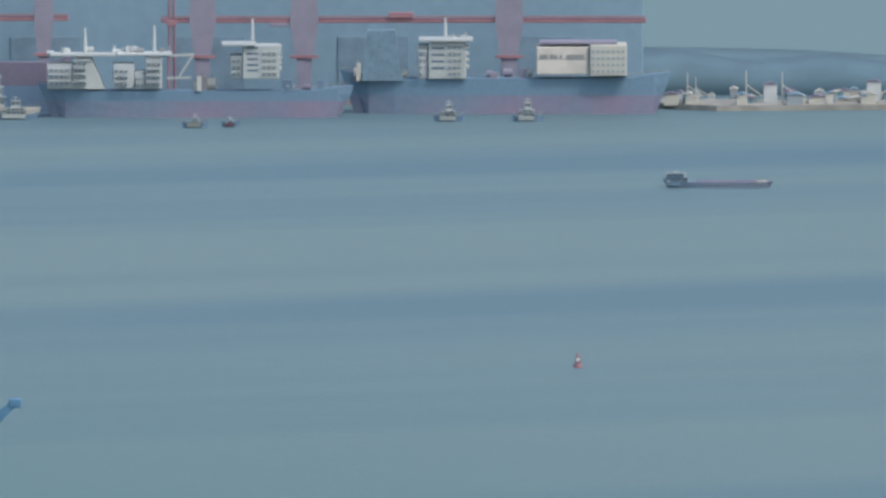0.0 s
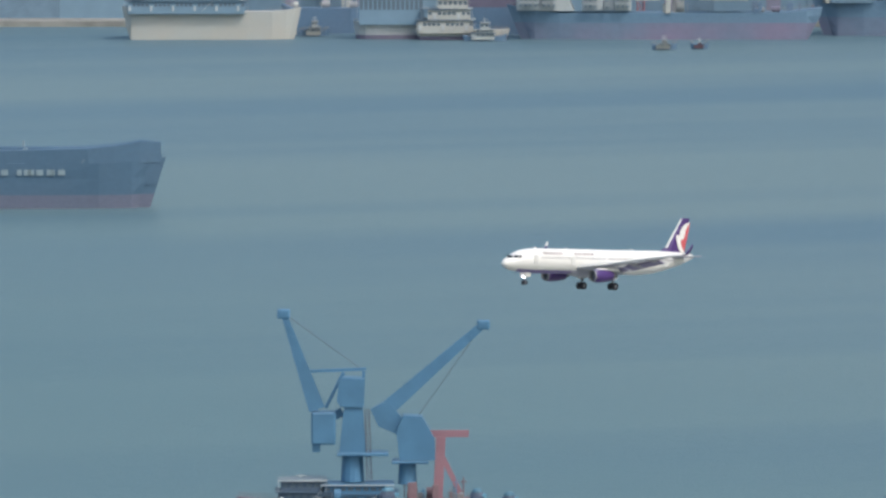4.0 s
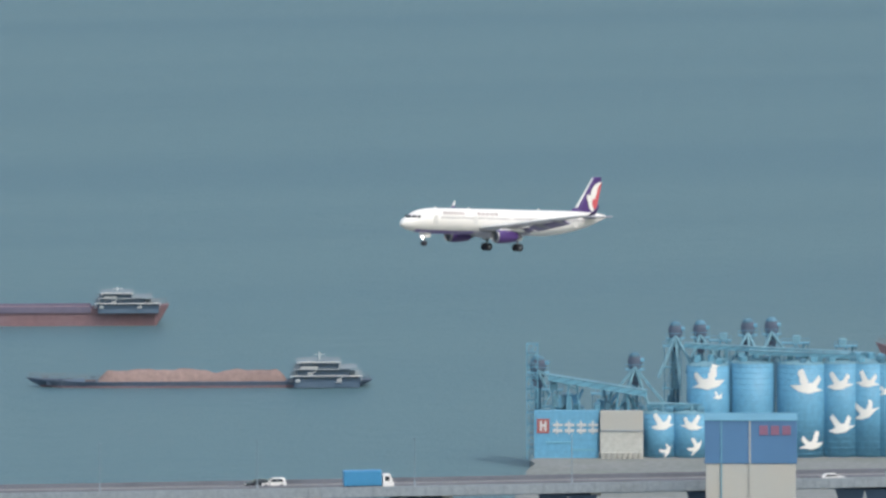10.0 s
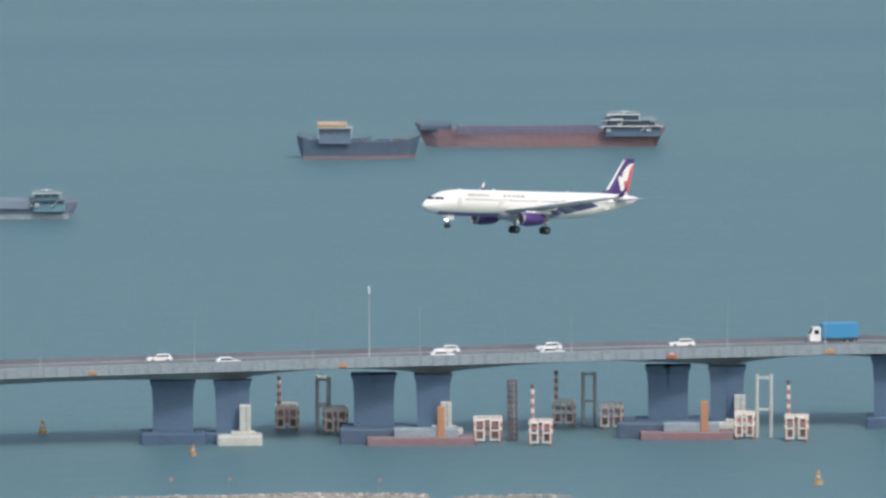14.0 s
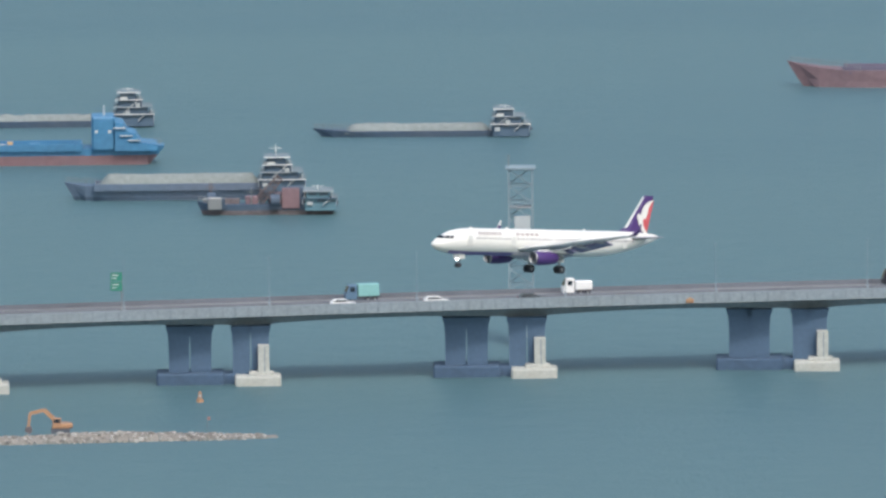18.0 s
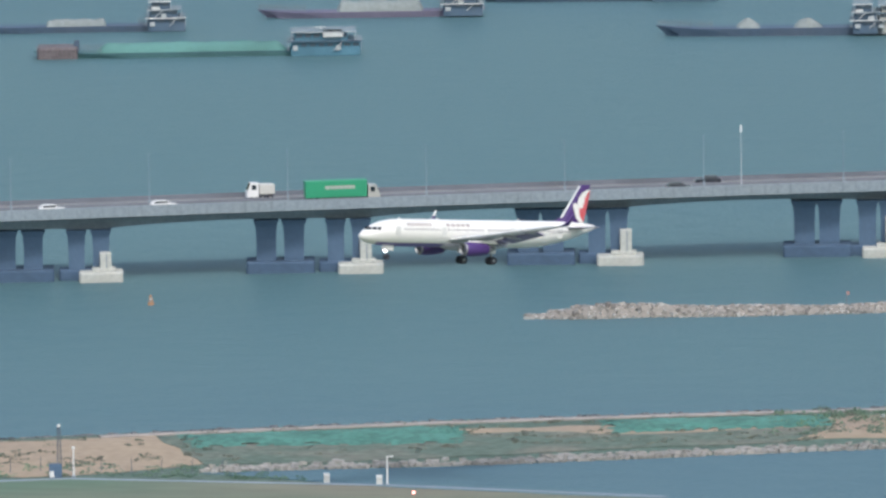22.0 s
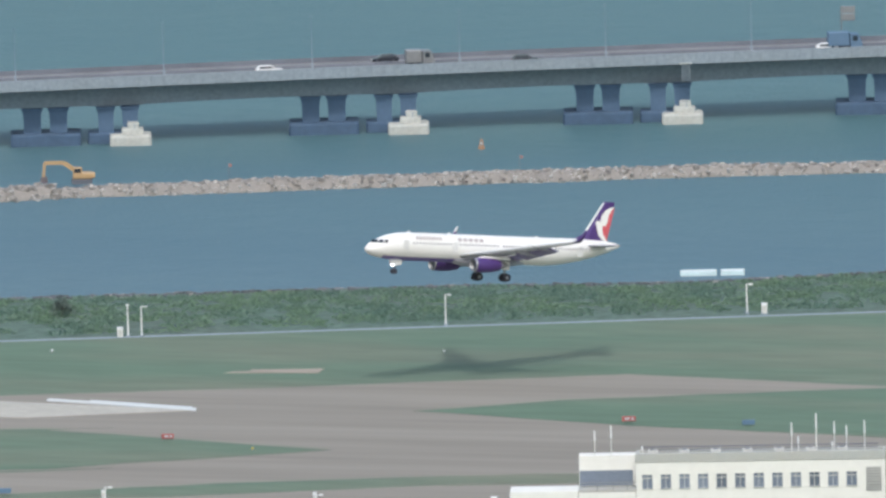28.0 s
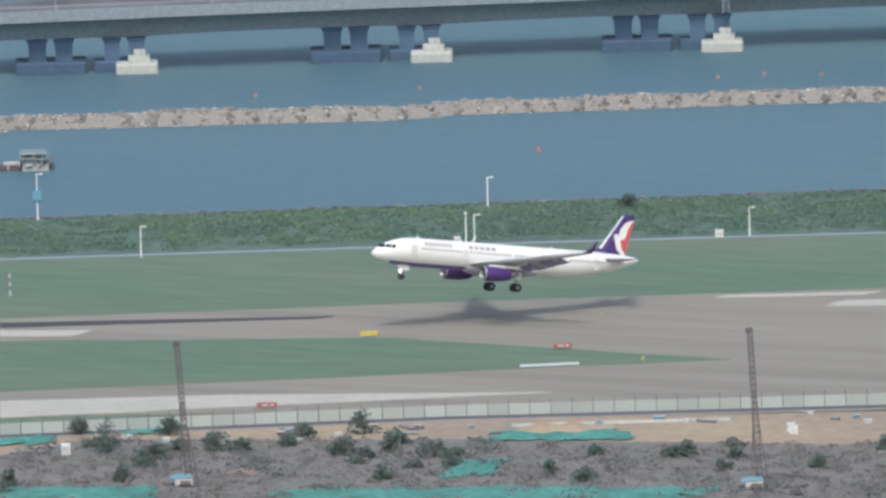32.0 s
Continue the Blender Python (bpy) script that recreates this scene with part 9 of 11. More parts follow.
sign_post(0.408, 6, 7.2, SIGN_GREEN, 2.0, 1.6, "green direction sign over the bridge", True)
sign_post(21.787, 6, 6.6, SIGN_GREEN, 3.0, 1.7, "green direction sign over the bridge", True)
sign_post(15.474, 6, 7.4, STEEL, -2.4, 1.2, "grey gantry sign on a tall post", True)


def radar_post(b, off, high, label="slim white camera post with a drum head"):
    ob = thing("camera_post", place(b, bridge_r(b) + off, bridge_top(b) - 1.2), label, "post", "bridge camera posts")
    part("pole", Shape().tube((0, 0, -0.1), (0, 0, high), 0.10, 0.07, 8), HOUSE_PALE, ob)
    part("drum", Shape().cyl(0, 0, high, high + 1.3, 0.2, 0.2, 10), POLE_WHITE, ob)


for b, off, high in ((-7.64, 6, 12.2), (1.791, 6, 14.0), (2.482, 6, 13.4), (4.316, -1.9, 10.6), (21.593, -1.9, 8.0)):
    radar_post(b, off, high)
# inspection boxes hung on the parapet
for i, (t, b) in enumerate(((1, -9.833), (1, -10.663), (1, -11.329), (1, -7.515), (1, -9.842), (1, -10.665), (1, -4.991), (1, -6.321), (1, -2.305), (1, -3.632), (0, -9.09), (0, -9.079))):
    ob = thing("warning_box", place(b, bridge_r(b) - 2.66, bridge_top(b) - 1.7), "orange warning light box on the parapet" if t else "red warning light box on the parapet", "light box", "parapet boxes")
    part("box", Shape().bevel_box(-0.7, 0.7, -0.3, 0.1, 0, 0.7, 0.05), ORANGE if t else BUOY_RED, ob)
    part("lamp", Shape().cyl(0, -0.1, 0.7, 1.0, 0.18, 0.14, 8), YELLOW if t else WHITE, ob)
for b in [x for x in PIERS_MAIN if x > 9][::3]:
    ob = thing("inspection_platform", place(b, bridge_r(b) - 2.7, bridge_top(b) - 3.4, 0), "grey inspection ladder under the parapet", "ladder", "pier ladders")
    part("ladder", Shape().lattice((1.5, 0, -1.5), (1.5, 0, 1.8), 1.2, 1.2, 3, 0.14), CONCRETE, ob)
    part("platform", Shape().bevel_box(0.4, 2.6, -0.6, 0.3, 1.6, 1.8, 0.05), PALE_CONCRETE, ob)


# channel fenders: striped guide frames, piles and a work barge
FENDER_RED = material("fender_red", (0.40, 0.19, 0.18), 0.6, vary=0.15)
FENDER_CREAM = material("cream_steel", (0.70, 0.64, 0.58), 0.6, vary=0.12, dirt=(0.45, 0.30, 0.24), dirt_scale=0.3)


def guide_frame(b, r, k, w, h, pole, label):
    """A red and white steel frame on piles, with a striped pole."""
    ob = thing("fender_frame", place(b, r), label, "fender", "channel fenders")
    w, h = w * k / 2, h * k
    for sx in (-1, 1):
        for sy in (-1, 1):
            part("leg", Shape().tube((sx * w * 0.9, sy * w * 0.8, -2), (sx * w * 0.9, sy * w * 0.8, h * 0.45), 0.3, None, 8), FENDER_RED, ob)
            for i in range(4):
                z = h * (0.35 + 0.16 * i)
                part("band", Shape().tube((sx * w, sy * w * 0.8, z), (sx * w, sy * w * 0.8, z + h * 0.16), 0.26, None, 8), FENDER_CREAM if i % 2 else FENDER_RED, ob)
    for s in (-0.62, 0.55):
        sh = Shape()
        for a in (-0.34, 0.34):
            sh.beam((w * (s + a), -w, h * 0.1), (w * (s + a), -w, h * 0.94), 0.26)
        for z in (0.14, 0.52, 0.92):
            sh.beam((w * (s - 0.34), -w, h * z), (w * (s + 0.34), -w, h * z), 0.26)
        part("front_frame", sh, FENDER_CREAM, ob, "cream steel rubbing frame")
        part("rubber_pad", Shape().bevel_box(w * (s - 0.22), w * (s + 0.22), -w + 0.25, -w + 0.6, h * 0.2, h * 0.46, 0.05), RUST, ob)
    for z, m in ((0.36, FENDER_RED), (0.68, FENDER_RED), (0.97, FENDER_CREAM)):
        for y in (-0.8, 0.8):
            part("ring_beam", Shape().beam((-w, w * y, h * z), (w, w * y, h * z), 0.3), m, ob)
        for x in (-1, 1):
            part("ring_beam", Shape().beam((w * x, -w * 0.8, h * z), (w * x, w * 0.8, h * z), 0.3), m, ob)
    for x in (-0.5, 0.1, 0.6):
        part("brace", Shape().beam((w * x, -w * 0.7, h * 0.36), (w * (x + 0.3), w * 0.7, h * 0.95), 0.28), FENDER_RED, ob)
    if pole:
        x = -w * 0.75
        n = 8
        for i in range(n):
            z0, z1 = h * 0.9 + (pole * k - h * 0.9) * i / n, h * 0.9 + (pole * k - h * 0.9) * (i + 1) / n
            part("pole_band", Shape().tube((x, 0, z0), (x, 0, z1), 0.34, None, 8), (FENDER_CREAM, FENDER_RED)[i % 2] if i < n - 1 else RUST, ob)


k = 0.1
for b, r, w, h, pole in ((-7.246, 2238.3, 40, 44, 100), (-7.48, 2232.6, 40, 46, 0), (-8.204, 2217.6, 48, 46, 0), (-8.457, 2212.9, 40, 46, 112), (-8.568, 2243.5, 38, 46, 102), (-8.795, 2238, 40, 46, 0), (-9.431, 2221.8, 34, 50, 0), (-9.679, 2218.2, 40, 48, 112),
                         (-7.244, 2242, 36, 44, 96), (-7.475, 2235.3, 42, 46, 0)):
    guide_frame(b, r, k, w, h, pole, "red and white striped channel fender frame" if pole else "red and white steel fender frame")
for b, r, h, gap in ((-7.418, 2236.2, 100, 22), (-8.687, 2243.4, 100, 22), (-9.523, 2222.6, 118, 26), (-7.416, 2241.6, 98, 20)):
    ob = thing("guide_piles", place(b, r), "pair of tall grey steel guide piles", "pile", "guide piles")
    for s in (-1, 1):
        part("pile", Shape().tube((s * gap * k / 2, 0, -2), (s * gap * k / 2, 0, h * k), 0.35, None, 8), PALE_CONCRETE, ob)
    for q in (0.45, 0.95):
        part("tie", Shape().beam((-gap * k / 2, 0, h * k * q), (gap * k / 2, 0, h * k * q), 0.4), PALE_CONCRETE, ob)
ob = thing("pile_tower", place(-8.322, 2219.2), "dark lattice pile tower in the channel", "tower")
part("frame", Shape().lattice((0, 0, -1), (0, 0, 112 * k), 1.7, 1.5, 12, 0.3), RUST, ob)
part("ladder_rail", Shape().beam((0.3, -0.8, 0), (0.3, -0.8, 110 * k), 0.2), STEEL, ob)
for b, r, w, m in ((-7.885, 2218, 100, 0), (-9.154, 2225.4, 86, 1)):
    ob = thing("pontoon", place(b, r - 4), "red and grey work pontoon round the pier foot", "pontoon")
    part("hull", Shape().bevel_box(-w * k, w * k, -2.5, 2.5, -0.8, 1.5, 0.2), OXIDE, ob)
    part("deck_box", Shape().bevel_box(-w * 0.5 * k, w * 0.7 * k, -1.6, 1.6, 1.4, 3.0, 0.15), CONCRETE, ob)
    part("rust_post", Shape().bevel_box(w * 0.3 * k, w * 0.3 * k + 1.4, -1.9, -1.0, 1.4, 7.2, 0.1), material("primer_orange", (0.45, 0.22, 0.13), 0.7), ob)
    part("dark_pontoon", Shape().bevel_box(-w * 1.5 * k, -w * 0.4 * k, 0, 4.0, -0.8, 2.8, 0.2), BLACK_HULL, ob)

ob = thing("survey_tower", place(-1.5, 2230), "tall grey lattice tower standing in the bay", "tower")
st = 32.93
part("frame", Shape().lattice((0, 0, -1), (0, 0, st), 4.4, 4.4, 11, 0.34), LAMP_GREY, ob)
part("top_deck", Shape().bevel_box(-2.8, 2.8, -2.8, 2.8, st, st + 0.35, 0.05), LAMP_GREY, ob)
part("aerial", Shape().tube((-2.2, 0, st), (-2.2, 0, st + 2.6), 0.12, None, 6), STEEL, ob)
pz = 21.22
part("panel", Shape().bevel_box(-1.2, 1.8, -2.6, -2.4, pz, pz + 3.1, 0.05), HOUSE_PALE, ob, "pale square panel")
for q in (0.3, 0.55, 0.78):
    part("landing", Shape().bevel_box(-2.3, 2.3, -2.3, 2.3, st * q, st * q + 0.2, 0.04), STEEL, ob)


# machines and stakes on the dikes
def excavator(m, pts, mat, label, scale=1.0):
    """A tracked excavator: pts are the boom's joints from the house to the bucket in metres."""
    ob = thing("excavator", m, label, "excavator")
    for y in (-1.1, 1.1):
        part("track", Shape().loft([[(x * scale, y * scale + d, z * scale) for x, z in ((-1.9, 0.45), (-1.6, 0.0), (1.6, 0.0), (1.9, 0.45), (1.6, 0.9), (-1.6, 0.9))] for d in (-0.3 * scale, 0.3 * scale)]), DARK_STEEL, ob)
    part("house", Shape().bevel_box(-1.6 * scale, 1.9 * scale, -1.3 * scale, 1.3 * scale, 0.95 * scale, 2.0 * scale, 0.15), mat, ob)
    part("counterweight", Shape().bevel_box(1.3 * scale, 2.4 * scale, -1.3 * scale, 1.3 * scale, 1.0 * scale, 1.9 * scale, 0.2), mat, ob)
    cab = part("cab", Shape().bevel_box(-1.5 * scale, 0.1 * scale, -1.3 * scale, -0.2, 1.9 * scale, 3.0 * scale, 0.12), WHITE if scale > 1 else mat, ob)
    part("cab_glass", Shape().box(-1.3 * scale, -0.1 * scale, -1.34 * scale, -1.28 * scale, 2.1 * scale, 2.8 * scale), GLASS, cab)
    for i in range(len(pts) - 1):
        (x0, z0), (x1, z1) = pts[i], pts[i + 1]
        part("boom" if i == 0 else "arm", Shape().beam((x0, 0.2, z0), (x1, 0.2, z1), 0.5, 0.75 - 0.15 * i), mat, ob)
    x, z = pts[-1]
    part("bucket", Shape().prism([(x - 0.5, z), (x + 0.5, z + 0.1), (x + 0.7, z - 0.7), (x + 0.1, z - 1.1), (x - 0.6, z - 0.7)], -0.5, 0.9), RUST, ob)


excavator(place(0.707, 2101.1, 0.75), [(-0.5, 1.8), (-2.8, 4.0), (-5.3, 3.4), (-5.6, 1.0)], ORANGE, "orange excavator on the rubble dike", 0.9)
excavator(place(19.12, 2021, 0.9), [(-0.5, 1.8), (-3.0, 3.6), (-6.2, 3.6), (-6.4, 1.2)], YELLOW, "yellow excavator on the rubble dike", 0.95)
excavator(place(20.438, 2007.5, 0.9), [(0.5, 1.8), (2.0, 3.6), (6.6, 8.8), (5.0, 1.4)], ORANGE, "orange long-reach excavator on the dike", 1.1)
FLAG = material("faded_red_cloth", (0.40, 0.21, 0.19), 0.9)
rng = random.Random(9)
for b, r in ((-6.966, 2148.9), (-6.683, 2147.9), (-4.814, 2139.6), (-5.292, 2140.3), (-5.805, 2144.3), (-6.683, 2148.9), (-7.681, 2145.9), (3.82, 2084.4), (3.46, 2089.4), (3.036, 2095.7), (2.59, 2099.1), (2.185, 2099.6), (2.598, 2099.5), (2.184, 2101.2), (1.639, 2102.7), (1.171, 2106.1), (0.005, 2109.9), (1.642, 2102.6), (1.178, 2110.4),
             (13.373, 2044.8), (14.508, 2045.3), (10.737, 2060.1), (18.416, 2031.9), (17.024, 2033.3), (22.791, 2004.6), (21.966, 2009.6), (20.978, 2011.2), (24.372, 2009.6), (23.877, 2010.3), (22.795, 2007.9), (22.263, 2009.6), (25.801, 2004.8), (26.586, 2001.2), (24.151, 2011.9)):
    ob = thing("marker_stake", place(b, r - 4, 0.5), "small red flagged stake on the dike", "stake", "dike stakes")
    part("stake", Shape().tube((0, 0, -0.6), (0, 0, 2.3), 0.07, None, 5), STEEL, ob)
    part("flag", Shape().bevel_box(0, 0.55, -0.03, 0.03, 1.6, 2.15, 0.01), FLAG, ob)
ob = thing("generator_skid", place(19.747, 2019.5, 0.9), "dark blue generator skid on the dike", "machine")
part("body", Shape().bevel_box(-1.6, 1.6, -0.8, 0.8, 0.1, 1.1, 0.1), NAVY, ob)
part("exhaust", Shape().tube((0.8, 0, 1.2), (0.8, 0, 1.9), 0.1), RUST, ob)

# ---------------------------------------------------------------- airport island: plants
def leafy(name, first, second, third):
    """Foliage: a tint for each leaf clump and broad drifts of another colour."""
    m = bpy.data.materials.new(name)
    m.use_nodes = True
    n, k = m.node_tree.nodes, m.node_tree.links
    b = n["Principled BSDF"]
    b.inputs["Roughness"].default_value = 0.85
    geo, tc, big = n.new("ShaderNodeNewGeometry"), n.new("ShaderNodeTexCoord"), n.new("ShaderNodeTexNoise")
    big.inputs["Scale"].default_value, big.inputs["Detail"].default_value = 0.06, 3.0
    k.new(tc.outputs["Object"], big.inputs["Vector"])
    drift = n.new("ShaderNodeMapRange")
    drift.inputs["From Min"].default_value, drift.inputs["From Max"].default_value = 0.42, 0.6
    k.new(big.outputs["Fac"], drift.inputs["Value"])
    m1, m2 = n.new("ShaderNodeMixRGB"), n.new("ShaderNodeMixRGB")
    m1.inputs["Color1"].default_value, m1.inputs["Color2"].default_value, m2.inputs["Color2"].default_value = (*first, 1), (*second, 1), (*third, 1)
    k.new(drift.outputs["Result"], m1.inputs["Fac"]), k.new(m1.outputs["Color"], m2.inputs["Color1"])
    pw = n.new("ShaderNodeMath")
    pw.operation = "POWER"
    pw.inputs[1].default_value = 2.2
    k.new(geo.outputs["Random Per Island"], pw.inputs[0]), k.new(pw.outputs[0], m2.inputs["Fac"])
    k.new(m2.outputs["Color"], b.inputs["Base Color"])
    through_, both = n.new("ShaderNodeBsdfTranslucent"), n.new("ShaderNodeMixShader")
    both.inputs["Fac"].default_value = 0.5
    k.new(m2.outputs["Color"], through_.inputs["Color"])
    k.new(b.outputs["BSDF"], both.inputs[1]), k.new(through_.outputs["BSDF"], both.inputs[2])
    k.new(both.outputs["Shader"], n["Material Output"].inputs["Surface"])
    return m


BUSH = leafy("strip_bush_leaves", (0.175, 0.275, 0.215), (0.215, 0.325, 0.200), (0.195, 0.275, 0.215))
DRY = leafy("dry_scrub_twigs", (0.285, 0.260, 0.252), (0.268, 0.258, 0.238), (0.315, 0.285, 0.270))
SHRUB = leafy("shrub_leaves", (0.16, 0.215, 0.19), (0.175, 0.225, 0.185), (0.205, 0.24, 0.21))
DARK_ROCK = material("wet_shore_stone", (0.15, 0.16, 0.17), 0.95, vary=0.25, grain=1.2)


def bare_mesh(name, v, f, mat):
    me = bpy.data.meshes.new(name)
    me.from_pydata(v, [], f)
    me.materials.append(mat)
    return me


def clump(rng, v, f, x, y, z, w, h, n, leaf):
    """Leaf sprays turned every way over a bush of width w and height h."""
    for i in range(n):
        a, e = rng.uniform(0, 6.283), rng.random() ** 0.5
        q = rng.random()
        rad = w * e * (0.55 + 0.45 * math.sin(math.pi * (0.15 + 0.8 * q)))
        cx, cy, cz = x + rad * math.cos(a), y + rad * math.sin(a), z + h * q * (1.15 - 0.5 * e)
        t, s, u = rng.uniform(0, 6.283), leaf * rng.uniform(0.5, 1.25), rng.uniform(-0.8, 0.8)
        ux, uy = math.cos(t) * s, math.sin(t) * s
        vx, vy, vz = -math.sin(t) * s * u, math.cos(t) * s * u, s * (1 - abs(u) * 0.6)
        o = len(v)
        v += [(cx - ux, cy - uy, cz), (cx + ux * 0.2 - vx, cy + uy * 0.2 - vy, cz - vz * 0.6), (cx + ux, cy + uy, cz + vz * 0.15), (cx + vx * 0.8, cy + vy * 0.8, cz + vz)]
        f.append((o, o + 1, o + 2, o + 3))


def polar(line):
    pts = sorted((math.degrees(math.atan2(-x, y)), math.hypot(x, y)) for x, y in line)
    return [p[0] for p in pts], [p[1] for p in pts]


shore_b, shore_r = polar(SHORE)
edge_b, edge_r = polar(GRASS_EDGE)
outer = lambda b: float(np.interp(b, shore_b, shore_r))
inner = lambda b: float(np.interp(b, edge_b, edge_r))

rng = random.Random(41)
v, f = [], []
B_STRIP = 11.622
for i in range(5600):
    b = B_STRIP + (32 - B_STRIP) * rng.random()
    q = rng.random() ** 0.85
    gap = outer(b) - inner(b)
    r = inner(b) + 4.5 + (gap - 7.0) * q
    n = mnoise.noise((b * 6, q * 2.5, 3.0))
    if n < -0.32 and q < 0.5:
        continue
    big = 0.75 + 0.75 * max(0, n + 0.25) + 0.35 * rng.random()
    x, y = spot(b, r)
    clump(rng, v, f, x, y, LAND_Z - 0.1, 1.7 * big, (0.50 - 0.2 * q) * big, 34, 0.26)
# a ragged tongue of bushes along the road past the sandy fill
for i in range(620):
    b = B_STRIP - 5.2 * rng.random() ** 1.9
    r = inner(b) + 4 + rng.random() ** 1.6 * 13
    if mnoise.noise((b * 9, 0.5, 8.0)) < -0.38:
        continue
    x, y = spot(b, r)
    big = 0.45 + 0.5 * rng.random()
    clump(rng, v, f, x, y, LAND_Z - 0.1, 1.5 * big, 0.7 * big, 26, 0.2)
tagged(new("bushes", bare_mesh("bushes", v, f, BUSH)), "dense low green bushes between shore and perimeter road", "bushes", kind="stuff")
v, f = [], []
for i in range(620):
    b = 3.637 + (B_STRIP - 1.5 - 3.637) * rng.random()
    r = outer(b) - 3 - 34 * rng.random() ** 1.2
    if mnoise.noise((b * 5, r * 0.1, 2.0)) < -0.08:
        continue
    x, y = spot(b, r)
    big = 0.4 + 0.4 * rng.random()
    clump(rng, v, f, x, y, LAND_Z, 1.6 * big, 0.5 * big, 20, 0.2)
tagged(new("beach_plants", bare_mesh("beach_plants", v, f, leafy("beach_plant_leaves", (0.17, 0.215, 0.17), (0.215, 0.22, 0.17), (0.25, 0.24, 0.20)))), "low grey-green plants creeping over sandy fill", "plants", kind="stuff")

# a grown-over mound round the site cabins
v, f = [], []
for i in range(1300):
    b = 1.3 + 1.8 * rng.random()
    r = outer(b) - 6 - 33 * rng.random()
    if mnoise.noise((b * 7, r * 0.12, 6.0)) < -0.3 or (1.84 < b < 2.5 and r > outer(b) - 14):
        continue
    x, y = spot(b, r)
    big = 0.5 + 0.5 * rng.random()
    clump(rng, v, f, x, y, LAND_Z, 1.7 * big, 0.6 * big, 24, 0.24)
tagged(new("mound_plants", bare_mesh("mound_plants", v, f, leafy("mound_plant_leaves", (0.15, 0.235, 0.195), (0.185, 0.26, 0.195), (0.20, 0.245, 0.205)))), "dark green weeds over the mound by the site cabins", "plants", kind="stuff")
ribbon("road_seawall", [spot(1.9 + 0.5 * i, outer(1.9 + 0.5 * i) - 3.6) for i in range(12)], 2.6, LAND_Z + 0.22, TRACK, "pale dusty track along the sea wall", "road", 0.2)

scrub_b, scrub_r = polar([(-531.2, 1540.9), (-598, 1521.5), (-629.5, 1502.7), (-655.6, 1485.3), (-699.6, 1472.6), (-709.7, 1473.1), (-757.5, 1458.4), spot(33, 1510)])
v, f = [], []
for i in range(4200):
    b = 19.2 + 12.8 * rng.random()
    r = 1562 + 88 * rng.random()
    t = mnoise.noise((b * 3, r * 0.03, 4.0))
    x, y = spot(b, r)
    big = 0.55 + 0.55 * rng.random() + 0.5 * max(0, t)
    if r > float(np.interp(b, scrub_b, scrub_r)) or t < -0.45:
        continue
    clump(rng, v, f, x, y, LAND_Z + 0.2, 1.4 * big, 0.75 * big, 28, 0.22)
tagged(new("scrub", bare_mesh("scrub", v, f, DRY)), "dry grey-brown scrub on waste ground", "scrub", kind="stuff")


v, f = [], []
for i in range(900):
    b = 19.5 + 12.5 * rng.random()
    r = 1565 + 82 * rng.random()
    if r > float(np.interp(b, scrub_b, scrub_r)) - 2 or mnoise.noise((b * 4, r * 0.045, 14.0)) < 0.06:
        continue
    x, y = spot(b, r)
    big = 0.9 + 1.1 * rng.random()
    clump(rng, v, f, x, y, LAND_Z + 0.2, 1.5 * big, 1.2 * big, 48, 0.27)
tagged(new("undergrowth", bare_mesh("undergrowth", v, f, leafy("undergrowth_leaves", (0.215, 0.235, 0.215), (0.235, 0.24, 0.225), (0.265, 0.255, 0.245)))), "drifts of grey-green undergrowth on waste ground", "bushes", kind="stuff")


def shrub(b, r, w, h, seed):
    rng = random.Random(seed)
    ob = thing("shrub", place(b, r, LAND_Z), "bushy dark green shrub on the waste ground", "shrub", "shrubs on the waste ground")
    tr = Shape()
    tr.tube((0, 0, -0.1), (0.1, 0, h * 0.5), 0.12, 0.05, 6)
    for i in range(4):
        a = i * 1.6 + seed
        tr.tube((0.05, 0, h * 0.25), (w * 0.5 * math.cos(a), w * 0.5 * math.sin(a), h * 0.7), 0.06, 0.02, 5)
    part("trunk", tr, BARK, ob)
    v, f = [], []
    for i in range(13):
        a, q = rng.uniform(0, 6.28), rng.random()
        d = w * 0.75 * rng.random() ** 0.5 * (1.1 - 0.8 * q)
        clump(rng, v, f, 1.5 * d * math.cos(a), d * math.sin(a), h * 0.7 * q, w * 0.6, h * 0.36, 30, 0.26)
    part("crown", bare_mesh("crown", v, f, SHRUB), None, ob)


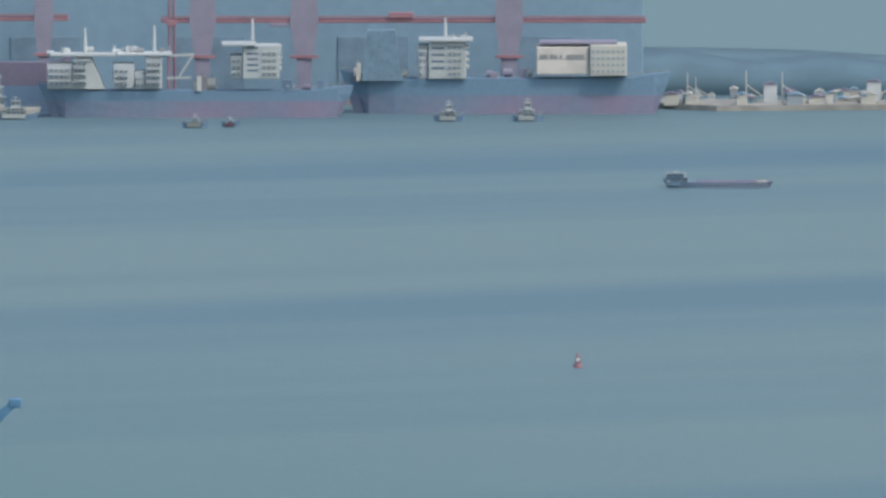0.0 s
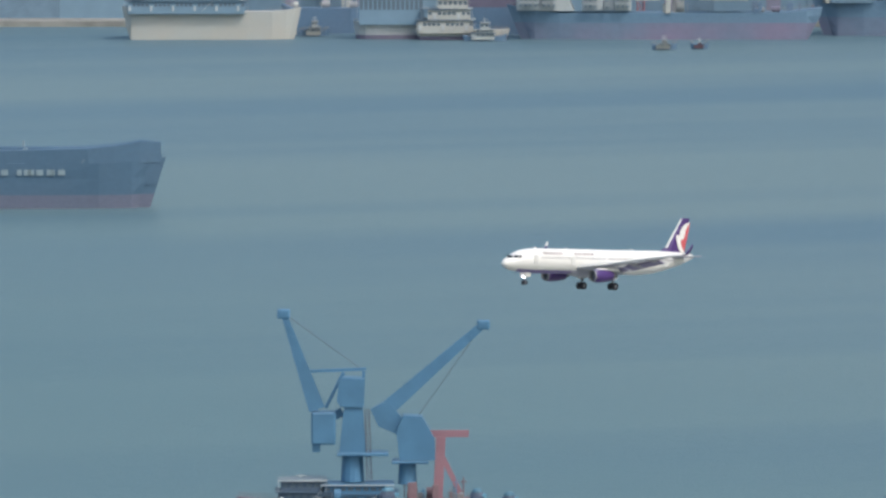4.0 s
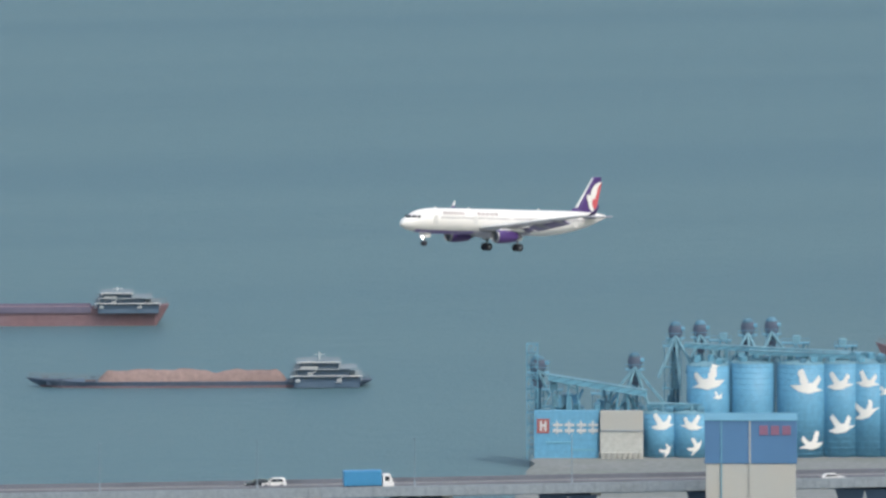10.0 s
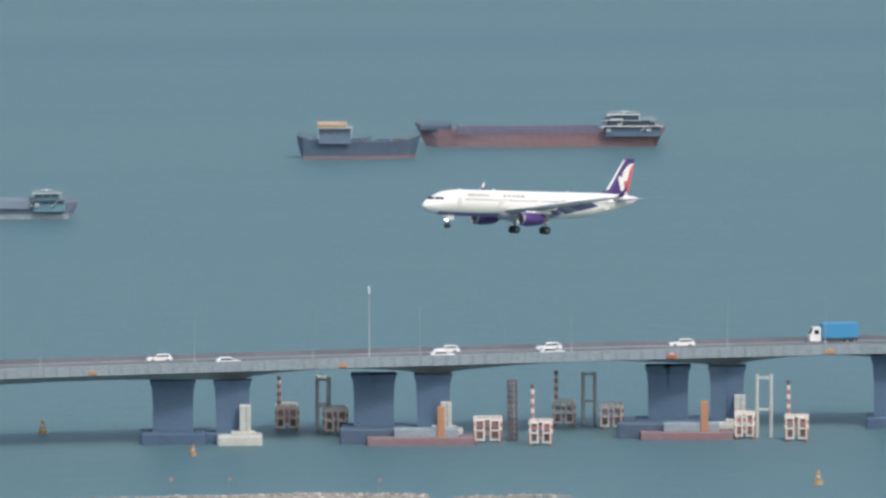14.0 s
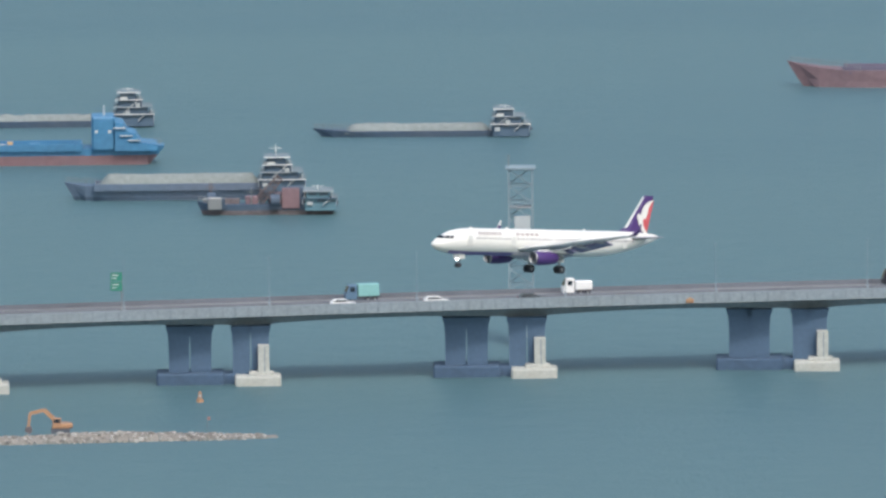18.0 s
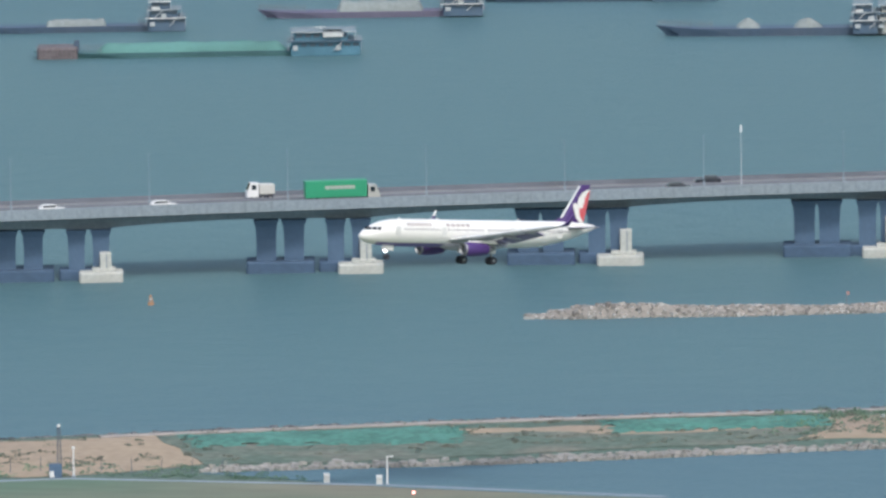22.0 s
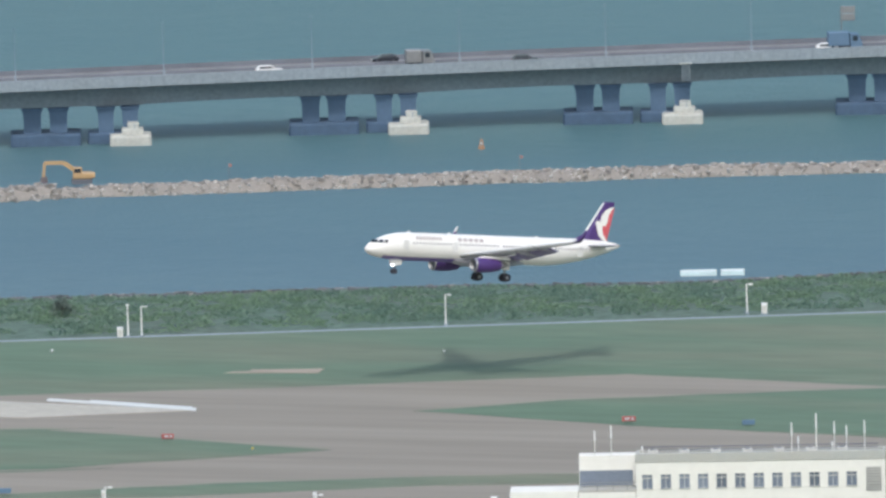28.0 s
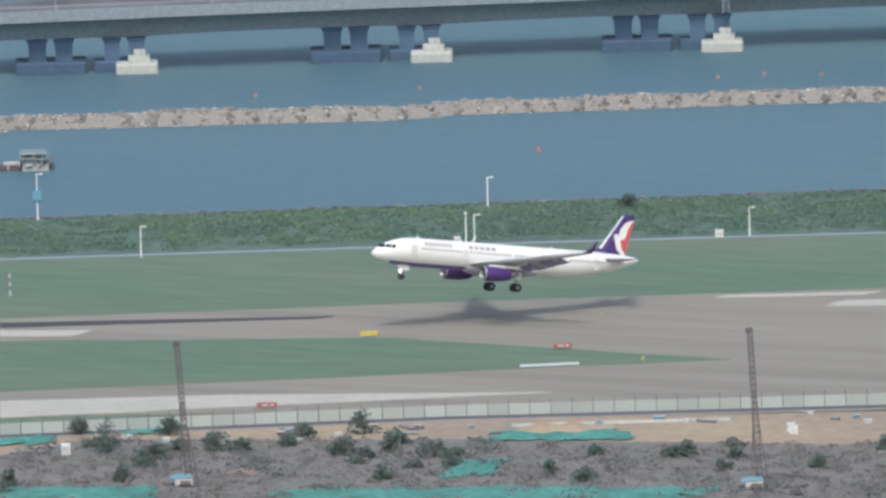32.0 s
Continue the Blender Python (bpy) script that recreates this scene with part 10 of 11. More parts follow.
for i, (b, r, w, h) in enumerate(((27.339, 1632.2, 2.1, 4.0), (26.102, 1641.7, 1.6, 3.0), (25.766, 1620.1, 1.5, 3.2), (27.458, 1647.9, 1.4, 2.6), (26.2, 1623.5, 1.8, 2.6), (26.401, 1638.9, 1.3, 2.2), (25.982, 1625.3, 1.2, 2.6), (26.823, 1631.4, 1.6, 2.6),
                                  (27.038, 1645.6, 1.6, 2.2), (27.818, 1605.6, 1.2, 2.4), (24.558, 1616.3, 1.2, 2.0), (19.082, 1627.3, 2.4, 2.6), (10.647, 1861.6, 2.2, 3.0), (10.552, 1860, 1.8, 2.0), (10.133, 1861.6, 2.0, 2.2), (11.511, 1887.7, 1.6, 2.4),
                                  (19.232, 1856.6, 1.8, 3.2), (-13.48, 2261.5, 2.6, 3.2), (-13.642, 2263.3, 3.0, 3.4), (-13.776, 2265.2, 2.4, 3.0), (-14.274, 2291.7, 2.6, 3.4), (20.275, 1863, 1.4, 1.9), (19.856, 1860.8, 1.6, 2.1), (19.233, 1861.9, 1.4, 1.8), (23.487, 1847.9, 1.6, 2.6), (24.813, 1856.2, 1.5, 2.4))):
    shrub(b, r, w * (1.2 if i < 11 else 1), h * (1.3 if i < 11 else 1), 60 + i)

rng = random.Random(23)
for i in range(34):
    b = 23.4 + 4.8 * rng.random()
    r = float(np.interp(b, scrub_b, scrub_r)) - 1.5 - 36 * rng.random() ** 1.5
    shrub(b, r, rng.uniform(0.9, 1.7), rng.uniform(1.4, 2.8), 120 + i)

# shore stones
rng = random.Random(17)
dk, pale = Shape(), Shape()
for i in range(5200):
    b = float(2.352) + (31.5 - 2.352) * rng.random()
    r = outer(b) + rng.uniform(-2.6 if b > 8 else -1.2, 1.6)
    z = rng.uniform(0.25, 0.62)
    x, y = spot(b, r)
    t = rng.uniform(0, 6.28)
    c, s = math.cos(t) * z, math.sin(t) * z
    up = LAND_Z - 0.1 - 1.25 * max(0, (r - outer(b) + 0.6) / 2.0)
    (pale if rng.random() < 0.03 else dk).add([(x + p * c - q * s, y + p * s + q * c, up + e * z) for p, q, e in rock_forms[rng.randrange(8)]], BOXF)
POND = [(-226, 1858.2), (-181.5, 1867), (-132.8, 1881.5), (-53.2, 1902.5)]
for i in range(1100):
    k = rng.choice((0, 0, 1, 1, 1, 2, 2, 2))
    q = rng.random()
    x, y = (POND[k][j] + (POND[k + 1][j] - POND[k][j]) * q + rng.uniform(-0.3, 0.3) for j in (0, 1))
    z = rng.uniform(0.25, 0.8)
    y += abs(rng.gauss(0, 3.0))
    t = rng.uniform(0, 6.28)
    c, s = math.cos(t) * z, math.sin(t) * z
    pale.add([(x + p * c - qq * s, y + p * s + qq * c, LAND_Z + 0.05 + e * z) for p, qq, e in rock_forms[rng.randrange(8)]], BOXF)
tagged(new("shore_stones", bare_mesh("shore_stones", dk.v, dk.f, DARK_ROCK)), "dark wet stones along the shore", "stones", kind="stuff")
tagged(new("bank_stones", bare_mesh("bank_stones", pale.v, pale.f, ROCK)), "pale boulders along the pond and shore", "stones", kind="stuff")

# ---------------------------------------------------------------- airport island: poles and cabinets


def pole(b, r, h, kind="lamp"):
    label = {"lamp": "slim white perimeter pole with a small lamp head", "box": "tall white pole with a blue cabinet", "drum": "white mast with a rounded cap beside the road", "band": "red and white banded marker post"}[kind]
    ob = thing("perimeter_pole", place(b, r, LAND_Z), label, "pole", "white perimeter poles")
    part("footing", Shape().bevel_box(-0.35, 0.35, -0.35, 0.35, -0.05, 0.3, 0.05), CONCRETE, ob)
    if kind == "band":
        for i in range(5):
            part("band", Shape().cyl(0, 0, 0.3 + i * (h - 0.3) / 5, 0.3 + (i + 1) * (h - 0.3) / 5, 0.16, None, 8), DULL_BAND if i % 2 else HOUSE_PALE, ob)
        return ob
    part("shaft", Shape().tube((0, 0, 0.25), (0, 0, h), 0.14, 0.10, 8), POLE_WHITE, ob)
    if kind == "drum":
        part("cap", Shape().cyl(0, 0, h, h + 0.35, 0.24, 0.2, 8), POLE_WHITE, ob)
    else:
        part("bracket", Shape().tube((-0.12, 0, h - 0.15), (0.62, -0.2, h - 0.02), 0.07, 0.06, 6), POLE_WHITE, ob)
        part("lamp_head", Shape().bevel_box(0.42, 0.95, -0.38, -0.05, h - 0.16, h + 0.06, 0.04), POLE_WHITE, ob)
    if kind == "box":
        part("cabinet", Shape().bevel_box(-0.65, 0.65, -0.55, -0.12, h * 0.44, h * 0.44 + 1.5, 0.06), SKY_PAINT, ob, "pale blue equipment cabinet")
    return ob


def cabinet(b, r, w, h, mat=None):
    ob = thing("roadside_cabinet", place(b, r, LAND_Z), "small white roadside equipment cabinet", "cabinet", "roadside cabinets")
    part("plinth", Shape().bevel_box(-w * 0.6, w * 0.6, -0.5, 0.5, -0.05, 0.18, 0.04), CONCRETE, ob)
    body = part("body", Shape().bevel_box(-w / 2, w / 2, -0.4, 0.4, 0.15, h, 0.05), mat or POLE_WHITE, ob)
    part("door", Shape().bevel_box(-w * 0.4, w * 0.4, -0.45, -0.39, 0.3, h - 0.25, 0.02), TRUCK_GREY, body, "dull grey door")
    part("roof", Shape().bevel_box(-w * 0.56, w * 0.56, -0.5, 0.5, h, h + 0.1, 0.03), POLE_WHITE, ob)


for b, r, h, kind in ((12.524, 1851.1, 4.6, "drum"), (12.381, 1850.4, 4.7, "lamp"), (12.984, 1887.1, 7.4, "box"), (13.743, 1891.3, 4.0, "drum"), (13.451, 1892.2, 4.0, "drum"), (9.895, 1862, 4.6, "drum"), (10.571, 1758.2, 5.0, "lamp"), (10.359, 1765.3, 4.9, "lamp"),
                      (7.528, 1869.9, 4.5, "drum"), (6.027, 1854.8, 4.7, "lamp"), (9.889, 1861, 4.8, "drum"), (7.165, 1797.2, 4.7, "lamp"), (7.053, 1804.4, 4.7, "lamp"), (6.253, 1787.8, 4.6, "lamp"),
                      (18.919, 1832.1, 4.8, "drum"), (18.854, 1831.7, 4.8, "lamp"), (17.396, 1835.8, 4.8, "lamp"), (15.952, 1840.6, 4.7, "lamp"), (20.716, 1828.6, 4.6, "lamp"), (22.248, 1825.5, 4.8, "lamp"),
                      (25.481, 1860.8, 4.8, "lamp"), (24.23, 1821.1, 4.8, "lamp"), (22.254, 1824.9, 4.9, "lamp"), (25.589, 1819.8, 4.9, "drum"), (25.549, 1819.5, 4.9, "lamp"),
                      (27.148, 1816.7, 4.9, "lamp"), (27.637, 1860, 7.4, "box"), (27.781, 1781.5, 3.4, "band"),
                      (1.942, 1936.6, 7.6, "box"), (1.488, 1932.2, 6.0, "drum"), (1.152, 1931.4, 6.0, "drum"), (0.26, 1929.8, 8.6, "box"), (1.941, 1942.1, 7.0, "box"), (22.218, 1657.7, 4.9, "lamp"), (19.05, 1648.3, 6.0, "lamp"), (18.039, 1642.9, 5.0, "lamp")):
    pole(b, r, h, kind)
for b, r, w, h in ((12.554, 1850.7, 0.9, 1.2), (6.317, 1858.6, 0.9, 1.5), (6.065, 1856.1, 0.9, 1.4), (18.957, 1831.7, 0.9, 1.5), (15.869, 1840.2, 0.9, 1.6), (22.156, 1824.9, 1.0, 1.6), (24.37, 1821.9, 0.9, 1.2), (22.162, 1825.6, 0.9, 1.6), (25.632, 1821.3, 0.9, 1.2),
                   (24.381, 1822.1, 0.9, 1.2), (13.765, 1888.2, 0.9, 1.0), (10.59, 1759.4, 0.7, 1.4), (9.889, 1749.5, 0.9, 1.6), (10.444, 1752.3, 0.5, 0.9), (10.779, 1770.1, 1.0, 1.3), (27.537, 1631.4, 1.2, 1.8), (19.65, 1639.9, 1.1, 1.3), (24.053, 1635.3, 1.0, 1.4), (24.039, 1633.2, 1.1, 1.4),
                   (23.532, 1607.7, 0.9, 1.2), (19.06, 1675, 0.5, 1.2), (18.046, 1668.9, 0.5, 1.0)):
    cabinet(b, r, w, h)

# weather mast at the end of the sandy fill
ob = thing("weather_mast", place(7.596, 1870.1, LAND_Z), "slim grey lattice mast with a white globe", "mast")
part("mast", Shape().lattice((0, 0, 0), (0, 0, 7.9), 0.75, 0.4, 8, 0.09), DARK_STEEL, ob)
part("globe", Shape().loft([ring_ for ring_ in [[(0.3 * math.cos(a * 0.785) * s, 0.3 * math.sin(a * 0.785) * s, 8.15 + 0.3 * c) for a in range(8)] for s, c in ((0.3, -0.95), (0.8, -0.6), (1, 0), (0.8, 0.6), (0.3, 0.95))]]), POLE_WHITE, ob, "white globe", True)
part("cabin", Shape().bevel_box(-1.6, 0.4, -0.8, 0.8, -0.05, 2.1, 0.06), DARK_CONCRETE, ob, "dark equipment cabin")
part("beacon", Shape().cyl(-1.2, -0.9, 0.2, 1.1, 0.4, 0.35, 8), POLE_WHITE, ob)

# approach light by the road: red lamp, lit
ob = thing("approach_light", place(5.901, 1842.9, LAND_Z), "low lit red approach light on a stake", "light")
part("stake", Shape().tube((0, 0, -0.05), (0, 0, 0.5), 0.06, 0.05, 6), ORANGE, ob)
part("lens", Shape().cyl(0, 0, 0.45, 0.85, 0.26, 0.2, 10), glowing("red_lamp_glow", (1.0, 0.42, 0.36), 3.0), ob, "glowing red lens")

# rotating dish in the net field and a parked roller
ob = thing("round_tank", place(8.691, 1891.4, LAND_Z), "pale round tank standing before the net", "tank")
part("tank_body", Shape().tube((0, -0.6, 0.9), (0, 0.6, 0.9), 0.82, 0.78, 16), SAND, ob)
for x in (-0.5, 0.5):
    part("saddle", Shape().bevel_box(x - 0.15, x + 0.15, -0.5, 0.5, -0.05, 0.5, 0.03), CONCRETE, ob)
ob = thing("site_board", place(8.485, 1886.7, LAND_Z), "long pale site board on two legs", "board")
part("board", Shape().bevel_box(-0.9, 0.9, -0.05, 0.05, 0.5, 1.1, 0.02), TRUCK_GREY, ob)
for x in (-0.7, 0.7):
    part("leg", Shape().beam((x, 0.09, -0.05), (x, 0.09, 0.8), 0.08), DARK_STEEL, ob)

# perimeter stakes with wire beside the sandy fill
FIRST = None
for i in range(34):
    b = 6.816 + i * 0.145
    m = place(b, inner(b) + 9.0, LAND_Z)
    ob = thing("fence_stake", m, "thin dark fence stake beside the perimeter road", "stake", "fence stakes by the road")
    if FIRST is None:
        FIRST = mesh("stake", Shape().beam((0, 0, -0.1), (0, 0, 2.0), 0.10).beam((0, 0, 1.95), (0.18, -0.1, 2.3), 0.07), DARK_STEEL)
        FOOT = mesh("stake_foot", Shape().bevel_box(-0.14, 0.14, -0.14, 0.14, -0.05, 0.14, 0.03), CONCRETE)
    part("stake", FIRST, None, ob)
    part("stake_foot", FOOT, None, ob)

# ---------------------------------------------------------------- localizer array and its hut
LOC = [(-397.7, 1745.6), (-362.8, 1737)]
a, c = Vector((*LOC[0], 0)), Vector((*LOC[1], 0))
d = c - a
m = Matrix.Translation((a.x, a.y, LAND_Z)) @ pose(0, 0, 0, 0, 0, math.degrees(math.atan2(d.y, d.x)))
loc = thing("localizer_array", m, "long low orange localizer aerial array on posts", "antenna")
L = d.length
part("top_rail", Shape().beam((0, 0, 2.7), (L, 0, 2.75), 0.26, 0.22), material("faded_orange", (0.40, 0.27, 0.21), 0.6), loc, "pale orange top rail")
part("walkway", Shape().bevel_box(-0.2, L, 0.3, 1.0, -0.05, 0.2, 0.04), DRY_EARTH, loc)
for i in range(21):
    x = L * i / 20
    post = part("post", Shape().beam((x, 0, -0.05), (x, 0, 2.6), 0.12), PINK_HAZE, loc)
    part("aerial", Shape().beam((x, -1.0, 2.45), (x, 0.4, 2.5), 0.10), material("aerial_orange", (0.42, 0.24, 0.15), 0.6), post)

hut = thing("localizer_hut", place(11.069, 1764.9, LAND_Z), "equipment hut painted in red and white checks", "hut")
W_, H_ = 4.4, 3.3
part("body", Shape().bevel_box(-W_, W_, -1.4, 1.4, -0.05, H_, 0.05), POLE_WHITE, hut)
part("roof", Shape().bevel_box(-W_ - 0.1, W_ + 0.1, -1.5, 1.5, H_, H_ + 0.12, 0.03), TRUCK_GREY, hut)
for i in range(6):
    for j in range(2):
        x0 = -W_ + 0.05 + i * 1.46
        part("check_panel", Shape().box(x0, x0 + 1.44, -1.44, -1.39, 0.1 + j * 1.6, 1.68 + j * 1.6), (SIGN_RED if (i + j) % 2 else POLE_WHITE) if not (j and i in (0, 2, 4)) else PINK_HAZE, hut, "red or white painted check")
for x in (-1.0, 1.5):
    ac = part("air_conditioner", Shape().bevel_box(x - 0.55, x + 0.55, -1.9, -1.44, 1.75, 2.75, 0.06), TRUCK_GREY, hut, "grey wall-hung cooler box")
    part("fan_grille", Shape().tube((x, -1.9, 2.25), (x, -1.95, 2.25), 0.38, None, 12), DARK_STEEL, ac)
part("vehicle_bay", Shape().bevel_box(W_ + 0.05, W_ + 1.9, -1.0, 1.0, -0.05, 0.9, 0.05), PINK_HAZE, hut, "low red annexe")
sheet("ground_hut_pad", [(-343.5, 1729), (-323, 1730.6), (-292.1, 1720.9), (-291.2, 1715.5), (-332.2, 1725.4), (-344.1, 1725.6)], LAND_Z + 0.13, CONCRETE, "pale service road by the checkered hut", "road", 0.05, 0.2, 33)

cart = thing("utility_cart", place(11.056, 1757.7, LAND_Z + 0.13), "small orange and dark utility cart", "cart")
part("chassis", Shape().bevel_box(-1.6, 1.4, -0.7, 0.7, 0.35, 0.7, 0.08), CAR_DARK, cart)
part("body", Shape().bevel_box(0.2, 1.5, -0.75, 0.75, 0.6, 1.25, 0.12), ORANGE, cart, "orange body")
for x in (-1.1, 0.95):
    for y in (-0.65, 0.65):
        part("wheel", Shape().tube((x, y - 0.1, 0.33), (x, y + 0.1, 0.33), 0.34, None, 12), RUBBER, cart)
van = thing("patrol_car", place(10.72, 1763.7, LAND_Z + 0.13), "white patrol car with a roof rack", "car")
part("body", Shape().prism([(-2.3, 0.35), (-2.35, 0.95), (-1.3, 1.1), (-0.7, 1.72), (1.6, 1.75), (2.3, 1.15), (2.35, 0.35)], -0.9, 0.9), CAR_WHITE, van)
part("stripe", Shape().box(-2.2, 2.3, -0.93, -0.89, 0.4, 0.75), NAVY, van, "dark blue flank stripe")
for x0, x1 in ((-0.75, 0.3), (0.42, 1.5)):
    part("side_window", Shape().prism([(x0 - 0.25, 1.12), (x0, 1.6), (x1, 1.62), (x1 + 0.1, 1.14)], -0.93, -0.88), GLASS, van)
part("light_bar", Shape().bevel_box(0.0, 0.35, -0.7, 0.7, 1.75, 1.95, 0.04), ROYAL, van)
part("roof_rack", Shape().beam((0.4, -0.6, 2.1), (1.9, -0.6, 2.15), 0.07).beam((0.4, 0.6, 2.1), (1.9, 0.6, 2.15), 0.07).beam((0.4, -0.6, 1.7), (0.4, -0.6, 2.15), 0.07).beam((1.9, -0.6, 1.6), (1.9, -0.6, 2.15), 0.07), POLE_WHITE, van)
for x in (-1.45, 1.4):
    for y in (-0.82, 0.82):
        part("wheel", Shape().tube((x, y - 0.11, 0.35), (x, y + 0.11, 0.35), 0.36, None, 14), RUBBER, van)
net2 = thing("shade_screen", place(10.46, 1756.8, LAND_Z), "dark mesh screen stretched between two poles", "screen")
part("screen", Shape().prism([(-3.1, 0.1), (-3.1, 2.4), (0.0, 3.3), (2.7, 3.9), (2.7, 1.0)], -0.05, 0.05), DARK_STEEL, net2)
for x, h in ((-3.15, 2.6), (2.75, 4.0)):
    part("post", Shape().tube((x, 0.1, -0.05), (x, 0.1, h), 0.07), STEEL, net2)
sheet("ground_dark_patch", [(-321.4, 1726.3), (-317.2, 1735.4), (-295, 1738.3), (-292.8, 1725.2), (-307.1, 1726.3)], LAND_Z + 0.10, WILD, "dark rough grass beside the service road", "grass", 0.04, 0.5, 34)

# red gantry of approach lights
gan = thing("approach_gantry", place(9.435, 1758.8, LAND_Z), "red steel approach light gantry", "gantry")
part("boom", Shape().lattice((-4.0, 0, 8.6), (0.2, 0, 0.2), 0.5, 0.7, 9, 0.09), DULL_BAND, gan)
part("foot", Shape().bevel_box(-0.8, 1.0, -0.8, 0.8, -0.05, 0.4, 0.06), CONCRETE, gan)
for i in range(3):
    part("lamp", Shape().cyl(-4.0 + i * 1.2, 0, 8.7 - 2.4 * i, 9.1 - 2.4 * i, 0.2, None, 8), POLE_WHITE, gan)

# dark blue pick-up on the crest of the sea wall
ob = thing("pickup_truck", place(3.285, 1931.0, LAND_Z + 0.1), "dark blue pick-up parked on the sea wall", "truck")
part("body", Shape().prism([(-1.9, 0.4), (-1.95, 1.25), (0.2, 1.3), (0.2, 1.25), (1.9, 1.05), (2.0, 0.4)], -0.85, 0.85), material("pickup_navy", (0.05, 0.07, 0.14), 0.4), ob)
part("cabin", Shape().prism([(-0.9, 1.2), (-0.7, 1.95), (0.5, 1.95), (1.0, 1.15)], -0.8, 0.8), material("pickup_navy", (0.05, 0.07, 0.14), 0.4), ob)
part("side_window", Shape().prism([(-0.65, 1.3), (-0.5, 1.8), (0.4, 1.8), (0.75, 1.3)], -0.84, -0.79), GLASS, ob)
for x in (-1.2, 1.25):
    for y in (-0.78, 0.78):
        part("wheel", Shape().tube((x, y - 0.11, 0.36), (x, y + 0.11, 0.36), 0.38, None, 12), RUBBER, ob)

# huts on the point by the pond
CABIN_GREY = material("cabin_grey", (0.27, 0.30, 0.34), 0.7, vary=0.08)
for b, r, w, h, mat, lab in ((2.075, 1940.0, 2.75, 2.7, CABIN_GREY, "grey boxy site cabin beside the pond"), (2.295, 1943.0, 1.2, 2.6, TEAL, "small teal site cabin"), (2.41, 1939.0, 1.4, 1.9, CONCRETE, "pale grey store cube by the cabins"), (2.2, 1938.0, 2.4, 0.7, TUG_WHITE, "long low white trough by the cabins")):
    ob = thing("site_hut", place(b, r, LAND_Z), lab, "hut")
    part("wall", Shape().bevel_box(-w, w, -1.6, 1.6, -0.05, h - 0.2, 0.06), mat, ob)
    part("roof", Shape().bevel_box(-w - 0.1, w + 0.1, -1.7, 1.7, h - 0.2, h, 0.05), mat if mat is POLE_WHITE else ROOF_GREY, ob)
    for i in range(2 if w > 2.6 else 0):
        x = -w * 0.5 + i * w
        part("window", Shape().bevel_box(x - 0.4, x + 0.4, -1.66, -1.58, h * 0.35, h * 0.65, 0.02), HOUSE_WINDOW, ob)
ob = thing("site_shelter", place(1.56, 1934.0, LAND_Z), "long shelter with a deep white roof edge", "shelter")
part("roof", Shape().bevel_box(-4.6, 4.6, -1.6, 1.6, 1.5, 2.6, 0.05), POLE_WHITE, ob, "deep white roof edge")
part("back_wall", Shape().bevel_box(-4.4, 4.4, 0.9, 1.2, -0.05, 1.5, 0.04), CABIN_GREY, ob)
for x in (-4.3, -1.5, 1.5, 4.3):
    part("post", Shape().beam((x, -1.4, -0.05), (x, -1.4, 1.55), 0.14), DARK_STEEL, ob)
ob = thing("machinery_stack", place(1.87, 1939.0, LAND_Z), "dark stacked machinery beside the cabin", "machinery")
for x, w, h in ((-0.9, 0.7, 2.6), (0.5, 0.8, 3.1), (1.9, 0.7, 1.9)):
    part("machine_block", Shape().bevel_box(x - w, x + w, -0.8, 0.8, -0.05, h, 0.12), DARK_STEEL if w < 0.75 else GREY_HULL, ob)
part("blue_tank", Shape().tube((2.8, 0, 1.3), (4.2, 0, 1.3), 0.5, None, 10).bevel_box(2.9, 4.1, -0.3, 0.3, -0.05, 0.9, 0.05), SKY_PAINT, ob, "pale blue tank")

# jetty pontoon off the bushes
pon = thing("pontoon", place(16.111, 1898.5, 0.3), "two pale blue floating pontoons by the shore", "pontoon")
for x0, x1 in ((-5.2, 0.6), (1.2, 5.0)):
    deck = part("float", Shape().bevel_box(x0, x1, -1.2, 1.2, -0.4, 0.45, 0.1), material("pontoon_blue", (0.58, 0.72, 0.74), 0.5), pon)
    part("edge_rail", Shape().beam((x0, -1.1, 0.55), (x1, -1.1, 0.55), 0.12), POLE_WHITE, deck)

# ---------------------------------------------------------------- white airport building
BUILDING_WHITE = material("building_white", (0.74, 0.735, 0.69), 0.6, vary=0.03, grain=1.0, dirt=(0.66, 0.65, 0.60), dirt_scale=0.2)
BR = 1640.0
SC = BR * 1.012 * 4.675e-5
bb = 15.904
roof = 11.1 - LAND_Z
bld = thing("airport_building", place(bb, BR, LAND_Z, -1.3), "long white flat-roofed airport building with square windows", "building")
X0, X1 = -220 * SC, 221 * SC
wall = Shape()
wz0, wz1 = roof - 52 * SC, roof - 27 * SC
part("wall", wall.box(X0, X1, 0.25, 6.5, -0.1, roof - 0.4), BUILDING_WHITE, bld)
xs = [-202 + 32.9 * i for i in range(12)] + [203]
front = Shape()
front.box(X0, X1, 0, 0.25, -0.1, wz0).box(X0, X1, 0, 0.25, wz1, roof - 0.4)
edges = [X0] + [e for x in xs for e in ((x - 8.5 + 1) * SC, (x + 10.5) * SC)] + [X1]
for i in range(0, len(edges), 2):
    if edges[i + 1] > edges[i]:
        front.box(edges[i], edges[i + 1], 0, 0.25, wz0, wz1)
part("wall", front, BUILDING_WHITE, bld, "white front wall with window openings")
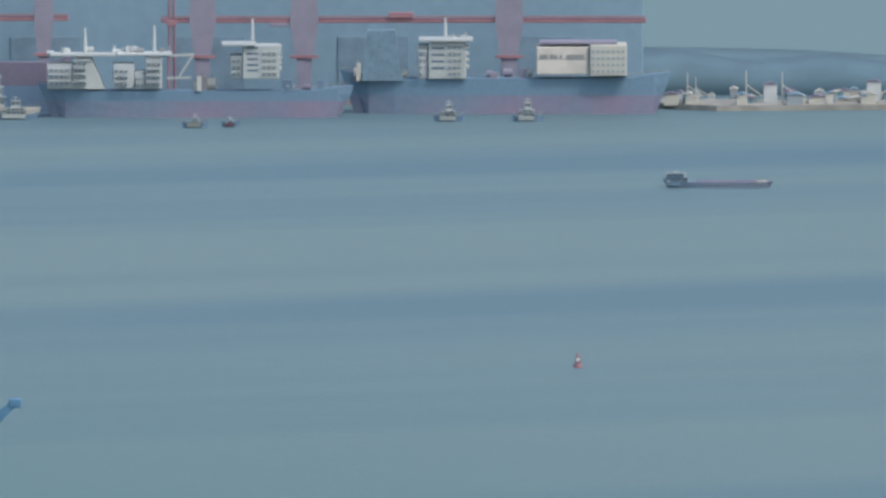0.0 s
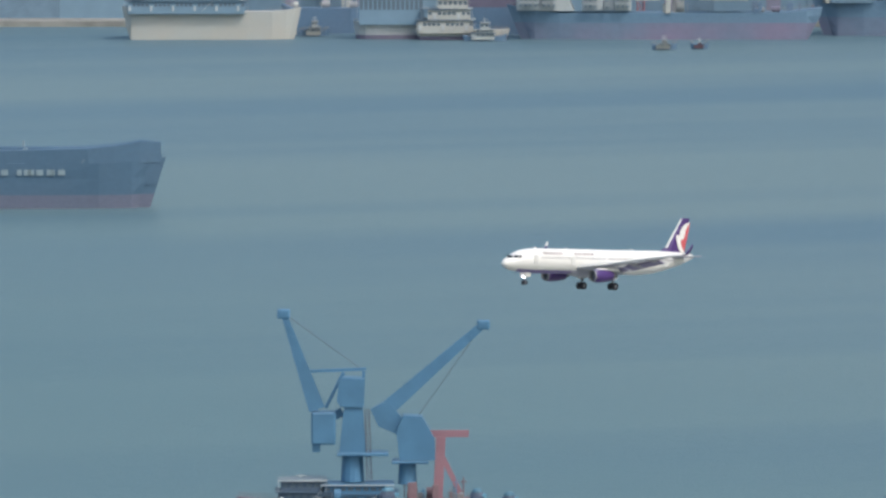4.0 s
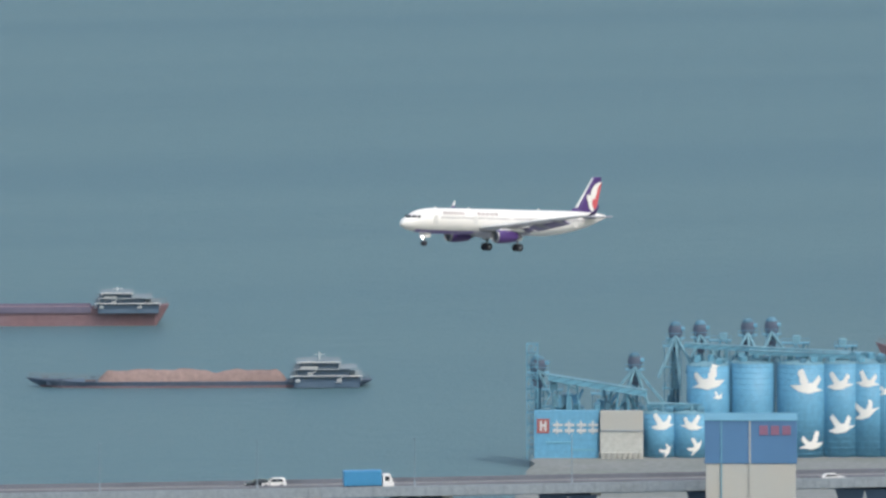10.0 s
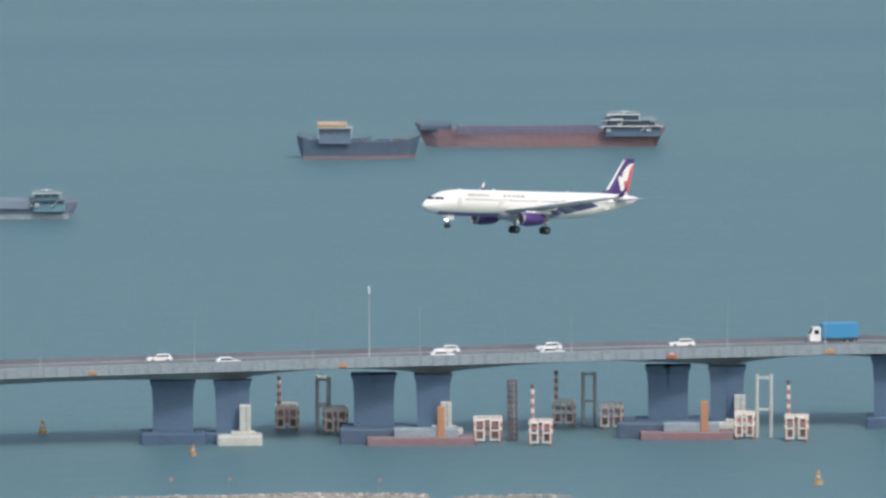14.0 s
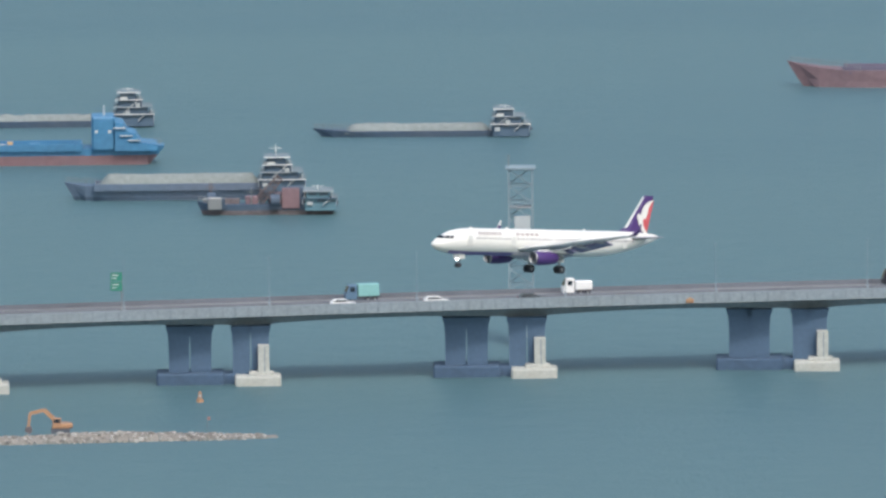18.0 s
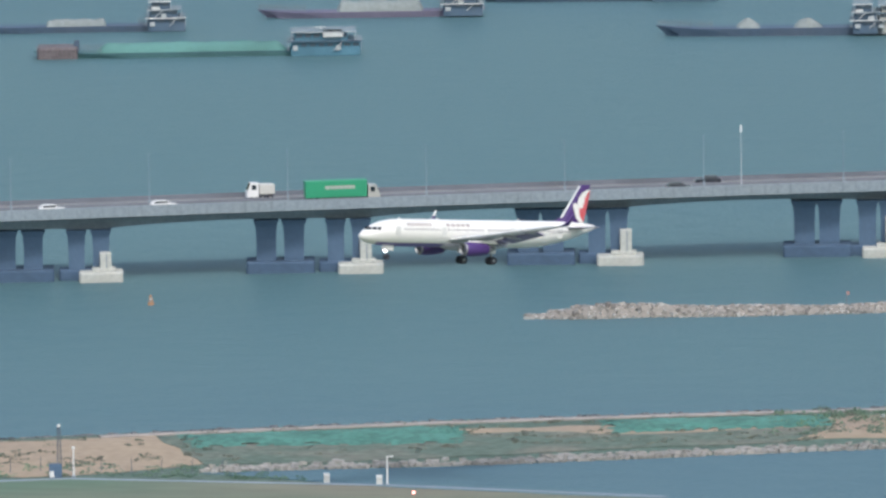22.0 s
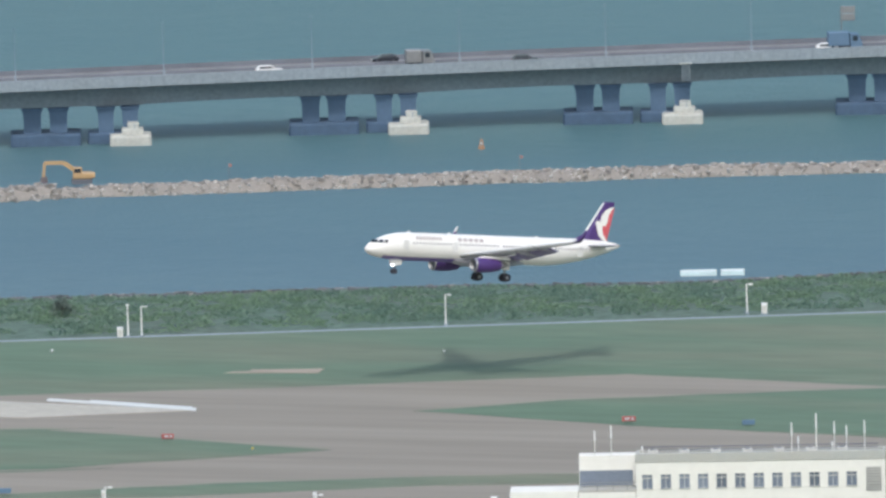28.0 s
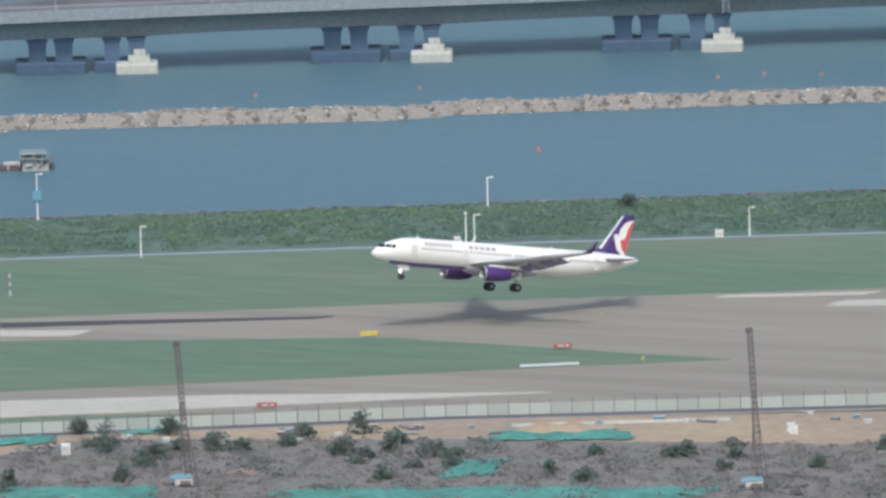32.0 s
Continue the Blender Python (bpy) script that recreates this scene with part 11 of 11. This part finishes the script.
part("parapet", Shape().bevel_box(X0 - 0.1, X1 + 0.1, -0.08, 0.4, roof - 0.4, roof + 0.85, 0.05).bevel_box(X0 - 0.1, X1 + 0.1, 6.3, 6.7, roof - 0.4, roof + 0.35, 0.05).bevel_box(X0 - 0.12, X0 + 0.3, 0.35, 6.35, roof - 0.4, roof + 0.33, 0.05).bevel_box(X1 - 0.3, X1 + 0.12, 0.35, 6.35, roof - 0.4, roof + 0.33, 0.05), CREAM, bld, "pale roof parapet")
part("roof", Shape().box(X0, X1, 0.3, 6.4, roof - 0.4, roof - 0.05), CONCRETE, bld, "grey flat roof")
part("roof_rail", Shape().beam((X0 + 1, 5.5, roof + 0.9), (X1 - 1, 5.5, roof + 0.9), 0.12).beam((X0 + 1, 5.5, roof + 0.5), (X1 - 1, 5.5, roof + 0.5), 0.1), DARK_STEEL, bld, "dark pipe rail on the roof")
WINDOW_GLASS = material("building_glass", (0.16, 0.19, 0.24), 0.15, vary=0.1, spread=0.35, bump=0)
for x in xs:
    xa, xb = (x - 7.5) * SC, (x + 10.5) * SC
    win = part("window", Shape().box(xa, xb, 0.16, 0.2, wz0, wz1), WINDOW_GLASS, bld, "dark square window")
    part("mullion", Shape().box((xa + xb) / 2 - 0.04, (xa + xb) / 2 + 0.04, 0.1, 0.16, wz0, wz1).box(xa, xb, 0.1, 0.16, wz0 + (wz1 - wz0) * 0.72, wz0 + (wz1 - wz0) * 0.78), TRUCK_GREY, win)
    part("sill", Shape().box(xa - 0.1, xb + 0.1, -0.1, 0.02, wz0 - 0.12, wz0), CREAM, win)
lou = part("louvre_panel", Shape().box(187 * SC, 214 * SC, -0.06, -0.01, roof - 62 * SC, roof - 18 * SC), TRUCK_GREY, bld, "grey louvred panel")
for i in range(9):
    z = roof - 61 * SC + i * 4.8 * SC
    part("slat", Shape().box(187 * SC, 214 * SC, -0.14, -0.06, z, z + 0.12), STEEL, lou)
part("stair_tower", Shape().bevel_box(-323 * SC, X0 - 0.05, 4, 6.4, -0.1, roof + 0.1, 0.06), BUILDING_WHITE, bld, "white stair tower block")
part("balcony_floor", Shape().box(-323 * SC, X0 - 0.05, 0.5, 3.95, roof - 4.5, roof - 4.2), CREAM, bld)
part("dark_glazing", Shape().box(-322 * SC, X0 - 0.6, 3.9, 3.97, roof - 4.1, roof - 2.0), WINDOW_GLASS, bld, "dark balcony glazing")
for x in (-290, -262, -236):
    part("balcony_rail", Shape().beam((x * SC, 0.6, roof - 4.2), (x * SC, 0.6, roof - 3.2), 0.1), STEEL, bld)
part("balcony_handrail", Shape().beam((-322 * SC, 0.6, roof - 3.2), (X0 - 0.1, 0.6, roof - 3.2), 0.1).beam((-322 * SC, 0.6, roof - 3.7), (X0 - 0.1, 0.6, roof - 3.7), 0.06), STEEL, bld)
part("low_wing", Shape().bevel_box(-445 * SC, -323 * SC - 0.05, 0, 5, -0.1, roof - 4.2, 0.06).bevel_box(-323 * SC, X0 - 0.06, 0.3, 3.9, -0.1, roof - 4.55, 0.04), BUILDING_WHITE, bld, "white low wing")
part("wing_window", Shape().box(-390 * SC, -350 * SC, -0.05, 0.02, roof - 7.4, roof - 5.9), WINDOW_GLASS, bld)
for x, h in ((-294, 3.6), (-264, 4.6), (-210, 1.4), (56, 4.6), (67, 2.2), (99, 5.4), (131, 4.2), (127, 1.4), (153, 4.0), (185, 4.6)):
    ant = part("roof_aerial", Shape().tube((x * SC, 1.5 + (abs(x) % 4), roof - 0.1), (x * SC, 1.5 + (abs(x) % 4), roof + h), 0.06 if x != 99 else 0.12, 0.05, 6), BUILDING_WHITE, bld, "slim white roof aerial")
    part("aerial_head", Shape().cyl(x * SC, 1.5 + (abs(x) % 4), roof + h * 0.62, roof + h * 1.0, 0.13, 0.1, 6), POLE_WHITE, ant)
for i in range(7):
    x = X0 + (5 + 14 * (i % 7)) * SC * 4
    cool = part("roof_unit", Shape().bevel_box(x, x + 1.3, 3.5, 4.6, roof - 0.1, roof + 0.75, 0.06), TRUCK_GREY, bld)
    part("unit_fan", Shape().cyl(x + 0.65, 4, roof + 0.75, roof + 0.85, 0.4, None, 10), DARK_STEEL, cool)

# ---------------------------------------------------------------- taxiway signs
for b, r, w, mat, lab in ((16.53, 1731.9, 1.0, SIGN_RED, "red"), (18.743, 1726.2, 0.9, SIGN_RED, "red"), (22.526, 1718.7, 1.3, SIGN_RED, "red"), (21.219, 1680.1, 1.3, PINK_HAZE, "faded red"), (25.139, 1713.6, 1.3, SIGN_RED, "red"), (26.565, 1666.7, 1.4, SIGN_RED, "red"),
                          (19.788, 1677.5, 1.2, SIGN_YELLOW, "yellow and black"), (26.067, 1729.8, 1.3, SIGN_YELLOW, "yellow"), (15.956, 1726.2, 0.9, NAVY, "dark blue"), (19.535, 1680.3, 1.0, NAVY, "dark blue"), (21.942, 1708.6, 1.4, NAVY, "dark blue"), (21.452, 1743.8, 0.6, CAR_DARK, "black"),
                          (23.079, 1660.9, 1.0, PINK_HAZE, "faded red")):
    ob = thing("taxiway_sign", place(b, r, LAND_Z + 0.16), lab + " taxiway sign board on short legs", "sign", "taxiway signs")
    board = part("board", Shape().bevel_box(-w, w, -0.12, 0.12, 0.28, 1.0, 0.04), mat, ob)
    if lab == "yellow and black":
        part("black_half", Shape().box(-w + 0.05, -0.1, -0.15, -0.125, 0.33, 0.95), CAR_DARK, board)
    elif mat is SIGN_RED:
        part("marking_bar", Shape().box(-w * 0.55, w * 0.1, -0.15, -0.125, 0.5, 0.8), HOUSE_PALE, board, "white marking bar")
        part("marking_bar", Shape().box(w * 0.3, w * 0.7, -0.15, -0.125, 0.5, 0.8), HOUSE_PALE, board, "white marking bar")
    for x in (-w * 0.7, w * 0.7):
        part("leg", Shape().beam((x, 0, -0.05), (x, 0, 0.3), 0.08), STEEL, ob)

# low runway edge lights
for t_, (b, r) in enumerate(((18.338, 1714.5), (24.758, 1701.2), (24.945, 1744), (24.753, 1702.9), (19.286, 1817.1), (13.356, 1837.6), (13.337, 1837.5), (9.091, 1859.2), (9.57, 1852.7), (17.408, 1805.6))):
    ob = thing("edge_light", place(b, r, LAND_Z + 0.12), "small pale elevated runway edge light", "light", "runway edge lights")
    part("stem", Shape().tube((0, 0, -0.1), (0, 0, 0.3), 0.07, None, 6), STEEL, ob)
    part("lens", Shape().cyl(0, 0, 0.28, 0.55, 0.2, 0.12, 8), POLE_WHITE if t_ > 3 else SIGN_YELLOW, ob)

# ---------------------------------------------------------------- fence and works
FLINE = [(-606.1, 1542.4), (-661.7, 1515.7), (-716.8, 1488.8), (-769.8, 1456.8)]
FLINE.insert(0, tuple(1.52 * FLINE[0][i] - 0.52 * FLINE[1][i] for i in (0, 1)))
FLINE.append((FLINE[-1][0] * 2 - FLINE[-2][0], FLINE[-1][1] * 2 - FLINE[-2][1]))
fence = thing("fence", Matrix.Identity(4), "long pale panel fence with dark posts along the taxiway", "fence")
PANEL = mesh("panel", Shape().bevel_box(0.05, 2.85, -0.03, 0.03, 0.30, 2.0, 0.02), FENCE)
POST = mesh("post", Shape().beam((0, 0.08, -0.05), (0, 0.08, 2.65), 0.10), DARK_STEEL)
KERB = mesh("kerb", Shape().bevel_box(0, 2.9, -0.16, 0.16, -0.05, 0.46, 0.03), DARK_STEEL)
STRIP = mesh("plinth", Shape().bevel_box(0, 2.9, -1.3, -0.5, -0.05, 0.06, 0.02), TRACK)
for i in range(len(FLINE) - 1):
    a, c = Vector((*FLINE[i], 0)), Vector((*FLINE[i + 1], 0))
    ang = math.degrees(math.atan2((c - a).y, (c - a).x))
    n = max(1, round((c - a).length / 2.9))
    for j in range(n):
        p = a.lerp(c, j / n)
        m = Matrix.Translation((p.x, p.y, LAND_Z + 0.36)) @ pose(0, 0, 0, 0, 0, ang + 180) @ Matrix.Translation((-2.9, 0, 0))
        for nm, me in (("panel", PANEL), ("post", POST), ("kerb", KERB), ("plinth", STRIP)):
            part(nm, me, None, fence, at=m)
# low white wall pieces on the works ground
for b, r, w in ((19.987, 1661.9, 7.5), (19.526, 1660.5, 5.0), (22.133, 1647.4, 14.0), (20.204, 1659.8, 4.0), (22.292, 1638.5, 11.0), (23.27, 1639.3, 9.0), (24.649, 1645.4, 9.0), (25.192, 1644.8, 6.0)):
    ob = thing("kerb_wall", place(b, r, LAND_Z + 0.34, 1.5), "low pale concrete kerb wall on the works ground", "kerb", "low kerb walls")
    part("wall", Shape().bevel_box(-w, w, -0.2, 0.2, -0.05, 0.4, 0.04), PALE_CONCRETE, ob)
    for x in (-w, w):
        part("end_block", Shape().bevel_box(x - 0.3, x + 0.3, -0.3, 0.3, -0.05, 0.55, 0.05), CONCRETE, ob)
for i, (b, r) in enumerate(((21.075, 1640.3), (19.726, 1639.3), (22.55, 1637.1), (21.858, 1639.2))):
    ob = thing("blue_sack", place(b, r, LAND_Z + 0.38), "bright blue bulk sack on the works ground", "sack")
    part("sack", Shape().loft([[(0.45 * q * math.cos(k) * (1.2 if k == 0 else 1), 0.45 * q * math.sin(k), z) for k in (0, 0.8, 1.6, 2.4, 3.1, 3.9, 4.7, 5.5)] for q, z in ((0.8, -0.05), (1.1, 0.3), (1.0, 0.75), (0.5, 0.95))]), ROYAL, ob, "", True)
    part("loop", Shape().beam((-0.3, 0, 0.9), (0.2, 0, 1.25), 0.08), ROYAL, ob)
for b, r, w, h, mat, lab in ((25.061, 1640.4, 7.0, 1.5, EARTH, "heap of orange sand by the fence"), (25.206, 1638.1, 8.0, 1.9, EARTH, "heap of orange sand by the fence"), (24.979, 1646.3, 1.2, 0.9, PALE_CONCRETE, "small heap of white chalk"), (24.988, 1645.4, 1.0, 0.7, PALE_CONCRETE, "small heap of white chalk"), (26.718, 1610.5, 4.0, 1.2, RED_SAND, "low heap of reddish soil"),
                             (11.517, 1884.5, 3.0, 1.2, SAND, "small heap of pale soil"), (22.833, 1869, 5.0, 0.5, EARTH, "low brown soil heap on the shore")):
    heap(b, r, w, h, mat, lab, w)
for q, lab in ((((-704.1, 1472.9), (-683.6, 1480.1), (-688.7, 1487.5), (-705.5, 1481.3)), "bright green dust net over sand"), (((-696, 1443.6), (-689.9, 1448.3), (-694.7, 1460.4), (-699.1, 1457.1)), "crumpled green dust net in the scrub"),
               (((-635.8, 1505), (-632.5, 1506.3), (-635, 1512.1), (-637.7, 1510.9)), "small heap under a green net"), (((-748, 1405.4), (-724.1, 1414.9), (-729.7, 1425.9), (-754.4, 1417.6)), "wide teal dust net at the works"), (((-708.5, 1417.3), (-653.5, 1436.2), (-657.1, 1447.7), (-714.8, 1428.5)), "wide teal dust net at the works"),
               (((-754.1, 1463.9), (-748.7, 1467), (-750.9, 1474.9), (-757, 1472.1)), "green net over stored goods"), (((-766.4, 1450.3), (-760.7, 1454.5), (-763.4, 1459.7), (-769.3, 1455.9)), "green net along the fence")):
    ob = net([*q], lab, q[0][0], TEAL_NET)
    ob.matrix_basis = ob.matrix_basis @ Matrix.Translation((0, 0, 0.4))

# drilling rigs
for b, r, h, lean in ((24.208, 1588.2, 21.2, 0.9), (26.95, 1602.4, 19.2, 1.1)):
    rig = thing("drilling_rig", place(b, r, LAND_Z + 0.38), "tall brown lattice drilling mast with a small cabin", "drilling rig", "drilling rigs")
    part("mast", Shape().lattice((0, 0, 0.4), (-lean, 0, h), 0.85, 0.62, 26, 0.13), RUST, rig, "rusty brown lattice mast")
    part("mast_head", Shape().bevel_box(-lean - 0.55, -lean + 0.4, -0.4, 0.4, h - 0.2, h + 0.5, 0.05), RUST, rig)
    part("backstay", Shape().tube((-1.1, 1.2, 0.3), (-lean * 0.6, 0.1, h * 0.62), 0.06, None, 6).tube((1.2, 1.0, 0.3), (-lean * 0.6, 0.1, h * 0.62), 0.06, None, 6), RUST, rig)
    cab = part("cabin", Shape().bevel_box(-1.9, 0.5, -0.8, 0.8, 0.15, 1.1, 0.08), TRUCK_GREY, rig, "pale machine cabin")
    part("canopy", Shape().loft([[(-2.6, -0.9, 1.1), (0.5, -0.9, 1.25), (0.5, 0.9, 1.25), (-2.6, 0.9, 1.1)], [(-2.3, -0.3, 1.5), (0.3, -0.3, 1.75), (0.3, 0.4, 1.75), (-2.3, 0.4, 1.5)]]), TEAL, cab, "teal tarpaulin roof")
    part("drum", Shape().tube((-1.2, -1.2, 0.5), (0.2, -1.2, 0.5), 0.42, None, 10), RUST, rig)
    for y in (-1.0, 1.1):
        part("skid", Shape().bevel_box(-3.0, 1.6, y - 0.2, y + 0.2, -0.05, 0.2, 0.04), DARK_STEEL, rig)

# weeds along the fence
v, f = [], []
rng = random.Random(29)
for i in range(700):
    q = rng.random() * (len(FLINE) - 1)
    j, e = int(q), q - int(q)
    x, y = (FLINE[j][a] + (FLINE[j + 1][a] - FLINE[j][a]) * e for a in (0, 1))
    away = 1.0 + rng.uniform(1.2, 4.5) / math.hypot(x, y)
    clump(rng, v, f, x * away, y * away, LAND_Z + 0.1, rng.uniform(0.5, 1.0), rng.uniform(0.3, 0.8), 18, 0.2)
tagged(new("fence_weeds", bare_mesh("fence_weeds", v, f, BUSH)), "fringe of green weeds behind the works fence", "weeds", kind="stuff")

# hedge and low wall before the white building
v, f = [], []
HEDGE = [(-549.5, 1563.7), (-497.2, 1577.9)]
for i in range(420):
    q = rng.random()
    x, y = (HEDGE[0][j] + (HEDGE[1][j] - HEDGE[0][j]) * q for j in (0, 1))
    big = 0.4 + 0.5 * rng.random()
    clump(rng, v, f, x + rng.uniform(-1, 1), y - 9 * rng.random() + 3, LAND_Z - 0.1, 1.2 * big, 1.1 * big, 22, 0.2)
tagged(new("hedge", bare_mesh("hedge", v, f, BUSH)), "thin straggling hedge beside the taxiway", "hedge", kind="stuff")
ob = thing("boundary_wall", place(17.436, 1654.2, LAND_Z, -1.0), "low pale boundary wall beside the building", "wall")
part("wall", Shape().bevel_box(-9.5, 9.0, -0.15, 0.15, -0.05, 0.7, 0.04), PALE_CONCRETE, ob)
for x in (-9.5, -4.5, 0.5, 5.0, 9.0):
    part("pier_block", Shape().bevel_box(x - 0.25, x + 0.25, -0.25, 0.25, -0.05, 0.95, 0.04), PALE_CONCRETE, ob)
ob = thing("parked_van", place(17.861, 1655.3, LAND_Z), "small dark parked van by the hedge", "van")
part("body", Shape().bevel_box(-1.2, 1.2, -0.8, 0.8, 0.3, 1.6, 0.15), CAR_DARK, ob)
part("window_band", Shape().box(-1.0, 1.0, -0.83, -0.78, 1.0, 1.4), GLASS, ob)
for x in (-0.8, 0.8):
    part("wheel", Shape().tube((x, -0.8, 0.3), (x, -0.6, 0.3), 0.32, None, 12).tube((x, 0.6, 0.3), (x, 0.8, 0.3), 0.32, None, 12), RUBBER, ob)
ob = thing("windsock_box", place(17.185, 1661.2, LAND_Z), "red and white marker box by the building", "marker")
part("box", Shape().bevel_box(-0.4, 0.4, -0.4, 0.4, -0.05, 0.7, 0.04), SIGN_RED, ob)
part("cap", Shape().bevel_box(-0.45, 0.45, -0.45, 0.45, 0.7, 1.1, 0.04), POLE_WHITE, ob)

# stores and rubble round the site cabins
rng = random.Random(77)
for i in range(34):
    b = 2.46 - 1.0 * rng.random() if i % 3 else 2.055 + 1.6 * rng.random()
    r = outer(b) - rng.uniform(4, 26)
    w = rng.uniform(0.2, 0.55)
    ob = thing("site_box", place(b, r, LAND_Z + 0.1, rng.uniform(-40, 40)), "small weathered store box by the site cabins", "box", "store boxes by the cabins")
    part("body", Shape().bevel_box(-w, w, -w * 0.7, w * 0.7, -0.15, w * rng.uniform(0.8, 1.8), 0.05), rng.choice((CREAM, RUST, HOUSE_PALE, WEATHERED, TEAL)), ob)
    part("pallet", Shape().bevel_box(-w * 1.1, w * 1.1, -w * 0.8, w * 0.8, -0.2, -0.02, 0.02), BARK, ob)
v, f = [], []
for i in range(260):
    b = 1.601 + 2.6 * rng.random()
    r = outer(b) - rng.uniform(2, 30)
    x, y = spot(b, r)
    big = 0.5 + 0.8 * rng.random()
    clump(rng, v, f, x, y, LAND_Z - 0.1, 1.5 * big, 1.0 * big, 30, 0.24)
tagged(new("point_bushes", bare_mesh("point_bushes", v, f, BUSH)), "low bushes round the site cabins on the point", "bushes", kind="stuff")

# loose things on the works ground: crates, pipes and blocks
rng = random.Random(91)
for i in range(46):
    b = 19.018 + 8.3 * rng.random()
    x, y = FLINE[0]
    fr = float(np.interp(b, *polar(FLINE)))
    r = fr - rng.uniform(3.0, 15.0)
    kind = rng.choice(("crate", "block", "pipe"))
    ob = thing("building_" + kind, place(b, r, LAND_Z + 0.36, rng.uniform(-40, 40)), {"crate": "small weathered crate on the works ground", "block": "pale concrete block on the works ground", "pipe": "short grey pipe on the works ground"}[kind], kind, "loose goods on the works ground")
    w = rng.uniform(0.3, 0.8)
    if kind == "pipe":
        part("pipe", Shape().tube((-w * 2, 0, 0.2), (w * 2, 0, 0.2), 0.22, None, 10), STEEL, ob)
        part("collar", Shape().tube((w * 1.8, 0, 0.2), (w * 2, 0, 0.2), 0.27, None, 10), STEEL, ob)
    else:
        part("body", Shape().bevel_box(-w, w, -w * 0.7, w * 0.7, -0.05, w * 0.9, 0.05), rng.choice((CREAM, RUST, SILO_DARK)) if kind == "crate" else PALE_CONCRETE, ob)
        part("batten", Shape().bevel_box(-w - 0.04, w + 0.04, -w * 0.3, w * 0.3, w * 0.9, w * 0.9 + 0.08, 0.02), TRUCK_GREY, ob)


def motions():
    walk(airliner, [(t, pose(x, y, z, bank, pitch, heading)) for t, x, y, z, bank, pitch, heading in FLIGHT])
    for ob, t0, b0, way, speed in TRAFFIC:
        rows = []
        for i in range(17):
            t = 2.0 * i
            b = min(38.5, max(-32.5, b0 - way * math.degrees(speed * (t - t0) / bridge_r(b0))))
            m = on_bridge(b, 1.6 if way > 0 else 10.2)
            rows.append((t, m if way > 0 else m @ pose(0, 0, 0, 0, 0, 180)))
        walk(ob, rows)
    start = drifter.matrix_basis.copy()
    walk(drifter, [(0, start), (32, start @ pose(40, 0, 0))])


motions()
